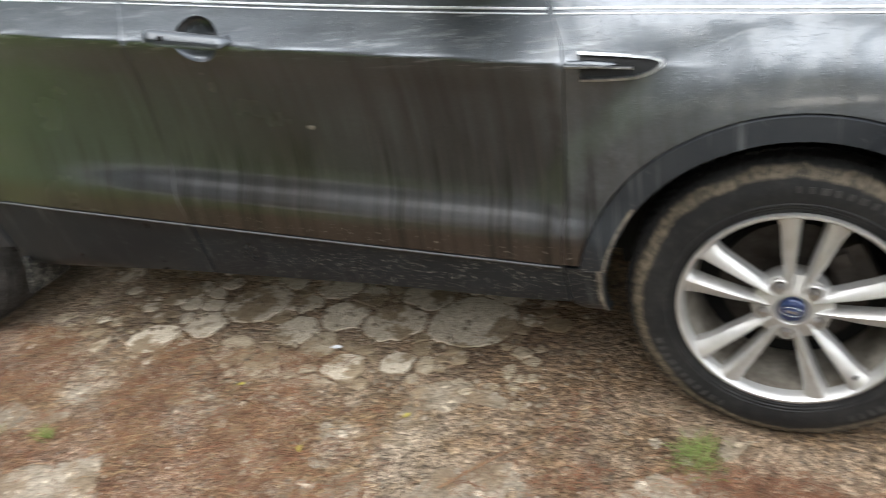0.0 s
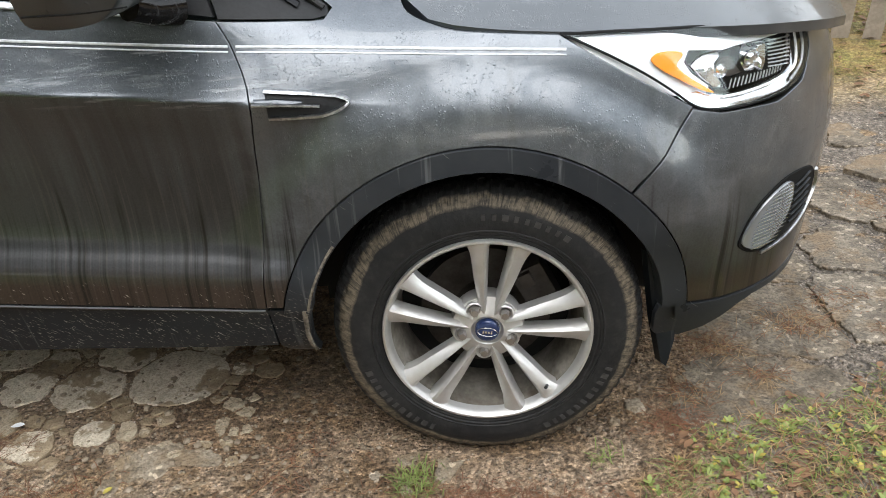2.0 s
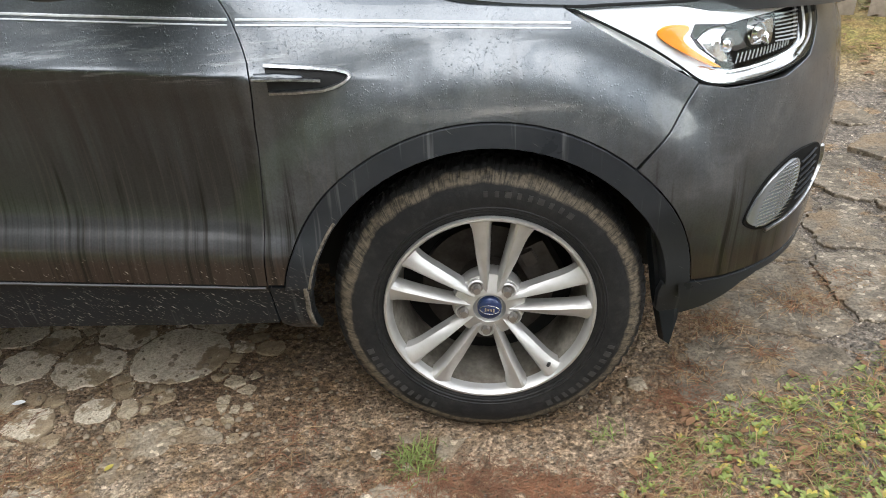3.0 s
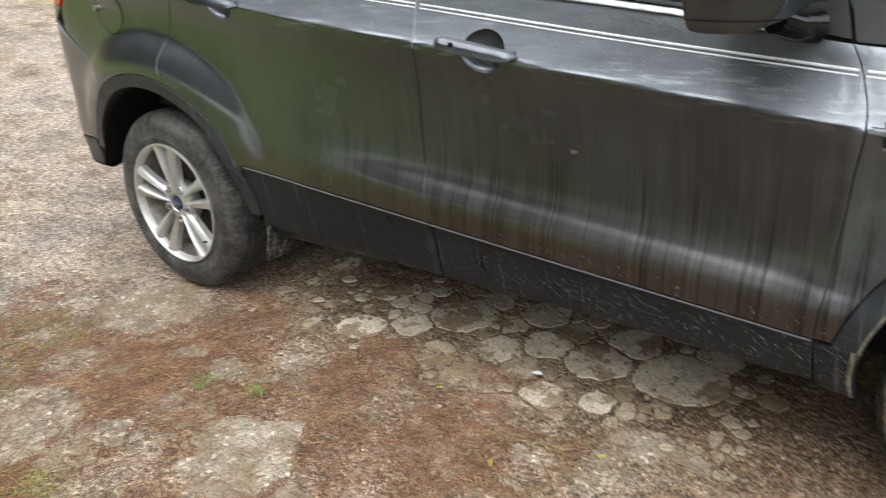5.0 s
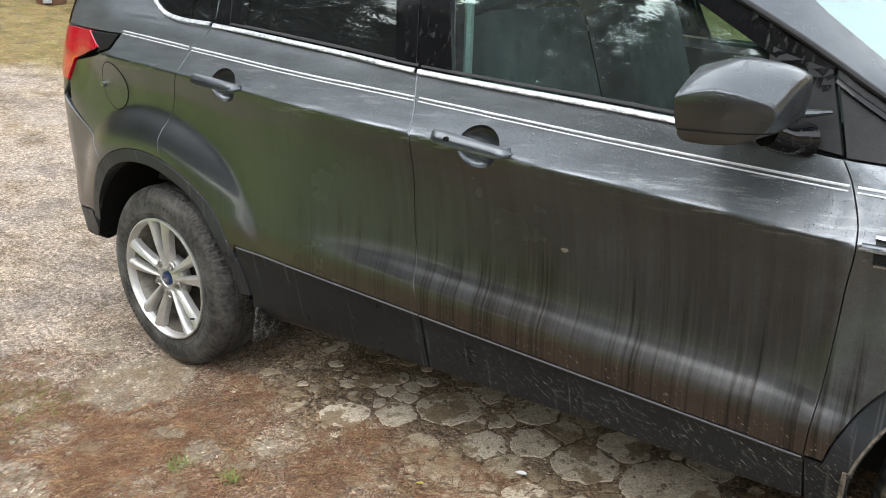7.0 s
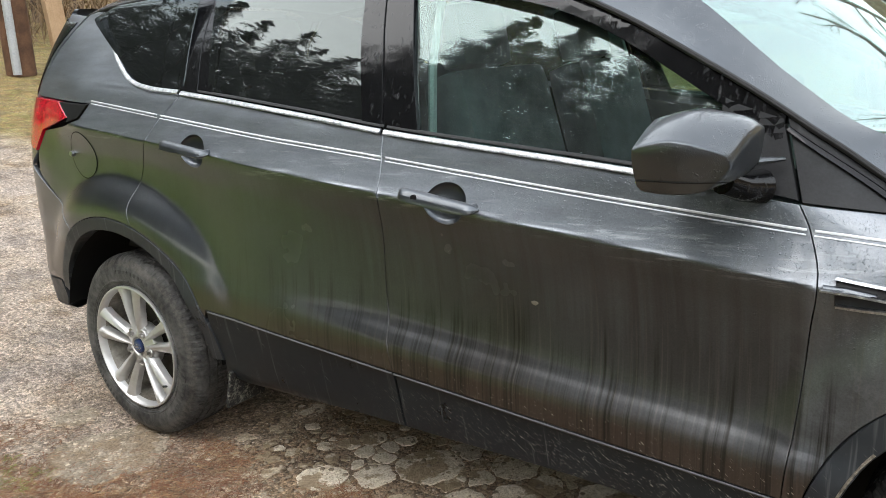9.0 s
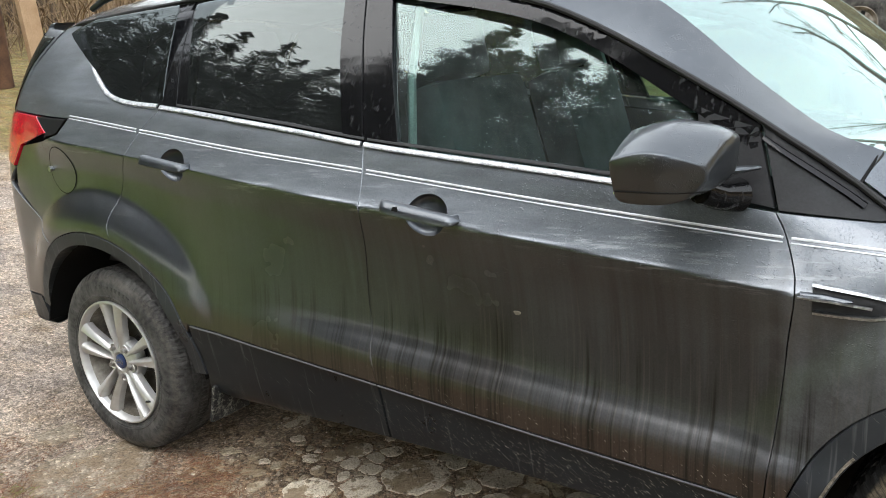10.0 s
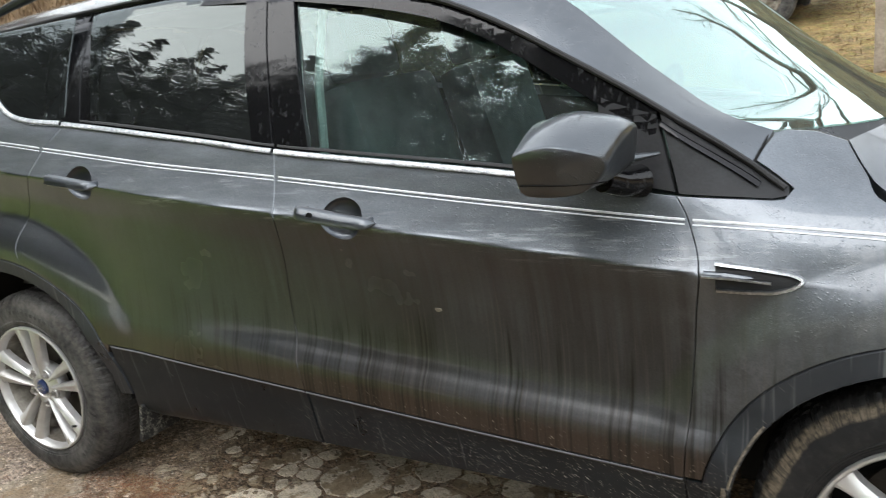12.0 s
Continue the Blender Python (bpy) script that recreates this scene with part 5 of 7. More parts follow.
def build_tail_fittings():
    lampo = [(-3.42, 1.16), (-3.36, 1.225), (-3.24, 1.224), (-3.02, 1.214), (-2.90, 1.16), (-3.05, 1.130), (-3.17, 1.106), (-3.245, 1.025), (-3.33, 1.04)]
    tl = new("tail_light")
    tl.parent = car
    panel("red_lens", lampo, REDLENS, tl, "glossy red tail light lens", lift=0.008, depth=0.02)
    panel("lamp_tip", [(-3.03, 1.213), (-2.775, 1.207), (-2.825, 1.158), (-2.91, 1.142), (-2.90, 1.158)], BLACK, tl, "black tip of the tail light", lift=0.006, depth=0.02)
    cu, cz = -2.842, 1.028
    n = 40
    o = [(cu + 0.082 * math.cos(2 * math.pi * k / n), cz + 0.082 * math.sin(2 * math.pi * k / n)) for k in range(n)]
    panel("fuel_flap", o, PAINT, car, lift=0.0018, gap=0.0, depth=0.004)
    ribbon("flap_gap", [(cu + 0.0835 * math.cos(2 * math.pi * k / n), cz + 0.0835 * math.sin(2 * math.pi * k / n)) for k in range(n + 1)], 0.004, BLACK, car, lift=0.0014, thick=0.0006)
    v, f = tube([tuple(P(cu - 0.072, cz + 0.002, 0.001)), tuple(P(cu - 0.072, cz + 0.002, 0.014))], 0.010, 10)
    link("fuel_flap_clip", v, f, CHROME, car, "pale clip on the fuel flap")


build_tail_fittings()
spot = [(-1.028 + 0.009 * math.cos(k) * (1 + 0.5 * math.sin(3 * k)), 0.763 + 0.005 * math.sin(k)) for k in (0.0, 0.8, 1.6, 2.4, 3.2, 4.0, 4.8, 5.6)]
panel("paint_spot", spot, BARREL, car, "pale splash mark on the door", lift=0.0012, gap=0.0, depth=0.001, step=0.005, du=0.006, dz=0.006)


def build_mirror():
    mir = new("door_mirror")
    mir.parent = car

    def ring(y, s):
        """Outline of the shell across at y: upright at the rear, tapering to the front; the top swells inward."""
        k = (y + 0.255) / 0.215
        back, front = -0.692 + 0.004 * k, -0.512 - 0.022 * (1 - k)
        top = float(table(y, [-0.259, -0.252, -0.235, -0.20, -0.14, -0.08, -0.04], [1.180, 1.182, 1.189, 1.204, 1.221, 1.224, 1.210]))
        low = 1.082 + 0.002 * k
        o = [(back, low + 0.012), (back - 0.002, 1.12), (back, top - 0.022), (back + 0.006, top - 0.014), (back + 0.035, top - 0.005), (back + 0.070, top), (back + 0.105, top - 0.005), (front - 0.030, top - 0.013), (front - 0.006, top - 0.026), (front, top - 0.044), (front - 0.008, low + 0.038), (front - 0.032, low + 0.014), (front - 0.06, low + 0.004), (back + 0.05, low), (back + 0.012, low + 0.003)]
        o = spline(o + o[:1], 3)[:-1]
        cx, cz = (back + front) / 2, (top + low) / 2
        return [(cx + (a - cx) * s, y, cz + (b - cz) * s) for a, b in o]

    st = [(-0.2600, 0.0), (-0.2598, 0.60), (-0.2592, 0.94), (-0.2575, 0.985), (-0.250, 1.0), (-0.225, 1.0), (-0.19, 1.0), (-0.15, 1.0), (-0.10, 0.985), (-0.065, 0.95), (-0.048, 0.86), (-0.042, 0.6), (-0.041, 0.0)]
    rows = [ring(y, s) for y, s in st]
    n = len(rows[0])
    low = 1.0885
    def shape(p):
        """Lean the outer face in below and round it towards the front."""
        x, y, z = p
        w = float(smooth(-0.11, -0.255, y))
        s = min(1.0, max(0.0, (x + 0.625) / 0.11))
        fold = 0.5 * ((1.165 - z) + math.sqrt((1.165 - z) ** 2 + 0.0003))
        return (x, y + w * (0.46 * fold + 0.060 * s ** 2), z)

    verts = [shape(p) for r in rows for p in r]
    faces = [(i * n + a, i * n + (a + 1) % n, (i + 1) * n + (a + 1) % n, (i + 1) * n + a) for i in range(len(rows) - 1) for a in range(n)]
    link("mirror_cap", verts, faces, CLEAN, mir, "wet dark grey mirror cap", 50)
    line = []
    for i in range(15):
        x = -0.688 + 0.150 * i / 14
        s = max(0.0, (x + 0.625) / 0.11)
        line.append((x, -0.2602 + 0.46 * 0.058 + 0.065 * min(1.0, s) ** 2, 1.107))
    v, f = tube(line, 0.0013, 6)
    link("mirror_seam", v, f, BLACK, mir, "thin seam round the mirror shell")
    bm = bmesh.new()
    box(bm, (-0.6925, -0.150, 1.135), (0.004, 0.15, 0.07), None, 0.0015)
    from_bm("mirror_glass", bm, material("mirror_silver", (0.8, 0.8, 0.8), 0.02, 1.0)[0], mir, "mirror glass")
    v, f = tube([(-0.585, -0.075, 1.088), (-0.565, -0.035, 1.072), (-0.540, 0.016, 1.066)], [0.026, 0.028, 0.034], 12)
    link("mirror_arm", v, f, WETBLACK, mir, "black mirror arm")
    v, f = tube([(-0.550, -0.045, 1.120), (-0.522, -0.012, 1.120), (-0.503, 0.022, 1.119)], [0.009, 0.007, 0.004], 8)
    link("mirror_brace", v, f, CLEAN, mir, "pale mirror brace")
    far = copy_thing(mir, Matrix())
    far.matrix_basis = Matrix.Translation((0, 2 * YC, 0)) @ Matrix.Diagonal((1, -1, 1, 1))


build_mirror()


# ---- cabin ----
def build_cabin():
    def seat(x, y, rear=False):
        s = new("seat")
        s.parent = car
        w = 0.50 if not rear else 1.25
        bm = bmesh.new()
        box(bm, (x + 0.10, y, 0.66), (0.52, w, 0.16), Matrix.Rotation(radians(-6), 4, "Y"), 0.05)
        from_bm("seat_cushion", bm, SEATCLOTH, s)
        bm = bmesh.new()
        box(bm, (x - 0.22, y, 0.98), (0.15, w, 0.62), Matrix.Rotation(radians(-16), 4, "Y"), 0.06)
        from_bm("backrest", bm, SEATCLOTH, s)
        for dy in ((0,) if not rear else (-0.38, 0.38)):
            bm = bmesh.new()
            box(bm, (x - 0.345, y + dy, 1.375), (0.10, 0.27, 0.19), Matrix.Rotation(radians(-12), 4, "Y"), 0.045)
            from_bm("headrest", bm, SEATCLOTH, s, "dark grey headrest")

    seat(-1.18, YC - 0.37)
    seat(-1.18, YC + 0.37)
    seat(-2.05, YC, True)
    rows = []
    for i in range(9):
        t = i / 8
        x = -0.34 - 0.50 * t
        rows.append([(x - 0.02 * math.sin(math.pi * k / 12), 0.27 + (2 * YC - 0.54) * k / 12, 1.045 + 0.02 * math.sin(math.pi * t) - (0.16 * max(0, t - 0.8) / 0.2) + 0.035 * math.exp(-((k - 8.6) / 1.4) ** 2) * (t > 0.4)) for k in range(13)])
    loft("dashboard", rows, DASH, car, "dark dashboard", thick=0.22)
    a = [( -0.83 + 0.06 * math.sin(2 * math.pi * k / 36), YC + 0.37 + 0.185 * math.cos(2 * math.pi * k / 36), 1.03 + 0.175 * math.sin(2 * math.pi * k / 36)) for k in range(37)]
    v, f = tube(a, 0.016, 8)
    link("steering_wheel", v, f, DASH, car, "black steering wheel")
    # linings: headliner, belts, pillar covers
    for y, s in ((0.135, 1), (2 * YC - 0.135, -1)):
        bm = bmesh.new()
        box(bm, (-1.54, y + 0.06 * s, 1.30), (0.09, 0.03, 0.50), Matrix.Rotation(radians(-10), 4, "Y") @ Matrix.Rotation(radians(-20 * s), 4, "X"), 0.01)
        from_bm("pillar_lining", bm, TRIMGREY, car, "light grey pillar lining")
    v, f = tube([(-1.43, 0.245, 1.48), (-1.425, 0.18, 1.30), (-1.40, 0.13, 1.10), (-1.37, 0.16, 0.85)], 0.012, 6)
    link("seat_belt", v, f, TRIMGREY, car, "grey seat belt")
    rows = []
    for i in range(13):
        u = -3.0 + 1.9 * i / 12
        rows.append([(u, 0.30 + (2 * YC - 0.60) * k / 8, float(table(u, [-3.2, -2.9, -2.2, -1.6, -1.2, -1.0], [1.52, 1.57, 1.61, 1.61, 1.56, 1.50])) - 0.03 * abs(k / 4 - 1) ** 2) for k in range(9)])
    loft("headliner", rows, TRIMGREY, car, "light grey headliner")
    bm = bmesh.new()
    box(bm, (-2.75, YC, 0.80), (0.9, 1.3, 0.35), None, 0.03)
    from_bm("cargo_floor", bm, DASH, car)


build_cabin()

# ---- ground ----
def ground_relief(x, y):
    d = math.hypot(x + 0.8, y)
    a = max(0.0, 1 - d / 9)
    if a == 0:
        return 0.0
    return a * (0.014 * (noise.noise((x * 1.7, y * 1.7, 0)) - 0.15) + 0.006 * noise.noise((x * 7, y * 7, 3)) + 0.003 * noise.noise((x * 22, y * 22, 5)))


def ground_z(x, y):
    return float(terrain(x, y)) + ground_relief(x, y)


def spaced(stops):
    out = []
    for (a, s), (b, t) in zip(stops, stops[1:]):
        v = a
        while v < b - 1e-6:
            out.append(v)
            v += s + (t - s) * (v - a) / (b - a)
    return out + [stops[-1][0]]


def build_ground():
    xs = spaced([(-400, 60), (-60, 12), (-16, 1.0), (-6, 0.25), (-3.4, 0.06), (-2.6, 0.035), (1.3, 0.035), (2.6, 0.10), (6, 0.5), (16, 2), (60, 14), (400, 60)])
    ys = spaced([(-400, 60), (-60, 12), (-16, 1.5), (-4, 0.4), (-1.4, 0.06), (-1.0, 0.03), (0.75, 0.03), (1.9, 0.10), (4, 0.25), (14, 1.0), (60, 12), (400, 60)])
    X, Y = np.meshgrid(xs, ys, indexing="ij")
    Z = terrain(np.clip(X, -40, 40), np.clip(Y, -40, 40))
    verts = [(float(X[i, j]), float(Y[i, j]), float(Z[i, j]) + ground_relief(X[i, j], Y[i, j]) - (0.004 if -2.2 < X[i, j] < -0.5 and 0.0 < Y[i, j] < 1.0 else 0.0)) for i in range(len(xs)) for j in range(len(ys))]
    k = len(ys)
    faces = [(i * k + j, (i + 1) * k + j, (i + 1) * k + j + 1, i * k + j + 1) for i in range(len(xs) - 1) for j in range(k - 1)]
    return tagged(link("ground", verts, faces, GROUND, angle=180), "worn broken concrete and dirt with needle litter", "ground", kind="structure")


def make_ground():
    m, n, l, b = material("worn_drive", (0.2, 0.17, 0.13), 0.85, 0, 0, 0.35)
    v = coords(n, l)
    x, y = axis(n, l, v, 0), axis(n, l, v, 1)
    warp = noise_tex(n, l, v, 2.2, 5, 0.6)
    patch = noise_tex(n, l, v, 5.5, 5, 0.62)
    grit = noise_tex(n, l, v, 55, 4, 0.7)
    fine = noise_tex(n, l, v, 190, 3, 0.7)
    vo = n.new("ShaderNodeTexVoronoi")
    vo.inputs["Scale"].default_value = 85
    l.new(v, vo.inputs["Vector"])
    pebble = ramp(n, l, vo.outputs["Distance"], [(0.18, 1.0), (0.36, 0.0)])
    tone = axis(n, l, vo.outputs["Color"], 0)
    speck = calc(n, l, "MULTIPLY", pebble, ramp(n, l, tone, [(0.86, 0.0), (0.92, 1.0)]))
    concrete = mix(n, l, ramp(n, l, grit, [(0.3, 0.0), (0.7, 1.0)]), (0.15, 0.116, 0.078), (0.55, 0.465, 0.355))
    dirt = mix(n, l, ramp(n, l, grit, [(0.3, 0.0), (0.7, 1.0)]), (0.080, 0.054, 0.029), (0.33, 0.240, 0.142))
    c = mix(n, l, ramp(n, l, patch, [(0.42, 0.0), (0.56, 1.0)]), dirt, concrete)
    # red needle litter in drifts
    litter = calc(n, l, "MULTIPLY", ramp(n, l, noise_tex(n, l, v, 2.6, 7, 0.70), [(0.42, 0.0), (0.52, 1.0)]), ramp(n, l, fine, [(0.35, 0.3), (0.6, 1.0)]))
    zone = calc(n, l, "MULTIPLY", band(n, l, y, -3.0, -0.28, 0.25), band(n, l, x, -2.7, -1.45, 0.5))
    c = mix(n, l, calc(n, l, "MULTIPLY", litter, calc(n, l, "MULTIPLY", zone, 0.55)), c, (0.17, 0.075, 0.040))
    # grey chippings towards the rear, old asphalt at the nose
    rear = band(n, l, calc(n, l, "ADD", x, calc(n, l, "MULTIPLY", warp, 1.2)), -30.0, -2.35, 0.9)
    chips = mix(n, l, ramp(n, l, grit, [(0.25, 0.0), (0.7, 1.0)]), (0.135, 0.107, 0.086), (0.52, 0.455, 0.39))
    c = mix(n, l, calc(n, l, "MULTIPLY", rear, ramp(n, l, noise_tex(n, l, v, 1.3, 6, 0.7), [(0.38, 0.05), (0.6, 0.95)])), c, chips)
    nose = calc(n, l, "MULTIPLY", band(n, l, calc(n, l, "ADD", x, calc(n, l, "MULTIPLY", calc(n, l, "SUBTRACT", patch, 0.5), 0.5)), 0.78, 3.2, 0.15), band(n, l, calc(n, l, "ADD", y, calc(n, l, "MULTIPLY", calc(n, l, "SUBTRACT", warp, 0.5), 1.2)), -0.1, 2.2, 0.3))
    nose = calc(n, l, "MULTIPLY", nose, band(n, l, calc(n, l, "ADD", x, calc(n, l, "MULTIPLY", calc(n, l, "SUBTRACT", warp, 0.5), 3.0)), -9.0, 2.5, 0.8))
    tar = mix(n, l, ramp(n, l, grit, [(0.35, 0.0), (0.75, 1.0)]), (0.080, 0.070, 0.056), (0.26, 0.225, 0.185))
    c = mix(n, l, calc(n, l, "MULTIPLY", nose, ramp(n, l, patch, [(0.36, 0.0), (0.44, 1.0)])), c, tar)
    # darker brown earth under the car
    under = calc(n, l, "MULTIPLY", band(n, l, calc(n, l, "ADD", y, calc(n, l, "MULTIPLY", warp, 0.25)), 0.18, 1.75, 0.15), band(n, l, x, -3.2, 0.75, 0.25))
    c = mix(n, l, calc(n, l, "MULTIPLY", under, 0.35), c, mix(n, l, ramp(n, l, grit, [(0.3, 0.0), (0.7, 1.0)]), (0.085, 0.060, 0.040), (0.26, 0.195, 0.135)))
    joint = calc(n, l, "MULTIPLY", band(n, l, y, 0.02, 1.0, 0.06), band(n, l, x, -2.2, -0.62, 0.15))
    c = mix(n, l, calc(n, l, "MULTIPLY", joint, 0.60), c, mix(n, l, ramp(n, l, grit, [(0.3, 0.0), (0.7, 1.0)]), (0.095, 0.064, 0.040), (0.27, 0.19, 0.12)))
    c = mix(n, l, speck, c, mix(n, l, tone, (0.20, 0.15, 0.10), (0.62, 0.58, 0.50)))
    # unseen ground facing the doors, toned dark to darken what they reflect
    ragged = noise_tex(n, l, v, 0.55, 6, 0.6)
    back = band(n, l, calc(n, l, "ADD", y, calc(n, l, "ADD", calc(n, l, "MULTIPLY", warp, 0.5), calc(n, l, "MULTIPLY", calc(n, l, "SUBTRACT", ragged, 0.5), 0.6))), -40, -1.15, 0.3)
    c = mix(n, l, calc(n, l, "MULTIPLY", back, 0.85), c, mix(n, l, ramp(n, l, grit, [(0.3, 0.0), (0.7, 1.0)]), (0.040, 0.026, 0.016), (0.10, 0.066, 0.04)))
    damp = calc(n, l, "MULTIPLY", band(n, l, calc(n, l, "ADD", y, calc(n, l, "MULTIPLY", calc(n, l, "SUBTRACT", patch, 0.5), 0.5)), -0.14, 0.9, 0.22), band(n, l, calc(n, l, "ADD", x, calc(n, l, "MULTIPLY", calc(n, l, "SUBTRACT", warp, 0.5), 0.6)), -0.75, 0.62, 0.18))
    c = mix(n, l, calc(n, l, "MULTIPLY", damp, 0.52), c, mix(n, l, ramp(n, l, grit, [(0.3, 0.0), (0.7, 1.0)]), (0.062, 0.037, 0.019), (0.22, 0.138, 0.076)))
    # grass and leaf litter beyond the drive
    g1 = calc(n, l, "MAXIMUM", band(n, l, calc(n, l, "ADD", x, calc(n, l, "MULTIPLY", warp, 0.8)), -400, -8.1, 0.5), band(n, l, calc(n, l, "ADD", y, calc(n, l, "ADD", calc(n, l, "MULTIPLY", warp, 0.8), calc(n, l, "MULTIPLY", calc(n, l, "SUBTRACT", ragged, 0.5), 3.0))), -400, -2.9, 0.8))
    g1 = calc(n, l, "MAXIMUM", g1, band(n, l, calc(n, l, "SUBTRACT", y, calc(n, l, "MULTIPLY", warp, 0.6)), 2.3, 400, 0.5))
    lush = calc(n, l, "MULTIPLY", band(n, l, calc(n, l, "ADD", x, calc(n, l, "ADD", calc(n, l, "MULTIPLY", warp, 0.6), calc(n, l, "MULTIPLY", calc(n, l, "SUBTRACT", ragged, 0.5), 4.0))), -400, -2.25, 1.1), band(n, l, calc(n, l, "ADD", y, calc(n, l, "ADD", calc(n, l, "MULTIPLY", warp, 0.5), calc(n, l, "MULTIPLY", calc(n, l, "SUBTRACT", ragged, 0.5), 0.8))), -400, -0.95, 0.35))
    g1 = calc(n, l, "MAXIMUM", g1, lush)
    turf = mix(n, l, ramp(n, l, patch, [(0.35, 0.0), (0.65, 1.0)]), (0.14, 0.145, 0.035), (0.26, 0.225, 0.085))
    # farther out of view, another dark tone added for the doors' reflections
    unseen_tone = mix(n, l, ramp(n, l, patch, [(0.35, 0.0), (0.65, 1.0)]), (0.050, 0.036, 0.020), (0.105, 0.078, 0.042))
    turf = mix(n, l, band(n, l, y, -400, -2.0, 0.8), turf, unseen_tone)
    turf = mix(n, l, lush, turf, mix(n, l, ramp(n, l, patch, [(0.35, 0.0), (0.65, 1.0)]), (0.135, 0.235, 0.020), (0.235, 0.305, 0.045)))
    leafy = band(n, l, y, 2.2, 400, 0.6)
    turf = mix(n, l, calc(n, l, "MULTIPLY", leafy, ramp(n, l, noise_tex(n, l, v, 9, 5), [(0.35, 0.1), (0.6, 0.7)])), turf, (0.22, 0.135, 0.06))
    c = mix(n, l, g1, c, turf)
    stain = noise_tex(n, l, v, 3.4, 6, 0.65)
    c = mix(n, l, 0.6, c, ramp(n, l, stain, [(0.36, 0.45), (0.50, 1.0), (0.66, 1.25)]), "MULTIPLY")
    lump = n.new("ShaderNodeTexVoronoi")
    lump.inputs["Scale"].default_value = 62
    l.new(v, lump.inputs["Vector"])
    shade = axis(n, l, lump.outputs["Color"], 1)
    c = mix(n, l, 0.60, c, ramp(n, l, shade, [(0.0, 0.42), (0.5, 0.92), (1.0, 1.5)]), "MULTIPLY")
    gr = noise_tex(n, l, v, 120, 4, 0.75)
    c = mix(n, l, 0.80, c, ramp(n, l, gr, [(0.34, (0.38, 0.36, 0.345)), (0.52, (1.34, 1.26, 1.21)), (0.67, (2.3, 2.16, 2.08))]), "MULTIPLY")
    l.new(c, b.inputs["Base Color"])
    wet = ramp(n, l, noise_tex(n, l, v, 4.2, 4), [(0.35, 0.55), (0.65, 0.92)])
    l.new(wet, b.inputs["Roughness"])
    h = calc(n, l, "ADD", calc(n, l, "SUBTRACT", calc(n, l, "MULTIPLY", grit, 0.7), calc(n, l, "MULTIPLY", lump.outputs["Distance"], 0.5)), calc(n, l, "ADD", calc(n, l, "MULTIPLY", pebble, 0.5), calc(n, l, "MULTIPLY", fine, 0.3)))
    bump(n, l, b, h, 1.0, 0.022)
    return m


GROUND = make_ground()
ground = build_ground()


# ---- broken slab by the sill ----
# pieces of the slab: x, y and reach
STONES = [(-0.866, 0.361, 0.140), (-1.117, 0.325, 0.108), (-1.294, 0.333, 0.080), (-1.417, 0.235, 0.078), (-1.645, 0.367, 0.118), (-1.757, 0.214, 0.071), (-1.895, 0.115, 0.080), (-1.397, 0.501, 0.087), (-1.255, 0.455, 0.058), (-1.063, 0.475, 0.090), (-1.448, 0.388, 0.050), (-1.594, 0.515, 0.059), (-0.815, 0.530, 0.068), (-1.167, 0.077, 0.066), (-1.019, 0.125, 0.057), (-1.940, 0.423, 0.052), (-1.982, 0.348, 0.041), (-2.051, 0.288, 0.039), (-1.893, 0.326, 0.034), (-1.811, 0.324, 0.033), (-1.819, 0.467, 0.035), (-1.846, 0.403, 0.029), (-1.858, 0.248, 0.028), (-1.963, 0.232, 0.028), (-2.300, 0.479, 0.055), (-2.387, 0.379, 0.029)]
EARTHY = [(-1.416, 0.049, 0.088), (-1.300, 0.175, 0.070), (-1.581, 0.107, 0.082), (-1.646, -0.008, 0.078), (-1.789, -0.163, 0.048), (-1.716, -0.288, 0.044), (-1.560, -0.210, 0.095), (-1.349, -0.301, 0.093), (-1.631, -0.384, 0.026), (-1.556, -0.339, 0.034), (-1.233, -0.085, 0.134)]
GREYPLATES = [(-2.40, -0.86, 0.23), (-2.02, -0.80, 0.20), (-1.72, -0.60, 0.19), (-2.289, -0.302, 0.07), (-2.091, -0.31, 0.06), (-0.80, -0.10, 0.15), (-0.62, -0.36, 0.18), (-1.03, -0.36, 0.14)]


def clip_cell(poly, p, q, rp, rq):
    """The part of poly that falls to p, of reach rp, and not to q, of reach rq."""
    dx, dy = q[0] - p[0], q[1] - p[1]
    d2 = dx * dx + dy * dy
    k = min(0.9, max(0.1, 0.5 + (rp * rp - rq * rq) / (2 * d2)))
    mx, my = p[0] + dx * k, p[1] + dy * k
    side = lambda a: (a[0] - mx) * dx + (a[1] - my) * dy
    out = []
    for a, b in zip(poly, poly[1:] + poly[:1]):
        sa, sb = side(a), side(b)
        if sa <= 0:
            out.append(a)
        if sa * sb < 0:
            t = sa / (sa - sb)
            out.append((a[0] + (b[0] - a[0]) * t, a[1] + (b[1] - a[1]) * t))
    return out


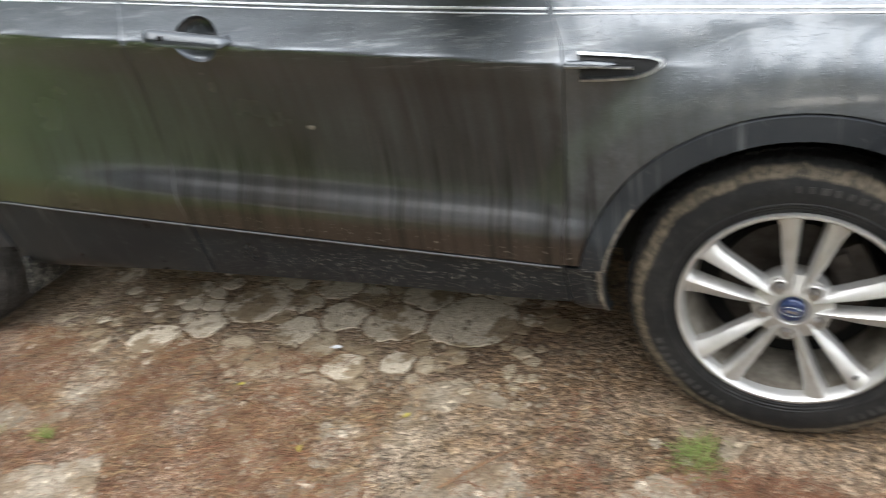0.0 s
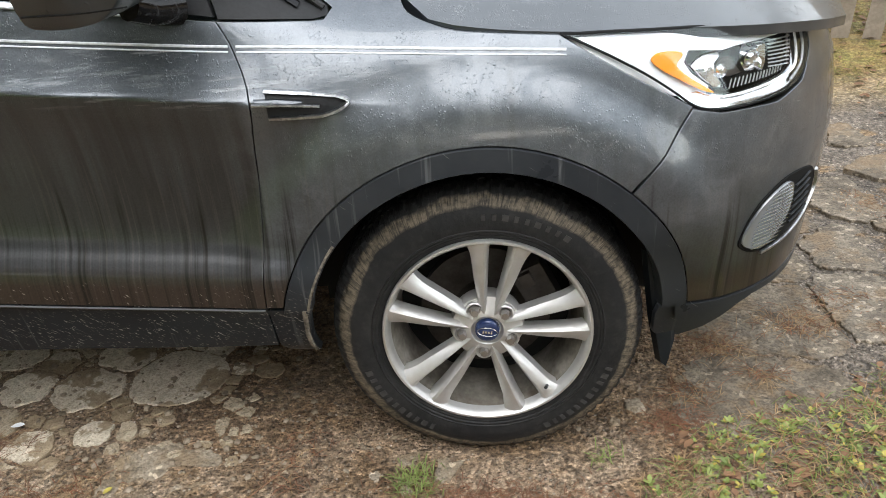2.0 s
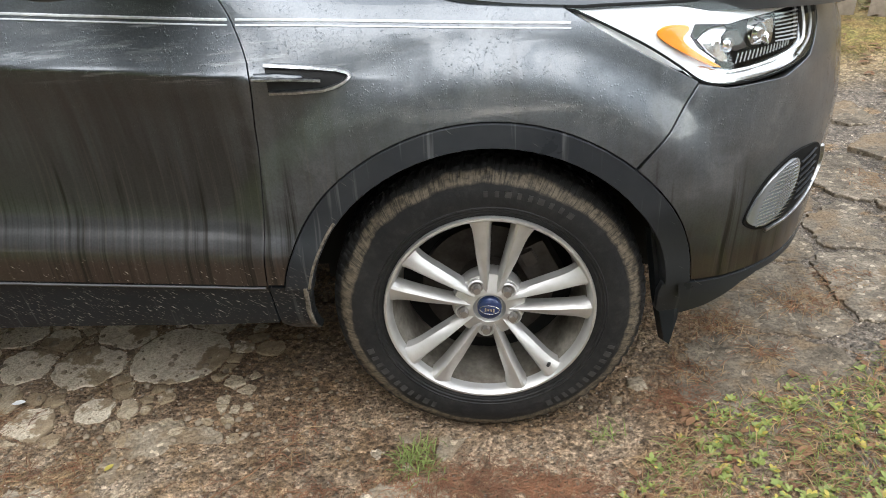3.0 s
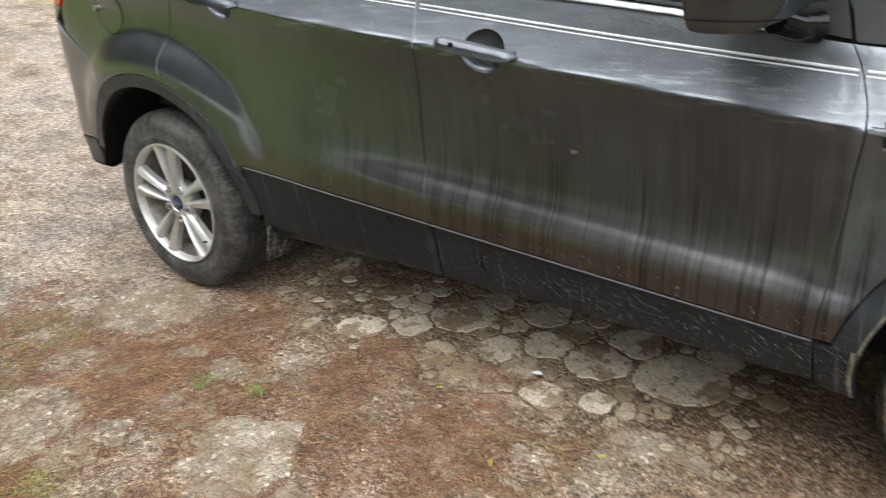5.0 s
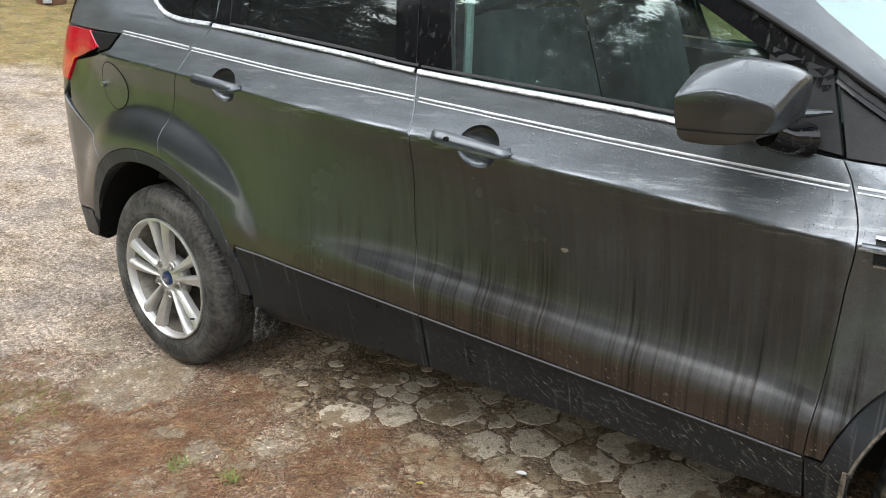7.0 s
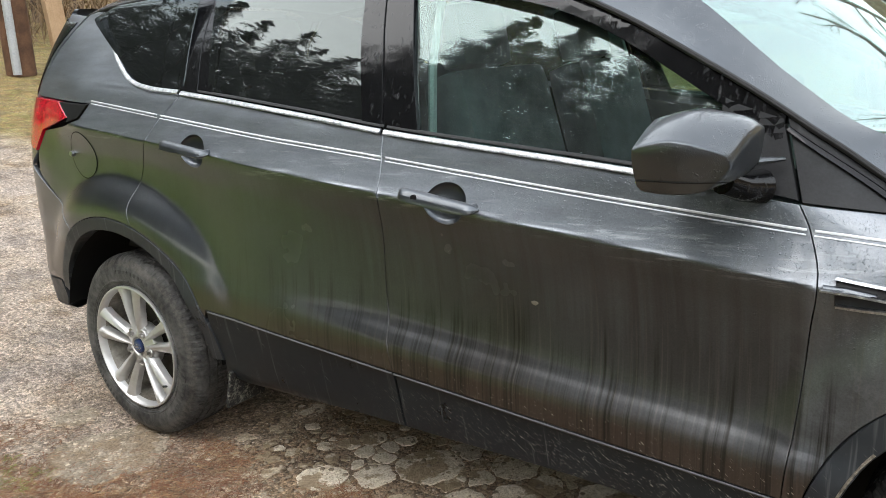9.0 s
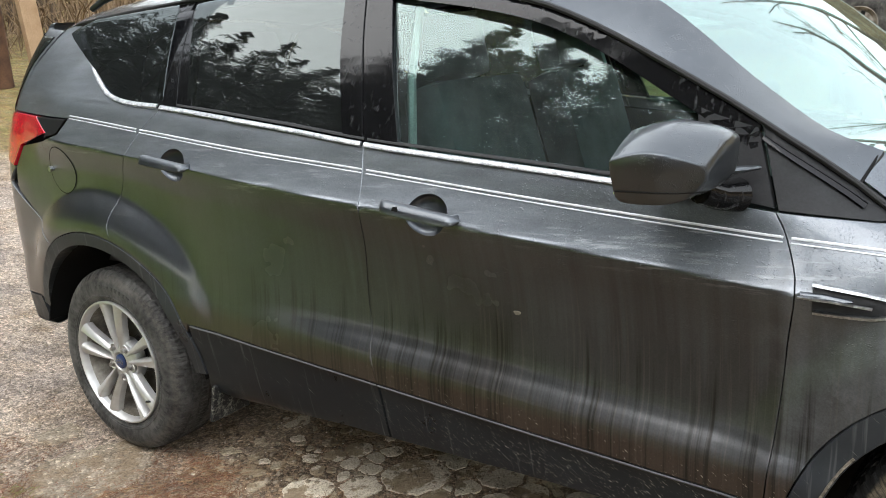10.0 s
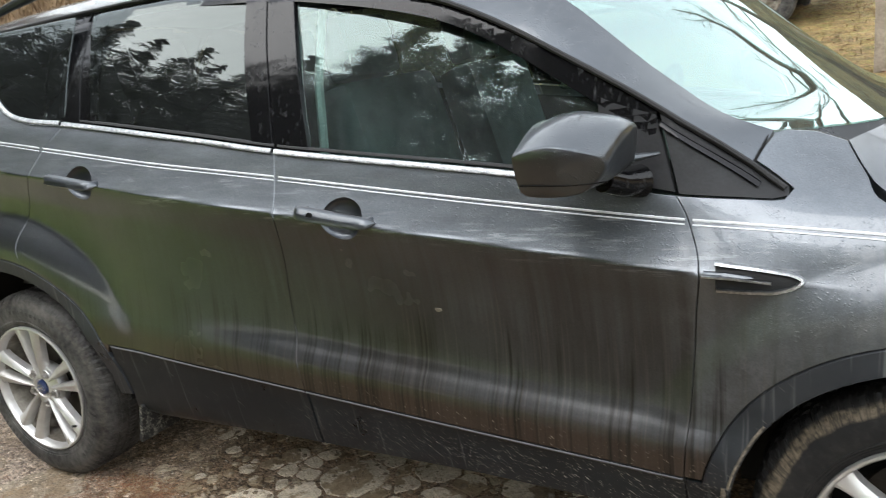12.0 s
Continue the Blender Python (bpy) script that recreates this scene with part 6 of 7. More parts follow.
def make_slab(name, light, dark, wetline):
    m, n, l, b = material(name, light, 0.9, 0, 0, 0.3)
    v = coords(n, l)
    g1, g2 = noise_tex(n, l, v, 30, 5, 0.7), noise_tex(n, l, v, 140, 3, 0.7)
    c = mix(n, l, ramp(n, l, g1, [(0.3, 0.0), (0.7, 1.0)]), dark, light)
    c = mix(n, l, 0.5, c, ramp(n, l, g2, [(0.34, 0.20), (0.56, 1.1)]), "MULTIPLY")
    oi = n.new("ShaderNodeObjectInfo")
    c = mix(n, l, 0.35, c, ramp(n, l, oi.outputs["Random"], [(0.0, 0.70), (1.0, 1.0)]), "MULTIPLY")
    geo = n.new("ShaderNodeNewGeometry")
    soil = noise_tex(n, l, geo.outputs["Position"], 4.2, 6, 0.62)
    c = mix(n, l, ramp(n, l, soil, [(wetline, 0.0), (wetline + 0.02, 0.92)]), c, mix(n, l, ramp(n, l, g1, [(0.3, 0.0), (0.7, 1.0)]), (0.17, 0.122, 0.074), (0.36, 0.275, 0.175)))
    l.new(c, b.inputs["Base Color"])
    bump(n, l, b, calc(n, l, "ADD", g1, calc(n, l, "MULTIPLY", g2, 0.8)), 0.9, 0.009)
    return m


SLAB = make_slab("pale_broken_concrete", (0.80, 0.70, 0.555), (0.50, 0.42, 0.31), 0.535)
EARTHSLAB = make_slab("soil_stained_concrete", (0.55, 0.46, 0.34), (0.35, 0.275, 0.18), 0.50)


def make_plate(name, dark, light, soil):
    """Worn surface with embedded pebbles; soil: how far dirt has spread over it."""
    m, n, l, b = material(name, light, 0.85, 0, 0, 0.3)
    geo = n.new("ShaderNodeNewGeometry")
    v = geo.outputs["Position"]
    vo = n.new("ShaderNodeTexVoronoi")
    vo.inputs["Scale"].default_value = 75
    l.new(v, vo.inputs["Vector"])
    tone = axis(n, l, vo.outputs["Color"], 0)
    g1, g2 = noise_tex(n, l, v, 9, 6, 0.7), noise_tex(n, l, v, 130, 3, 0.7)
    c = mix(n, l, ramp(n, l, g1, [(0.35, 0.0), (0.65, 1.0)]), dark, light)
    c = mix(n, l, 0.7, c, ramp(n, l, tone, [(0.0, 0.55), (0.6, 0.95), (0.93, 1.15), (0.96, 2.2)]), "MULTIPLY")
    c = mix(n, l, 0.7, c, ramp(n, l, g2, [(0.34, 0.40), (0.55, 1.15)]), "MULTIPLY")
    oi = n.new("ShaderNodeObjectInfo")
    c = mix(n, l, 0.6, c, ramp(n, l, oi.outputs["Random"], [(0.0, (0.66, 0.62, 0.56)), (1.0, (1.0, 1.0, 1.0))]), "MULTIPLY")
    spread = ramp(n, l, noise_tex(n, l, v, 5.0, 6, 0.65), [(soil, 0.0), (soil + 0.10, 0.8)])
    c = mix(n, l, spread, c, mix(n, l, ramp(n, l, g2, [(0.3, 0.0), (0.7, 1.0)]), (0.10, 0.066, 0.038), (0.27, 0.195, 0.12)))
    l.new(c, b.inputs["Base Color"])
    bump(n, l, b, calc(n, l, "SUBTRACT", g2, calc(n, l, "MULTIPLY", vo.outputs["Distance"], 0.8)), 0.6, 0.008)
    return m


CONCRETE = make_plate("worn_pebbly_concrete", (0.20, 0.160, 0.112), (0.43, 0.365, 0.28), 0.46)
TARPLATE = make_plate("old_cracked_asphalt", (0.115, 0.096, 0.072), (0.265, 0.222, 0.170), 0.50)


def piece_mesh(name, poly, top, tilt, at=(0.0, 0.0), rough=1.6):
    """A flat stone with a rough outline and worn edges; poly round (0, 0)."""
    ring = []
    for q in resample(poly, 0.011):
        d = math.hypot(*q) + 1e-6
        w = 1 + rough * (0.006 * noise.noise((q[0] * 25, q[1] * 25, top * 900)) + 0.005 * noise.noise((q[0] * 90, q[1] * 90, top * 900)) + 0.003 * noise.noise((q[0] * 220, q[1] * 220, 4))) / max(d, 0.02)
        ring.append((q[0] * w, q[1] * w))
    n = len(ring)
    verts, faces = [], []
    for s, z in ((1.0, -0.03), (1.0, top - 0.004), (0.993, top - 0.001), (0.98, top)):
        for x, y in ring:
            verts.append((x * s, y * s, z + tilt[0] * x + tilt[1] * y + 0.002 * noise.noise((x * 40, y * 40, 9))))
    for k in range(3):
        for i in range(n):
            j = (i + 1) % n
            faces.append((k * n + i, k * n + j, (k + 1) * n + j, (k + 1) * n + i))
    for s in (0.8, 0.6, 0.4, 0.2):
        st = len(verts)
        for x, y in ring:
            verts.append((x * s, y * s, top + tilt[0] * x * s + tilt[1] * y * s + 0.002 * noise.noise((x * s * 18, y * s * 18, 2 + top * 50))))
        prev = 3 * n if s == 0.8 else st - n
        for i in range(n):
            j = (i + 1) % n
            faces.append((prev + i, prev + j, st + j, st + i))
    faces.append(tuple(len(verts) - n + i for i in range(n)))
    base = ground_relief(*at)
    verts = [(x, y, z + ground_relief(at[0] + x, at[1] + y) - base) for x, y, z in verts]
    me = bpy.data.meshes.new(name)
    me.from_pydata(verts, [], faces)
    me.shade_flat()
    return me


PLATES = []


def build_slab():
    rnd = random.Random(5)
    slab = tagged(new("pavement"), "pale concrete slab broken into loose pieces, dirt in the cracks", "pavement", kind="structure")
    seeds = [((x, y), r) for x, y, r in STONES + EARTHY]
    fixed = len(seeds)
    for _ in range(5000):
        q = (rnd.uniform(-2.35, -0.62), rnd.uniform(0.0, 0.95))
        r = rnd.choice((0.016, 0.022, 0.030)) if q[1] < 0.55 else rnd.choice((0.04, 0.06, 0.085))
        if all(math.hypot(q[0] - a[0], q[1] - a[1]) > (r + s) * 0.92 for a, s in seeds):
            seeds.append((q, r))
    for k, (p, r) in enumerate(seeds):
        if k >= fixed and rnd.random() < 0.50:
            continue
        turn, m = rnd.uniform(0, 6.28), rnd.randint(6, 8)
        poly = []
        for k2 in range(m):
            a = turn + 6.283 * (k2 + rnd.uniform(-0.25, 0.25)) / m
            d = r * rnd.uniform(1.40, 1.95)
            poly.append((p[0] + d * 1.06 * math.cos(a), p[1] + d * 0.94 * math.sin(a)))
        for q, s in seeds:
            if q != p and math.hypot(q[0] - p[0], q[1] - p[1]) < 0.5:
                poly = clip_cell(poly, p, q, r, s)
        poly = shrink(poly, 0.004 + 0.007 * rnd.random() ** 2)
        if len(poly) < 3 or abs(area(poly)) < 0.0004:
            continue
        girth = sum(math.hypot(b[0] - a[0], b[1] - a[1]) for a, b in zip(poly, poly[1:] + poly[:1]))
        if 12.57 * abs(area(poly)) < 0.55 * girth * girth:
            continue
        poly = [(a - p[0], b - p[1]) for a, b in poly]
        # round the corners
        poly = [pt for a, b in zip(poly, poly[1:] + poly[:1]) for pt in ((a[0] * 0.86 + b[0] * 0.14, a[1] * 0.86 + b[1] * 0.14), (a[0] * 0.14 + b[0] * 0.86, a[1] * 0.14 + b[1] * 0.86))]
        earthy = len(STONES) <= k < fixed
        me = piece_mesh("slab_piece", poly, rnd.uniform(-0.003, 0.000) if earthy else rnd.uniform(-0.001, 0.002), (rnd.uniform(-0.018, 0.018), rnd.uniform(-0.018, 0.018)), p, 1.0 if earthy else 1.2)
        me.materials.append(EARTHSLAB if earthy or (k >= fixed and rnd.random() < 0.85) else SLAB)
        ob = new("slab_piece", me)
        ob.parent = slab
        ob.location = (p[0], p[1], ground_relief(*p))
    # old asphalt at the nose, cracked into large flat plates
    seeds = []
    for _ in range(1500):
        q = (rnd.uniform(0.62, 2.6), rnd.uniform(0.10, 2.3))
        r = rnd.uniform(0.14, 0.26)
        if all(math.hypot(q[0] - a[0], q[1] - a[1]) > (r + s) * 0.85 for a, s in seeds):
            seeds.append((q, r))
    for p, r in seeds:
        poly = [(p[0] + r * 1.5 * math.cos(k * 0.5236), p[1] + r * 1.4 * math.sin(k * 0.5236)) for k in range(12)]
        for q, s in seeds:
            if q != p:
                poly = clip_cell(poly, p, q, r, s)
        poly = shrink(poly, rnd.uniform(0.006, 0.022))
        if len(poly) < 3 or abs(area(poly)) < 0.01 or rnd.random() < 0.2 or p[1] < 0.36 * (p[0] - 0.35):
            continue
        PLATES.append(poly)
        me = piece_mesh("slab_piece", [(a - p[0], b - p[1]) for a, b in poly], rnd.uniform(0.002, 0.006), (rnd.uniform(-0.008, 0.008), rnd.uniform(-0.008, 0.008)), p, 3.0)
        me.materials.append(TARPLATE)
        ob = new("slab_piece", me)
        ob.parent = slab
        ob.location = (p[0], p[1], ground_z(*p))
    # flush worn plates out in the drive, needles in the joints between them
    seeds = [((x, y), r) for x, y, r in GREYPLATES]
    keep = {q for q, r in seeds}
    taken = [((x, y), r) for x, y, r in EARTHY + STONES]
    for _ in range(4000):
        q = (rnd.uniform(-3.3, 0.25), rnd.uniform(-1.35, 0.0))
        r = rnd.choice((0.05, 0.08, 0.12, 0.17, 0.22))
        if all(math.hypot(q[0] - a[0], q[1] - a[1]) > (r + s) * 0.84 for a, s in seeds) and all(math.hypot(q[0] - a[0], q[1] - a[1]) > (r + s) * 0.95 for a, s in taken):
            seeds.append((q, r))
    for p, r in seeds:
        if p not in keep and (rnd.random() < (0.28 if r > 0.1 else 0.5) or (p[0] > -0.2 and r > 0.1)):
            continue
        poly = [(p[0] + r * 1.45 * math.cos(k * 0.5236), p[1] + r * 1.25 * math.sin(k * 0.5236)) for k in range(12)]
        for q, s in seeds:
            if q != p and math.hypot(q[0] - p[0], q[1] - p[1]) < 0.8 and (q, s) not in taken:
                poly = clip_cell(poly, p, q, r, s)
        poly = shrink(poly, rnd.uniform(0.008, 0.026))
        if len(poly) < 3 or abs(area(poly)) < 0.0012:
            continue
        PLATES.append(poly)
        me = piece_mesh("slab_piece", [(a - p[0], b - p[1]) for a, b in poly], rnd.uniform(-0.001, 0.0022), (rnd.uniform(-0.012, 0.012), rnd.uniform(-0.012, 0.012)), p, 3.0)
        me.materials.append(CONCRETE)
        ob = new("slab_piece", me)
        ob.parent = slab
        ob.location = (p[0], p[1], ground_relief(*p))


def on_plate(x, y):
    for poly in PLATES:
        if all((b[0] - a[0]) * (y - a[1]) - (b[1] - a[1]) * (x - a[0]) > 0 for a, b in zip(poly, poly[1:] + poly[:1])):
            return True
    return False


build_slab()


# ---- loose stuff on the ground ----
PEBBLE = mottled("pebble_stone", (0.36, 0.29, 0.21), (0.16, 0.12, 0.08), 30, 0.75, 150, 0.2, 0.001)
NEEDLE = mottled("red_brown_needles", (0.27, 0.125, 0.065), (0.14, 0.065, 0.036), 14, 0.85, 200, 0.0, 0.001)
STRAW = mottled("dry_grass", (0.42, 0.29, 0.15), (0.24, 0.14, 0.07), 14, 0.85, 120, 0.0, 0.001)
GRASS = mottled("fresh_grass", (0.19, 0.24, 0.055), (0.12, 0.155, 0.035), 12, 0.6, 80, 0.0, 0.001)
WEED = mottled("weed_leaves", (0.27, 0.31, 0.08), (0.13, 0.165, 0.04), 9, 0.55, 70, 0.1, 0.001)
YELLOW = mottled("yellow_leaves", (0.46, 0.38, 0.08), (0.32, 0.25, 0.05), 12, 0.6, 70, 0.1, 0.001)
BROWNLEAF = mottled("brown_leaves", (0.27, 0.14, 0.068), (0.15, 0.08, 0.042), 10, 0.7, 60, 0.2, 0.001)
MOSS = mottled("moss", (0.13, 0.14, 0.03), (0.08, 0.09, 0.02), 20, 0.9, 140, 0.5, 0.003)


def drift(x, y, seed, scale=1.25):
    return noise.fractal((x * scale, y * scale, seed), 1.0, 2.0, 4)


def scatter(name, label, category, mat, maker, places):
    verts, faces = [], []
    for p in places:
        maker(verts, faces, *p)
    ob = link(name, verts, faces, mat, angle=60)
    return tagged(ob, label, category, kind="stuff")


def add_pebble(verts, faces, x, y, r, rnd):
    z = ground_z(x, y)
    k = len(verts)
    a0 = rnd.random() * 6.28
    fl = rnd.uniform(0.4, 0.75)
    for ring, (s, h) in enumerate(((1.0, -0.3), (0.92, 0.45), (0.5, 0.9))):
        for i in range(5):
            a = a0 + 2 * math.pi * i / 5 + 0.3 * ring
            w = r * s * rnd.uniform(0.8, 1.15)
            verts.append((x + w * math.cos(a), y + w * math.sin(a), z + r * fl * h))
    for q in range(2):
        for i in range(5):
            j = (i + 1) % 5
            faces.append((k + q * 5 + i, k + q * 5 + j, k + q * 5 + 5 + j, k + q * 5 + 5 + i))
    faces.append(tuple(k + 10 + i for i in range(5)))


def add_strip(verts, faces, x, y, length, width, ang, rise, bend, z0=0.0):
    """A thin blade that lies or stands: three cross-sections with a fold."""
    z = ground_z(x, y) + z0
    k = len(verts)
    dx, dy = math.cos(ang), math.sin(ang)
    for t, w in ((0, 0.7), (0.5, 1.0), (1.0, 0.15)):
        px, py = x + dx * length * t * (1 - rise * 0.6), y + dy * length * t * (1 - rise * 0.6)
        pz = z + 0.002 + length * rise * (t - bend * t * t) + (0.004 if t == 0.5 else 0)
        verts += [(px - dy * width * w / 2, py + dx * width * w / 2, pz), (px, py, pz + width * 0.35), (px + dy * width * w / 2, py - dx * width * w / 2, pz)]
    for s in (0, 3):
        faces += [(k + s, k + s + 1, k + s + 4, k + s + 3), (k + s + 1, k + s + 2, k + s + 5, k + s + 4)]


def add_leaf(verts, faces, x, y, r, ang, tip, curl, z0=0.0):
    """A leaf blade with a raised midrib fold and curled edges."""
    z = ground_z(x, y) + z0
    k = len(verts)
    dx, dy = math.cos(ang), math.sin(ang)
    for t, w in ((0.0, 0.08), (0.3, 0.85), (0.62, 1.0), (0.85, 0.6), (1.0, 0.05)):
        l = (t - 0.1) * r * 2
        for s in (-1, 0, 1):
            h = 0.004 + tip * t * r * 2 + (curl * r * w * 0.5 if s else 0.0)
            verts.append((x + dx * l - dy * s * w * r * 0.55, y + dy * l + dx * s * w * r * 0.55, z + h))
    for i in range(4):
        for s in (0, 1):
            faces.append((k + i * 3 + s, k + i * 3 + s + 1, k + i * 3 + s + 4, k + i * 3 + s + 3))


def build_litter():
    rnd = random.Random(11)
    pl = []
    while len(pl) < 5200:
        x, y = rnd.uniform(-4.6, 2.0), rnd.uniform(-1.5, 1.3)
        r = rnd.choice((0.0025, 0.003, 0.004, 0.004, 0.005, 0.007))
        if rnd.random() < 0.012:
            r = rnd.uniform(0.010, 0.018)
        pl.append((x, y, r, rnd))
    rb = []
    while len(rb) < 600:
        x, y = rnd.uniform(-2.3, -0.45), rnd.uniform(-0.05, 0.75)
        rb.append((x, y, rnd.choice((0.003, 0.004, 0.005, 0.006, 0.008, 0.011)), rnd))
    scatter("rubble", "crumbled bits of concrete between the slab pieces", "rubble", PEBBLE, add_pebble, rb)
    scatter("gravel", "small tan and grey pebbles scattered over the drive", "gravel", PEBBLE, add_pebble, pl)
    for mat, name, count, cut, ln, wd in ((NEEDLE, "needle_litter", 24000, -0.05, (0.02, 0.06), 0.0018), (STRAW, "dry_grass_litter", 9000, 0.06, (0.02, 0.07), 0.0016)):
        pl = []
        while len(pl) < count:
            x, y = rnd.uniform(-3.6, 0.5), rnd.uniform(-1.5, 0.12)
            if drift(x, y, 3.3, 2.4) < cut - 0.10 + rnd.uniform(-0.75, 0.45) + 0.70 * max(0.0, x + 1.6) + 0.8 * max(0.0, -2.45 - x) + (1.2 * max(0.0, y + 0.32) if x < -1.8 else 0.0) or (on_plate(x, y) and rnd.random() < 0.88):
                continue
            pl.append((x, y, rnd.uniform(*ln), wd * rnd.uniform(0.8, 1.4), rnd.uniform(0, 6.28), rnd.uniform(0, 0.12), 0.8))
        scatter(name, "fallen red-brown conifer needles in drifts" if mat is NEEDLE else "dry straw-coloured grass lying on the drive", "litter", mat, add_strip, pl)
    pl = []
    for cx, cy, n, sx, sy in ((-0.05, -0.15, 700, 0.10, 0.035), (0.14, -0.19, 500, 0.08, 0.03), (-0.42, -0.20, 260, 0.08, 0.04), (0.46, 0.10, 300, 0.05, 0.03), (0.10, -0.35, 500, 0.16, 0.06)):
        for _ in range(n):
            pl.append((rnd.gauss(cx, sx), rnd.gauss(cy, sy), rnd.uniform(0.015, 0.045), 0.0018, rnd.uniform(0, 6.28), rnd.uniform(0.0, 0.15), 0.8))
    scatter("needle_drift", "red-brown needles gathered by the front tyre", "litter", NEEDLE, add_strip, pl)
    # straw tangles by the nose
    pl = []
    for cx, cy, n, s in ((0.62, 0.42, 90, 0.05), (0.88, 0.52, 90, 0.06), (1.05, 0.62, 60, 0.05), (0.50, 0.22, 60, 0.04), (0.72, 0.28, 40, 0.03), (1.15, 0.45, 40, 0.05), (1.35, 1.25, 60, 0.09), (-1.62, -0.32, 90, 0.05), (-2.35, -0.50, 120, 0.16), (-2.55, -1.0, 120, 0.10)):
        for _ in range(n * 2):
            pl.append((rnd.gauss(cx, s), rnd.gauss(cy, s * 0.7), rnd.uniform(0.025, 0.085), 0.0019, rnd.uniform(0, 6.28), rnd.uniform(0.0, 0.5), 0.7))
    scatter("dead_grass", "tangled dead grass growing from cracks", "grass", STRAW, add_strip, pl[::2])
    scatter("brown_needle_clumps", "clumps of brown needles and stalks in cracks", "litter", NEEDLE, add_strip, pl[1::2])
    # green tufts, each a thing
    for cx, cy, n, s in ((-0.185, -0.08, 120, 0.028), (0.255, -0.03, 26, 0.018), (-1.885, -0.36, 30, 0.012), (-2.069, -0.41, 34, 0.015), (-2.30, -1.02, 80, 0.035), (-1.05, -0.55, 24, 0.03), (-0.75, -0.62, 24, 0.03), (-0.25, -0.50, 40, 0.03), (0.08, -0.42, 30, 0.03)):
        v, f = [], []
        for _ in range(n):
            x, y = rnd.gauss(cx, s), rnd.gauss(cy, s)
            add_strip(v, f, x, y, rnd.uniform(0.02, 0.065), 0.0028, rnd.uniform(0, 6.28), rnd.uniform(0.5, 0.9), 0.4)
        tagged(link("grass_tuft", v, f, GRASS, angle=60), "small tuft of fresh green grass in the dirt", "grass", "grass tufts", "stuff")
    # weeds, grass and leaves at the front corner
    edge = lambda x: min(-0.17 + 1.15 * (x - 0.30), 0.03 + 0.42 * (x - 0.47)) - 0.02 * math.sin(x * 9)
    wv, gv, yv, bv = [], [], [], []
    for _ in range(4200):
        x, y = rnd.uniform(0.20, 1.75), rnd.uniform(-0.75, 0.55)
        if y > edge(x) + rnd.uniform(-0.05, 0.03) or drift(x, y, 8.1, 4.2) < rnd.uniform(-0.25, 0.20):
            continue
        n = rnd.randint(4, 9)
        a0 = rnd.random() * 6.28
        size = rnd.choice((0.003, 0.004, 0.005, 0.006, 0.008))
        for k in range(n):
            q = (x, y, size * rnd.uniform(0.6, 1.4), a0 + 6.28 * k / n + rnd.uniform(-0.3, 0.3), rnd.uniform(0.05, 0.70), rnd.uniform(0.0, 0.45), 0.003)
            (yv if rnd.random() < 0.20 else wv).append(q)
    for _ in range(22000):
        x, y = rnd.uniform(0.15, 1.75), rnd.uniform(-0.75, 0.55)
        if y > edge(x) + rnd.uniform(-0.08, 0.05) or drift(x, y, 8.1, 3.0) < rnd.uniform(-0.35, 0.05):
            continue
        gv.append((x, y, rnd.uniform(0.025, 0.075), 0.0025, rnd.uniform(0, 6.28), rnd.uniform(0.15, 0.8), 0.5))
    for _ in range(700):
        x, y = rnd.uniform(0.15, 1.9), rnd.uniform(-0.75, 0.6)
        if y < edge(x) + 0.05:
            bv.append((x, y, rnd.uniform(0.007, 0.018), rnd.uniform(0, 6.28), rnd.uniform(0.0, 0.15), rnd.uniform(0.1, 0.5), 0.004))
    scatter("weed_patch", "low green rosette weeds beside the drive", "weeds", WEED, add_leaf, wv)
    scatter("weed_patch_yellow", "yellowing weed leaves beside the drive", "weeds", YELLOW, add_leaf, yv)
    scatter("grass_patch", "short mixed grass among the weeds", "grass", GRASS, add_strip, gv[::3])
    scatter("dry_grass_patch", "short dry grass among the weeds", "grass", STRAW, add_strip, gv[1::3])
    scatter("needle_mat", "red-brown needles lying among the weeds", "litter", NEEDLE, add_strip, [(x, y, ln, w * 0.8, a, up * 0.3, b) for x, y, ln, w, a, up, b in gv[2::3]])
    scatter("leaf_litter", "fallen brown leaves among the weeds", "leaves", BROWNLEAF, add_leaf, bv)
    # mossy grass at the rear edge of the drive
    mv = []
    for _ in range(5200):
        x, y = rnd.uniform(-4.6, -2.3), rnd.uniform(-1.9, -0.35)
        if drift(x, y, 5.0, 1.6) + 0.35 * (-2.9 - x) + 0.5 * (-0.75 - y) < 0.14 + rnd.uniform(-0.2, 0.2):
            continue
        mv.append((x, y, rnd.uniform(0.02, 0.06), 0.003, rnd.uniform(0, 6.28), rnd.uniform(0.1, 0.6), 0.5))
    scatter("mossy_grass", "thin yellow-green grass at the edge of the drive", "grass", mottled("olive_grass", (0.22, 0.23, 0.06), (0.13, 0.14, 0.03), 8, 0.7, 70, 0.0, 0.001), add_strip, mv)
    # leaves beyond the nose
    lv = []
    for _ in range(3600):
        x, y = rnd.uniform(0.9, 5.5), rnd.uniform(1.2, 4.6)
        if drift(x, y, 2.2, 1.5) + 0.55 * (y - 2.4) < rnd.uniform(-0.2, 0.35):
            continue
        lv.append((x, y, rnd.uniform(0.012, 0.03), rnd.uniform(0, 6.28), rnd.uniform(0.0, 0.2), rnd.uniform(0.1, 0.5), 0.004))
    scatter("fallen_leaves", "fallen orange-brown leaves below the fence", "leaves", BROWNLEAF, add_leaf, lv)
    gv = []
    for _ in range(5200):
        x, y = rnd.uniform(0.9, 5.0), rnd.uniform(1.4, 4.4)
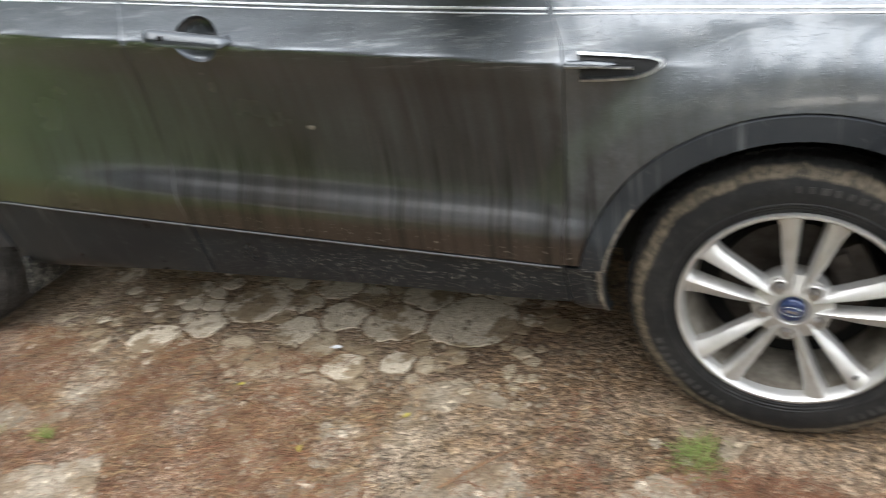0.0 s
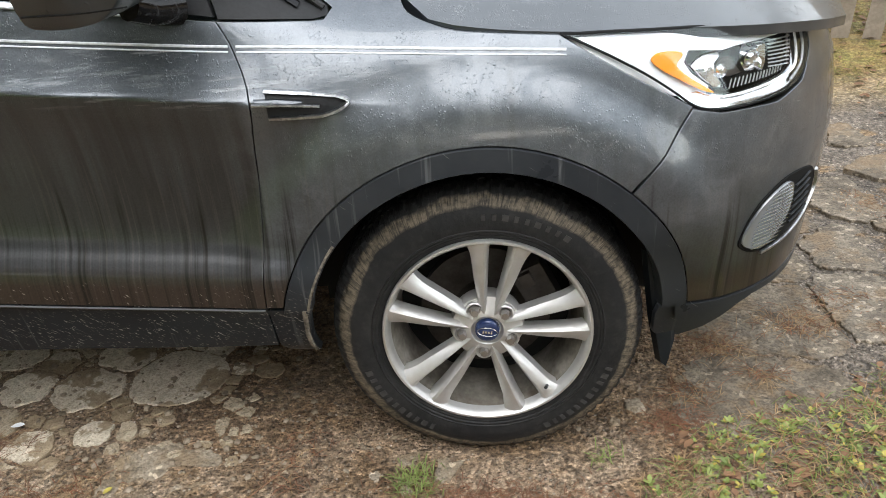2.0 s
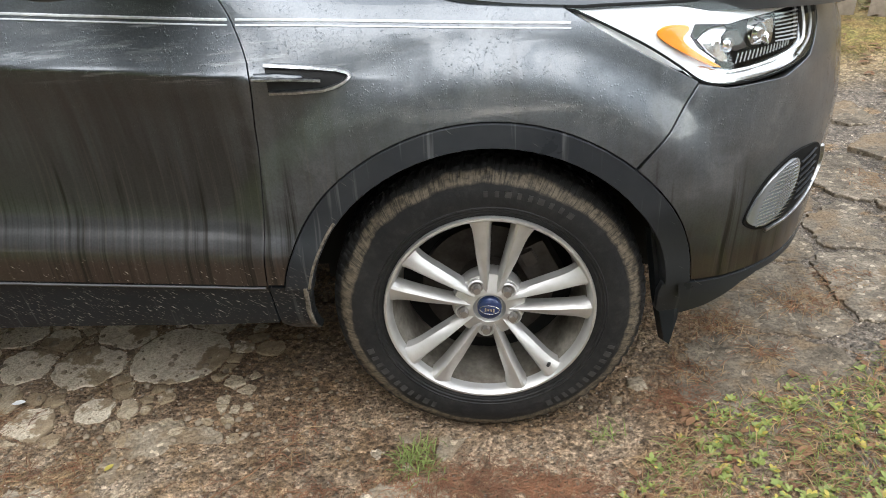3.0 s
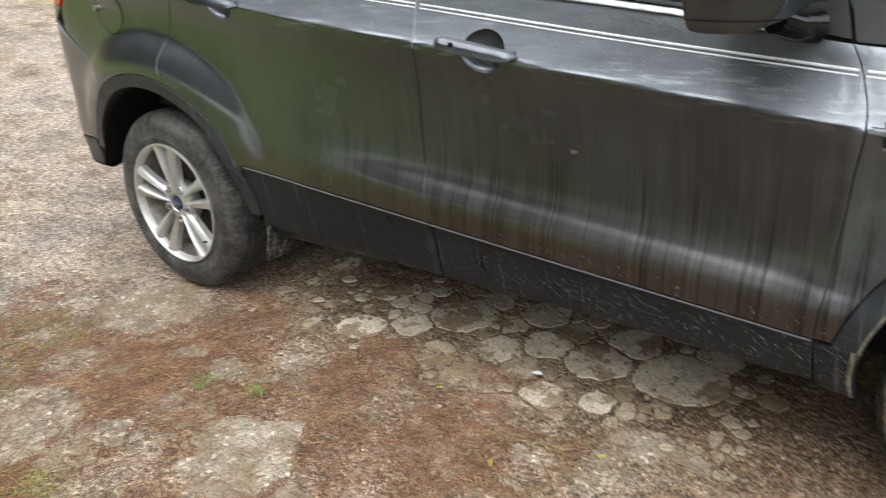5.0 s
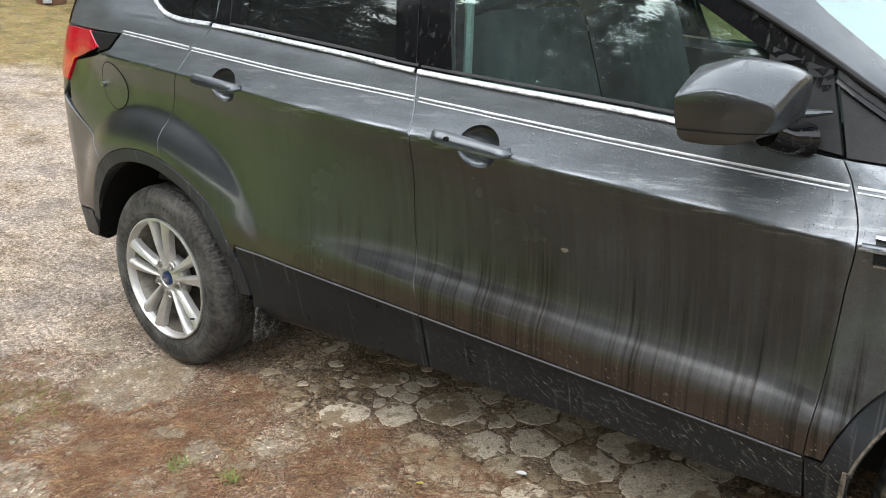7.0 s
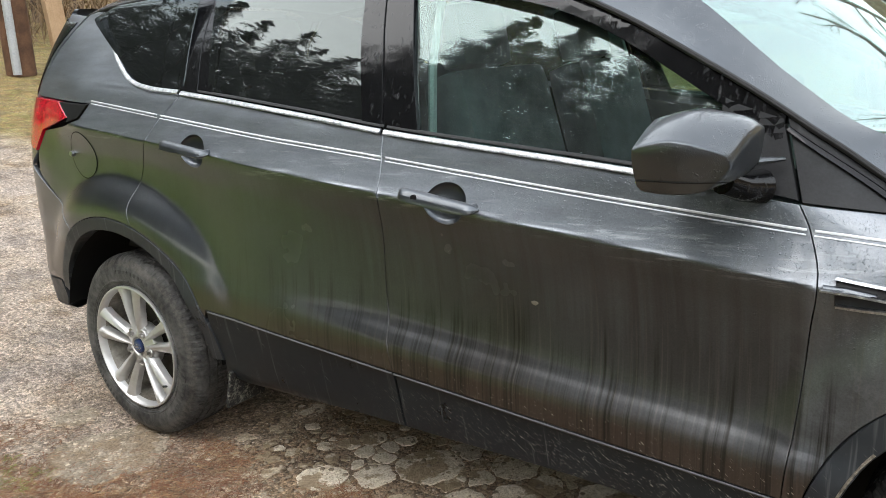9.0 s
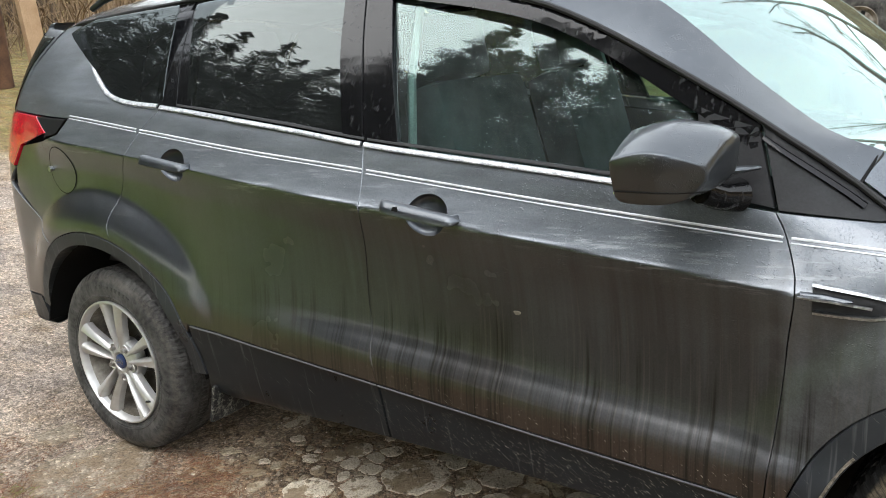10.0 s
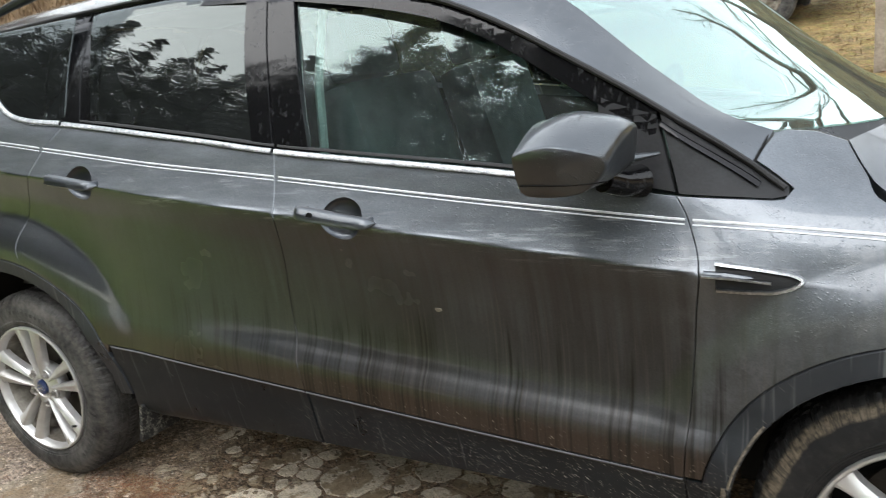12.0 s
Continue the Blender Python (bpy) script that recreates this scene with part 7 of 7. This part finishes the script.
        if drift(x, y, 6.2, 1.3) + 0.5 * (y - 2.3) < rnd.uniform(-0.1, 0.4):
            continue
        gv.append((x, y, rnd.uniform(0.04, 0.11), 0.004, rnd.uniform(0, 6.28), rnd.uniform(0.15, 0.7), 0.5))
    scatter("verge_grass", "straw-coloured grass along the fence", "grass", STRAW, add_strip, gv[::2])
    scatter("verge_grass_green", "olive grass along the fence", "grass", MOSS, add_strip, gv[1::2])
    lv = []
    for _ in range(5200):
        x, y = rnd.uniform(-4.0, 2.5), rnd.uniform(4.5, 12.5)
        if drift(x, y, 1.2, 0.9) < rnd.uniform(-0.3, 0.15):
            continue
        lv.append((x, y, rnd.uniform(0.015, 0.032), rnd.uniform(0, 6.28), rnd.uniform(0.0, 0.15), rnd.uniform(0.1, 0.5), 0.006))
    scatter("leaf_carpet", "fallen brown leaves on the slope by the truck", "leaves", BROWNLEAF, add_leaf, lv)
    gv = [(rnd.uniform(-4.0, 2.5), rnd.uniform(4.5, 12.5), rnd.uniform(0.06, 0.16), 0.008, rnd.uniform(0, 6.28), rnd.uniform(0.2, 0.8), 0.5) for _ in range(7000)]
    scatter("slope_grass", "dry yellow grass on the slope by the truck", "grass", STRAW, add_strip, gv)
    # single leaves and chips that can be told apart
    one = ((-1.24, 0.145, 0.018, 0.2, "pale_chip", "thin white chip lying on the slab"), (-0.905, -0.09, 0.013, 1.0, "fallen_leaf", "small yellow leaf on the dirt"), (-1.12, -0.26, 0.014, 2.0, "fallen_leaf", "small yellow leaf on the dirt"), (-1.45, -0.05, 0.012, 0.5, "fallen_leaf", "small yellow leaf on the dirt"), (0.667, -0.095, 0.028, 0.4, "fallen_leaf", "curled orange leaf among weeds"), (0.545, -0.10, 0.028, 2.2, "fallen_leaf", "curled brown leaf among weeds"), (-0.10, -0.30, 0.016, 0.7, "fallen_leaf", "small yellow leaf on the dirt"))
    for x, y, r, a, name, label in one:
        v, f = [], []
        add_leaf(v, f, x, y, r, a, 0.02, 0.25, 0.012 if name == "pale_chip" else 0.002)
        tagged(link(name, v, f, WHITELENS if name == "pale_chip" else (YELLOW if "yellow" in label else BROWNLEAF), angle=60), label, "chip" if name == "pale_chip" else "leaf")
    v, f = tube([(-0.72, -0.31, 0.012), (-0.62, -0.19, 0.014), (-0.55, -0.12, 0.012), (-0.47, -0.01, 0.010)], [0.0022, 0.002, 0.0018, 0.001], 6)
    tagged(link("twig", v, f, BROWNLEAF), "thin bare brown twig lying on the dirt", "twig")
    v, f = [], []
    for cx, cy, r in ((0.49, -0.075, 0.020), (0.36, 0.16, 0.03), (0.30, 0.10, 0.018)):
        add_pebble(v, f, cx, cy, r, rnd)
    tagged(link("loose_stones", v, f, CONCRETE), "pale loose stones by the front tyre", "stones", kind="stuff")


build_litter()


# ---- fence, posts, trees, pickup ----
GREYWOOD = mottled("weathered_grey_wood", (0.33, 0.28, 0.22), (0.20, 0.165, 0.125), 6, 0.85, 60, 0.4, 0.004)
PALEWOOD = mottled("pale_new_wood", (0.50, 0.34, 0.21), (0.40, 0.26, 0.15), 5, 0.8, 60, 0.2, 0.003)
POLEWOOD = mottled("brown_pole_wood", (0.15, 0.075, 0.04), (0.08, 0.04, 0.022), 6, 0.85, 50, 0.5, 0.006)
BARK = mottled("tree_bark", (0.14, 0.10, 0.07), (0.055, 0.04, 0.03), 7, 0.95, 40, 0.8, 0.02)
CONIFER = mottled("conifer_needles", (0.085, 0.12, 0.06), (0.045, 0.07, 0.035), 2.5, 0.8, 30, 0.0, 0.002)
BRUSH = mottled("dead_brush", (0.30, 0.205, 0.115), (0.13, 0.085, 0.05), 3, 0.95, 30, 0.0, 0.002)
GREYPIPE = mottled("grey_conduit", (0.42, 0.43, 0.44), (0.34, 0.35, 0.36), 6, 0.5, 60, 0.05, 0.001)


def build_fence():
    fence = tagged(new("fence"), "weathered grey wooden picket fence leaning in grass", "fence")
    rnd = random.Random(3)
    a, b = Vector((1.72, 3.25)), Vector((4.6, 1.55))
    n = 22
    for k in range(n):
        p = a.lerp(b, k / (n - 1))
        z = ground_z(p.x, p.y)
        d = (b - a).normalized()
        h = rnd.uniform(0.86, 0.94)
        w, t = 0.092, 0.018
        bm = bmesh.new()
        pts = [(-w / 2, 0), (w / 2, 0), (w / 2, h - 0.06), (w * 0.22, h), (-w * 0.22, h), (-w / 2, h - 0.06)]
        lo = [bm.verts.new((x, -t / 2, y)) for x, y in pts]
        hi = [bm.verts.new((x, t / 2, y)) for x, y in pts]
        bm.faces.new(lo)
        bm.faces.new(hi[::-1])
        for i in range(6):
            bm.faces.new((lo[i], lo[(i + 1) % 6], hi[(i + 1) % 6], hi[i]))
        ob = from_bm("picket", bm, GREYWOOD, fence)
        ob.matrix_basis = Matrix.Translation((p.x, p.y, z - 0.02)) @ Matrix.Rotation(math.atan2(d.y, d.x) + rnd.uniform(-0.04, 0.04), 4, "Z") @ Matrix.Rotation(rnd.uniform(0.02, 0.16), 4, "Y")
    for h in (0.22, 0.66):
        bm = bmesh.new()
        m = a.lerp(b, 0.5)
        d = b - a
        za, zb = ground_z(*a), ground_z(*b)
        box(bm, (0, 0, 0), (d.length + 0.1, 0.035, 0.075), None, 0.004)
        ob = from_bm("rail", bm, GREYWOOD, fence)
        ob.matrix_basis = Matrix.Translation((m.x + 0.018, m.y + 0.028, (za + zb) / 2 + h)) @ Matrix.Rotation(math.atan2(d.y, d.x), 4, "Z") @ Matrix.Rotation(-math.atan2(zb - za, d.length), 4, "Y")


build_fence()


def build_posts():
    x, y = -11.3, 4.25
    z = ground_z(x, y)
    pole = tagged(new("utility_pole"), "brown wooden utility pole with a grey conduit pipe", "pole")
    v, f = tube([(x, y, z - 0.05), (x, y, z + 3), (x, y, z + 7)], [0.19, 0.18, 0.15], 14)
    link("pole", v, f, POLEWOOD, pole)
    v, f = tube([(x + 0.2, y - 0.16, z), (x + 0.2, y - 0.16, z + 1.0), (x + 0.2, y - 0.16, z + 3.5)], 0.055, 10)
    link("conduit", v, f, GREYPIPE, pole, "grey plastic conduit")
    bm = bmesh.new()
    box(bm, (x + 0.24, y - 0.17, z + 1.32), (0.14, 0.24, 0.30), None, 0.02)
    from_bm("meter_box", bm, GREYPIPE, pole, "grey meter box")
    x, y = -11.0, 4.72
    z = ground_z(x, y)
    bm = bmesh.new()
    box(bm, (0, 0, 1.6), (0.10, 0.24, 3.3), None, 0.012)
    ob = from_bm("leaning_plank", bm, PALEWOOD)
    ob.matrix_basis = Matrix.Translation((x, y, z - 0.03)) @ Matrix.Rotation(radians(4), 4, "X")
    tagged(ob, "pale brown wooden board standing beside the pole", "post")
    x, y = -0.28, 6.95
    z = ground_z(x, y)
    bm = bmesh.new()
    box(bm, (x, y, z + 0.65), (0.15, 0.15, 1.36), None, 0.012)
    tagged(from_bm("wooden_post", bm, GREYWOOD), "weathered grey wooden post standing in grass", "post")


build_posts()


def conifer(x, y, h, seed, spread=0.24):
    rnd = random.Random(seed)
    z = 0.0
    t = new("conifer_tree")
    tagged(t, "tall dark green conifer with drooping boughs", "tree", "conifers behind the drive")
    v, f = tube([(x, y, z - 0.1), (x + 0.05, y, z + h * 0.5), (x, y, z + h)], [0.010 * h, 0.006 * h, 0.01], 8)
    link("trunk", v, f, BARK, t)
    v, f = [], []
    zz = z + h * 0.10
    while zz < z + h * 0.985:
        q = (zz - z) / h
        for _ in range(rnd.randint(6, 8)):
            reach = h * spread * (1 - q) ** 0.80 * rnd.uniform(0.50, 1.15) + 0.15
            a = rnd.random() * 6.28
            ca, sa = math.cos(a), math.sin(a)
            rise, droop, tier = rnd.uniform(0.10, 0.30), rnd.uniform(0.25, 0.60), rnd.uniform(-0.25, 0.25)
            m = max(5, int(reach / 0.19))
            for k in range(m):
                s = (k + 0.6) / m
                px, py, pz = x + ca * reach * s, y + sa * reach * s, zz + tier + reach * (rise * s - droop * s * s)
                for side in (-1, 1):
                    l = (0.12 + 0.34 * min(2.2, reach) * (1 - s) ** 0.8 * min(1.0, s * 4)) * rnd.uniform(0.5, 1.3)
                    b = a + side * rnd.uniform(0.7, 1.1)
                    cb, sb = math.cos(b), math.sin(b)
                    w = rnd.uniform(0.022, 0.050)
                    dz = -rnd.uniform(0.05, 0.55) * l
                    j = len(v)
                    v += [(px - sb * w, py + cb * w, pz), (px + sb * w, py - cb * w, pz - 0.01), (px + cb * l * 0.6 + sb * w, py + sb * l * 0.6 - cb * w, pz + dz * 0.4), (px + cb * l, py + sb * l, pz + dz), (px + cb * l * 0.6 - sb * w, py + sb * l * 0.6 + cb * w, pz + dz * 0.4 - 0.02)]
                    f.append((j, j + 1, j + 2, j + 3, j + 4))
        zz += rnd.uniform(0.26, 0.44)
    link("crown", v, f, CONIFER, t, angle=180)
    return t


def bare_tree(x, y, h, seed, name="bare_tree", label="bare leafless tree with brown bark", twigs=True):
    rnd = random.Random(seed)
    z = ground_z(x, y)
    t = tagged(new(name), label, "tree", "bare trees")
    v, f = tube([(x, y, z - 0.1), (x + rnd.uniform(-0.2, 0.2), y, z + h * 0.4), (x + rnd.uniform(-0.3, 0.3), y + rnd.uniform(-0.3, 0.3), z + h)], [0.022 * h, 0.016 * h, 0.004 * h], 9)
    link("trunk", v, f, BARK, t)
    v, f = [], []

    def limb(p, d, l, r, depth):
        q = p + d * l * 0.5 + Vector((rnd.uniform(-1, 1), rnd.uniform(-1, 1), rnd.uniform(-0.3, 0.8))) * l * 0.10
        e = p + d * l + Vector((0, 0, -0.05 * l))
        a, b = tube([p, q, e], [r, r * 0.7, r * 0.3], 5)
        k = len(v)
        v.extend(a)
        f.extend(tuple(i + k for i in g) for g in b)
        if depth:
            for _ in range(4 if depth > 1 else 5):
                s = rnd.uniform(0.3, 1.0)
                nd = (d + Vector((rnd.uniform(-1, 1), rnd.uniform(-1, 1), rnd.uniform(-0.5, 0.7))) * 0.75).normalized()
                limb(p.lerp(e, s), nd, l * rnd.uniform(0.35, 0.6), r * 0.4, depth - 1)

    for k in range(9 if twigs else 3):
        s = 0.35 + 0.6 * k / 9
        a = rnd.random() * 6.28
        limb(Vector((x, y, z + h * s)), Vector((math.cos(a), math.sin(a), 0.45)).normalized(), h * 0.30 * (1.2 - s), 0.007 * h * (1.2 - s), 2 if twigs else 1)
    link("limbs", v, f, BARK, t)


def conifer_belt():
    """Rows of conifers across the yard, a few grown once and then repeated."""
    rnd = random.Random(21)
    kinds = [conifer(0, 0, h, 100 + k, s) for k, (h, s) in enumerate(((25, 0.165), (22, 0.18), (28, 0.15), (19, 0.27)))]
    spots = []
    for row, (r, step) in enumerate(((19.5, 7.5), (23.0, 7.0), (27.0, 6.5))):
        a = -42 + rnd.uniform(0, 5)
        while a < 100:
            top = float(table(a, [-42, -20, 5, 11, 18, 23, 37, 43, 50, 54, 60, 65, 70, 100], [0.48, 0.62, 0.72, 0.86, 1.02, 1.24, 1.24, 0.84, 0.73, 0.68, 0.66, 0.63, 0.60, 0.50]))
            if row == 2 and 16 < a < 40:
                a += step
                continue
            spots.append((a + rnd.uniform(-2, 2), r + rnd.uniform(-1.2, 1.2), top * (r / 21.0) * rnd.uniform(0.86, 1.08)))
            a += step * rnd.uniform(0.8, 1.2)
    for k, (a, r, s) in enumerate(spots):
        x, y = -1.2 - r * math.sin(radians(a)), -r * math.cos(radians(a))
        m = Matrix.Translation((x, y, ground_z(x, y))) @ Matrix.Rotation(rnd.uniform(0, 6.28), 4, "Z") @ Matrix.Scale(s, 4)
        if k < len(kinds):
            kinds[k].matrix_basis = m
        else:
            broad = 46 < a < 80
            copy_thing(kinds[3 if broad else k % 3], Matrix()).matrix_basis = m @ Matrix.Scale(1.24 if broad else 1.0, 4)


conifer_belt()


def build_woods():
    rnd = random.Random(9)
    for i in range(16):
        x, y = rnd.uniform(-26, -14), rnd.uniform(2.0, 17.0)
        bare_tree(x, y, rnd.uniform(8, 13), 200 + i, twigs=False)
    for i, (x, y, h) in enumerate(((-2.3, 14.5, 13.0), (6.8, 6.6, 9), (9.5, 10, 11), (1.5, 15.5, 14.0), (-4.8, 16.0, 15.0), (4.6, 16.5, 13.0))):
        bare_tree(x, y, h, 300 + i)
    v, f = [], []
    for _ in range(15000):
        if rnd.random() < 0.6:
            x, y = rnd.uniform(-27, -13.5), rnd.uniform(0.5, 18)
        else:
            x, y = rnd.uniform(-14, 14), rnd.uniform(15, 22)
        add_strip(v, f, x, y, rnd.uniform(0.5, 2.4), rnd.uniform(0.012, 0.03), rnd.uniform(0, 6.28), rnd.uniform(0.5, 1.3), rnd.uniform(0.0, 0.5))
    tagged(link("brush", v, f, BRUSH, angle=60), "tangle of dry brown brush below bare trees", "bushes", kind="stuff")
    # the wooded slope behind all
    rows = []
    for i in range(60):
        a = radians(-40 + 260 * i / 59)
        r = 34 + 3 * noise.noise((i * 0.4, 0, 0))
        rows.append([(r * math.cos(a) * 1.1, 2 + r * math.sin(a), hh) for hh in (-1, 4, 9, 12.5 + 2.2 * noise.noise((i * 0.9, 3, 0)) + 1.0 * noise.noise((i * 3.1, 3, 0)))])
    tagged(loft("backdrop", rows, mottled("far_woods", (0.20, 0.15, 0.085), (0.09, 0.07, 0.045), 0.7, 0.95, 6, 0.5, 0.2)), "distant brown autumn woods", "woods", kind="structure")


build_woods()


def build_pickup():
    pk = tagged(new("pickup_truck"), "pale silver pickup truck parked on the slope", "truck")
    x, y = -3.74, 9.25
    z = ground_z(x, y)
    SILVER = mottled("pale_silver_paint", (0.52, 0.53, 0.53), (0.44, 0.45, 0.45), 2, 0.3, 60, 0.05, 0.001, 0.2)
    # flank with wheel openings, then bed and cab above
    def side_outline():
        o = [(-2.3, 0.55), (-1.62, 0.55)] + [(-1.15 + 0.47 * math.cos(radians(a)), 0.52 + 0.47 * math.sin(radians(a))) for a in range(170, 0, -12)] + [(-0.66, 0.48), (1.62, 0.48)] + [(2.10 + 0.47 * math.cos(radians(a)), 0.52 + 0.47 * math.sin(radians(a))) for a in range(170, 0, -12)] + [(2.62, 0.55), (3.0, 0.62), (3.0, 1.05), (2.2, 1.18), (1.25, 1.22), (-2.3, 1.22)]
        return o
    for yy, s in ((0.0, 1), (1.85, -1)):
        o = side_outline()
        ring, pts, tris = sheet(o, 0.12, 0.2, 0.12)
        n = len(ring)
        verts = [(a, yy + 0.05 * s * abs(b - 0.8) ** 1.5, b) for a, b in pts] + [(a, yy + 0.12 * s, b) for a, b in ring]
        faces = list(tris) + [(i, (i + 1) % n, len(pts) + (i + 1) % n, len(pts) + i) for i in range(n)]
        link("truck_side", verts, faces, SILVER, pk).location = (x, y, z)
    bm = bmesh.new()
    box(bm, (2.1, 0.925, 1.10), (1.7, 1.72, 0.12), None, 0.04)
    box(bm, (2.96, 0.925, 0.82), (0.12, 1.75, 0.42), None, 0.04)
    box(bm, (-2.28, 0.925, 0.88), (0.06, 1.75, 0.65), None, 0.01)
    box(bm, (0.35, 0.925, 1.74), (1.35, 1.5, 0.07), None, 0.03)
    for dx, dy, sh in ((-0.32, 0.2, 0.1), (-0.32, 1.65, 0.1), (1.05, 0.2, -0.45), (1.05, 1.65, -0.45)):
        m = Matrix.Identity(4)
        m[0][2] = -0.5 if sh < 0 else 0.15
        box(bm, (dx + (0.12 if sh < 0 else 0), dy, 1.47), (0.09, 0.07, 0.55), m)
    from_bm("truck_body", bm, SILVER, pk).location = (x, y, z)
    bm = bmesh.new()
    box(bm, (0.35, 0.925, 1.46), (1.3, 1.44, 0.48), None, 0.05)
    box(bm, (0.3, 0.925, 0.55), (4.9, 1.4, 0.25), None, 0.02)
    from_bm("truck_glass", bm, material("dark_cab_glass", (0.015, 0.018, 0.02), 0.08, 0, 0.5)[0], pk, "dark cab windows").location = (x, y, z)
    for cx in (-1.15, 2.10):
        for yy, fl in ((0.02, 0), (1.83, 180)):
            w = new("wheel")
            w.parent = pk
            v, f = lathe([(0.19, 0.20), (0.26, 0.235), (0.35, 0.23), (0.375, 0.20), (0.378, 0.04), (0.35, 0.012), (0.28, 0.0), (0.22, 0.008), (0.20, 0.02)], 40)
            link("tyre", v, f, TYRE_REAR, w, "black truck tyre")
            v, f = lathe([(0.212, 0.01), (0.205, 0.004), (0.19, 0.02), (0.16, 0.05), (0.10, 0.045), (0.07, 0.02), (0.06, 0.005), (0.0, 0.0)], 40)
            link("rim", v, f, BARREL, w, "dull steel rim")
            for p in range(5):
                a = 2 * math.pi * p / 5
                bm = bmesh.new()
                box(bm, (0.135 * math.cos(a), 0.034, 0.135 * math.sin(a)), (0.05, 0.02, 0.05), Matrix.Rotation(-a, 4, "Y"), 0.012)
                from_bm("rim_opening", bm, BLACK, w, "dark opening in the rim")
            w.matrix_basis = Matrix.Translation((x + cx, y + yy, z + 0.378)) @ Matrix.Rotation(radians(fl), 4, "Z")


build_pickup()
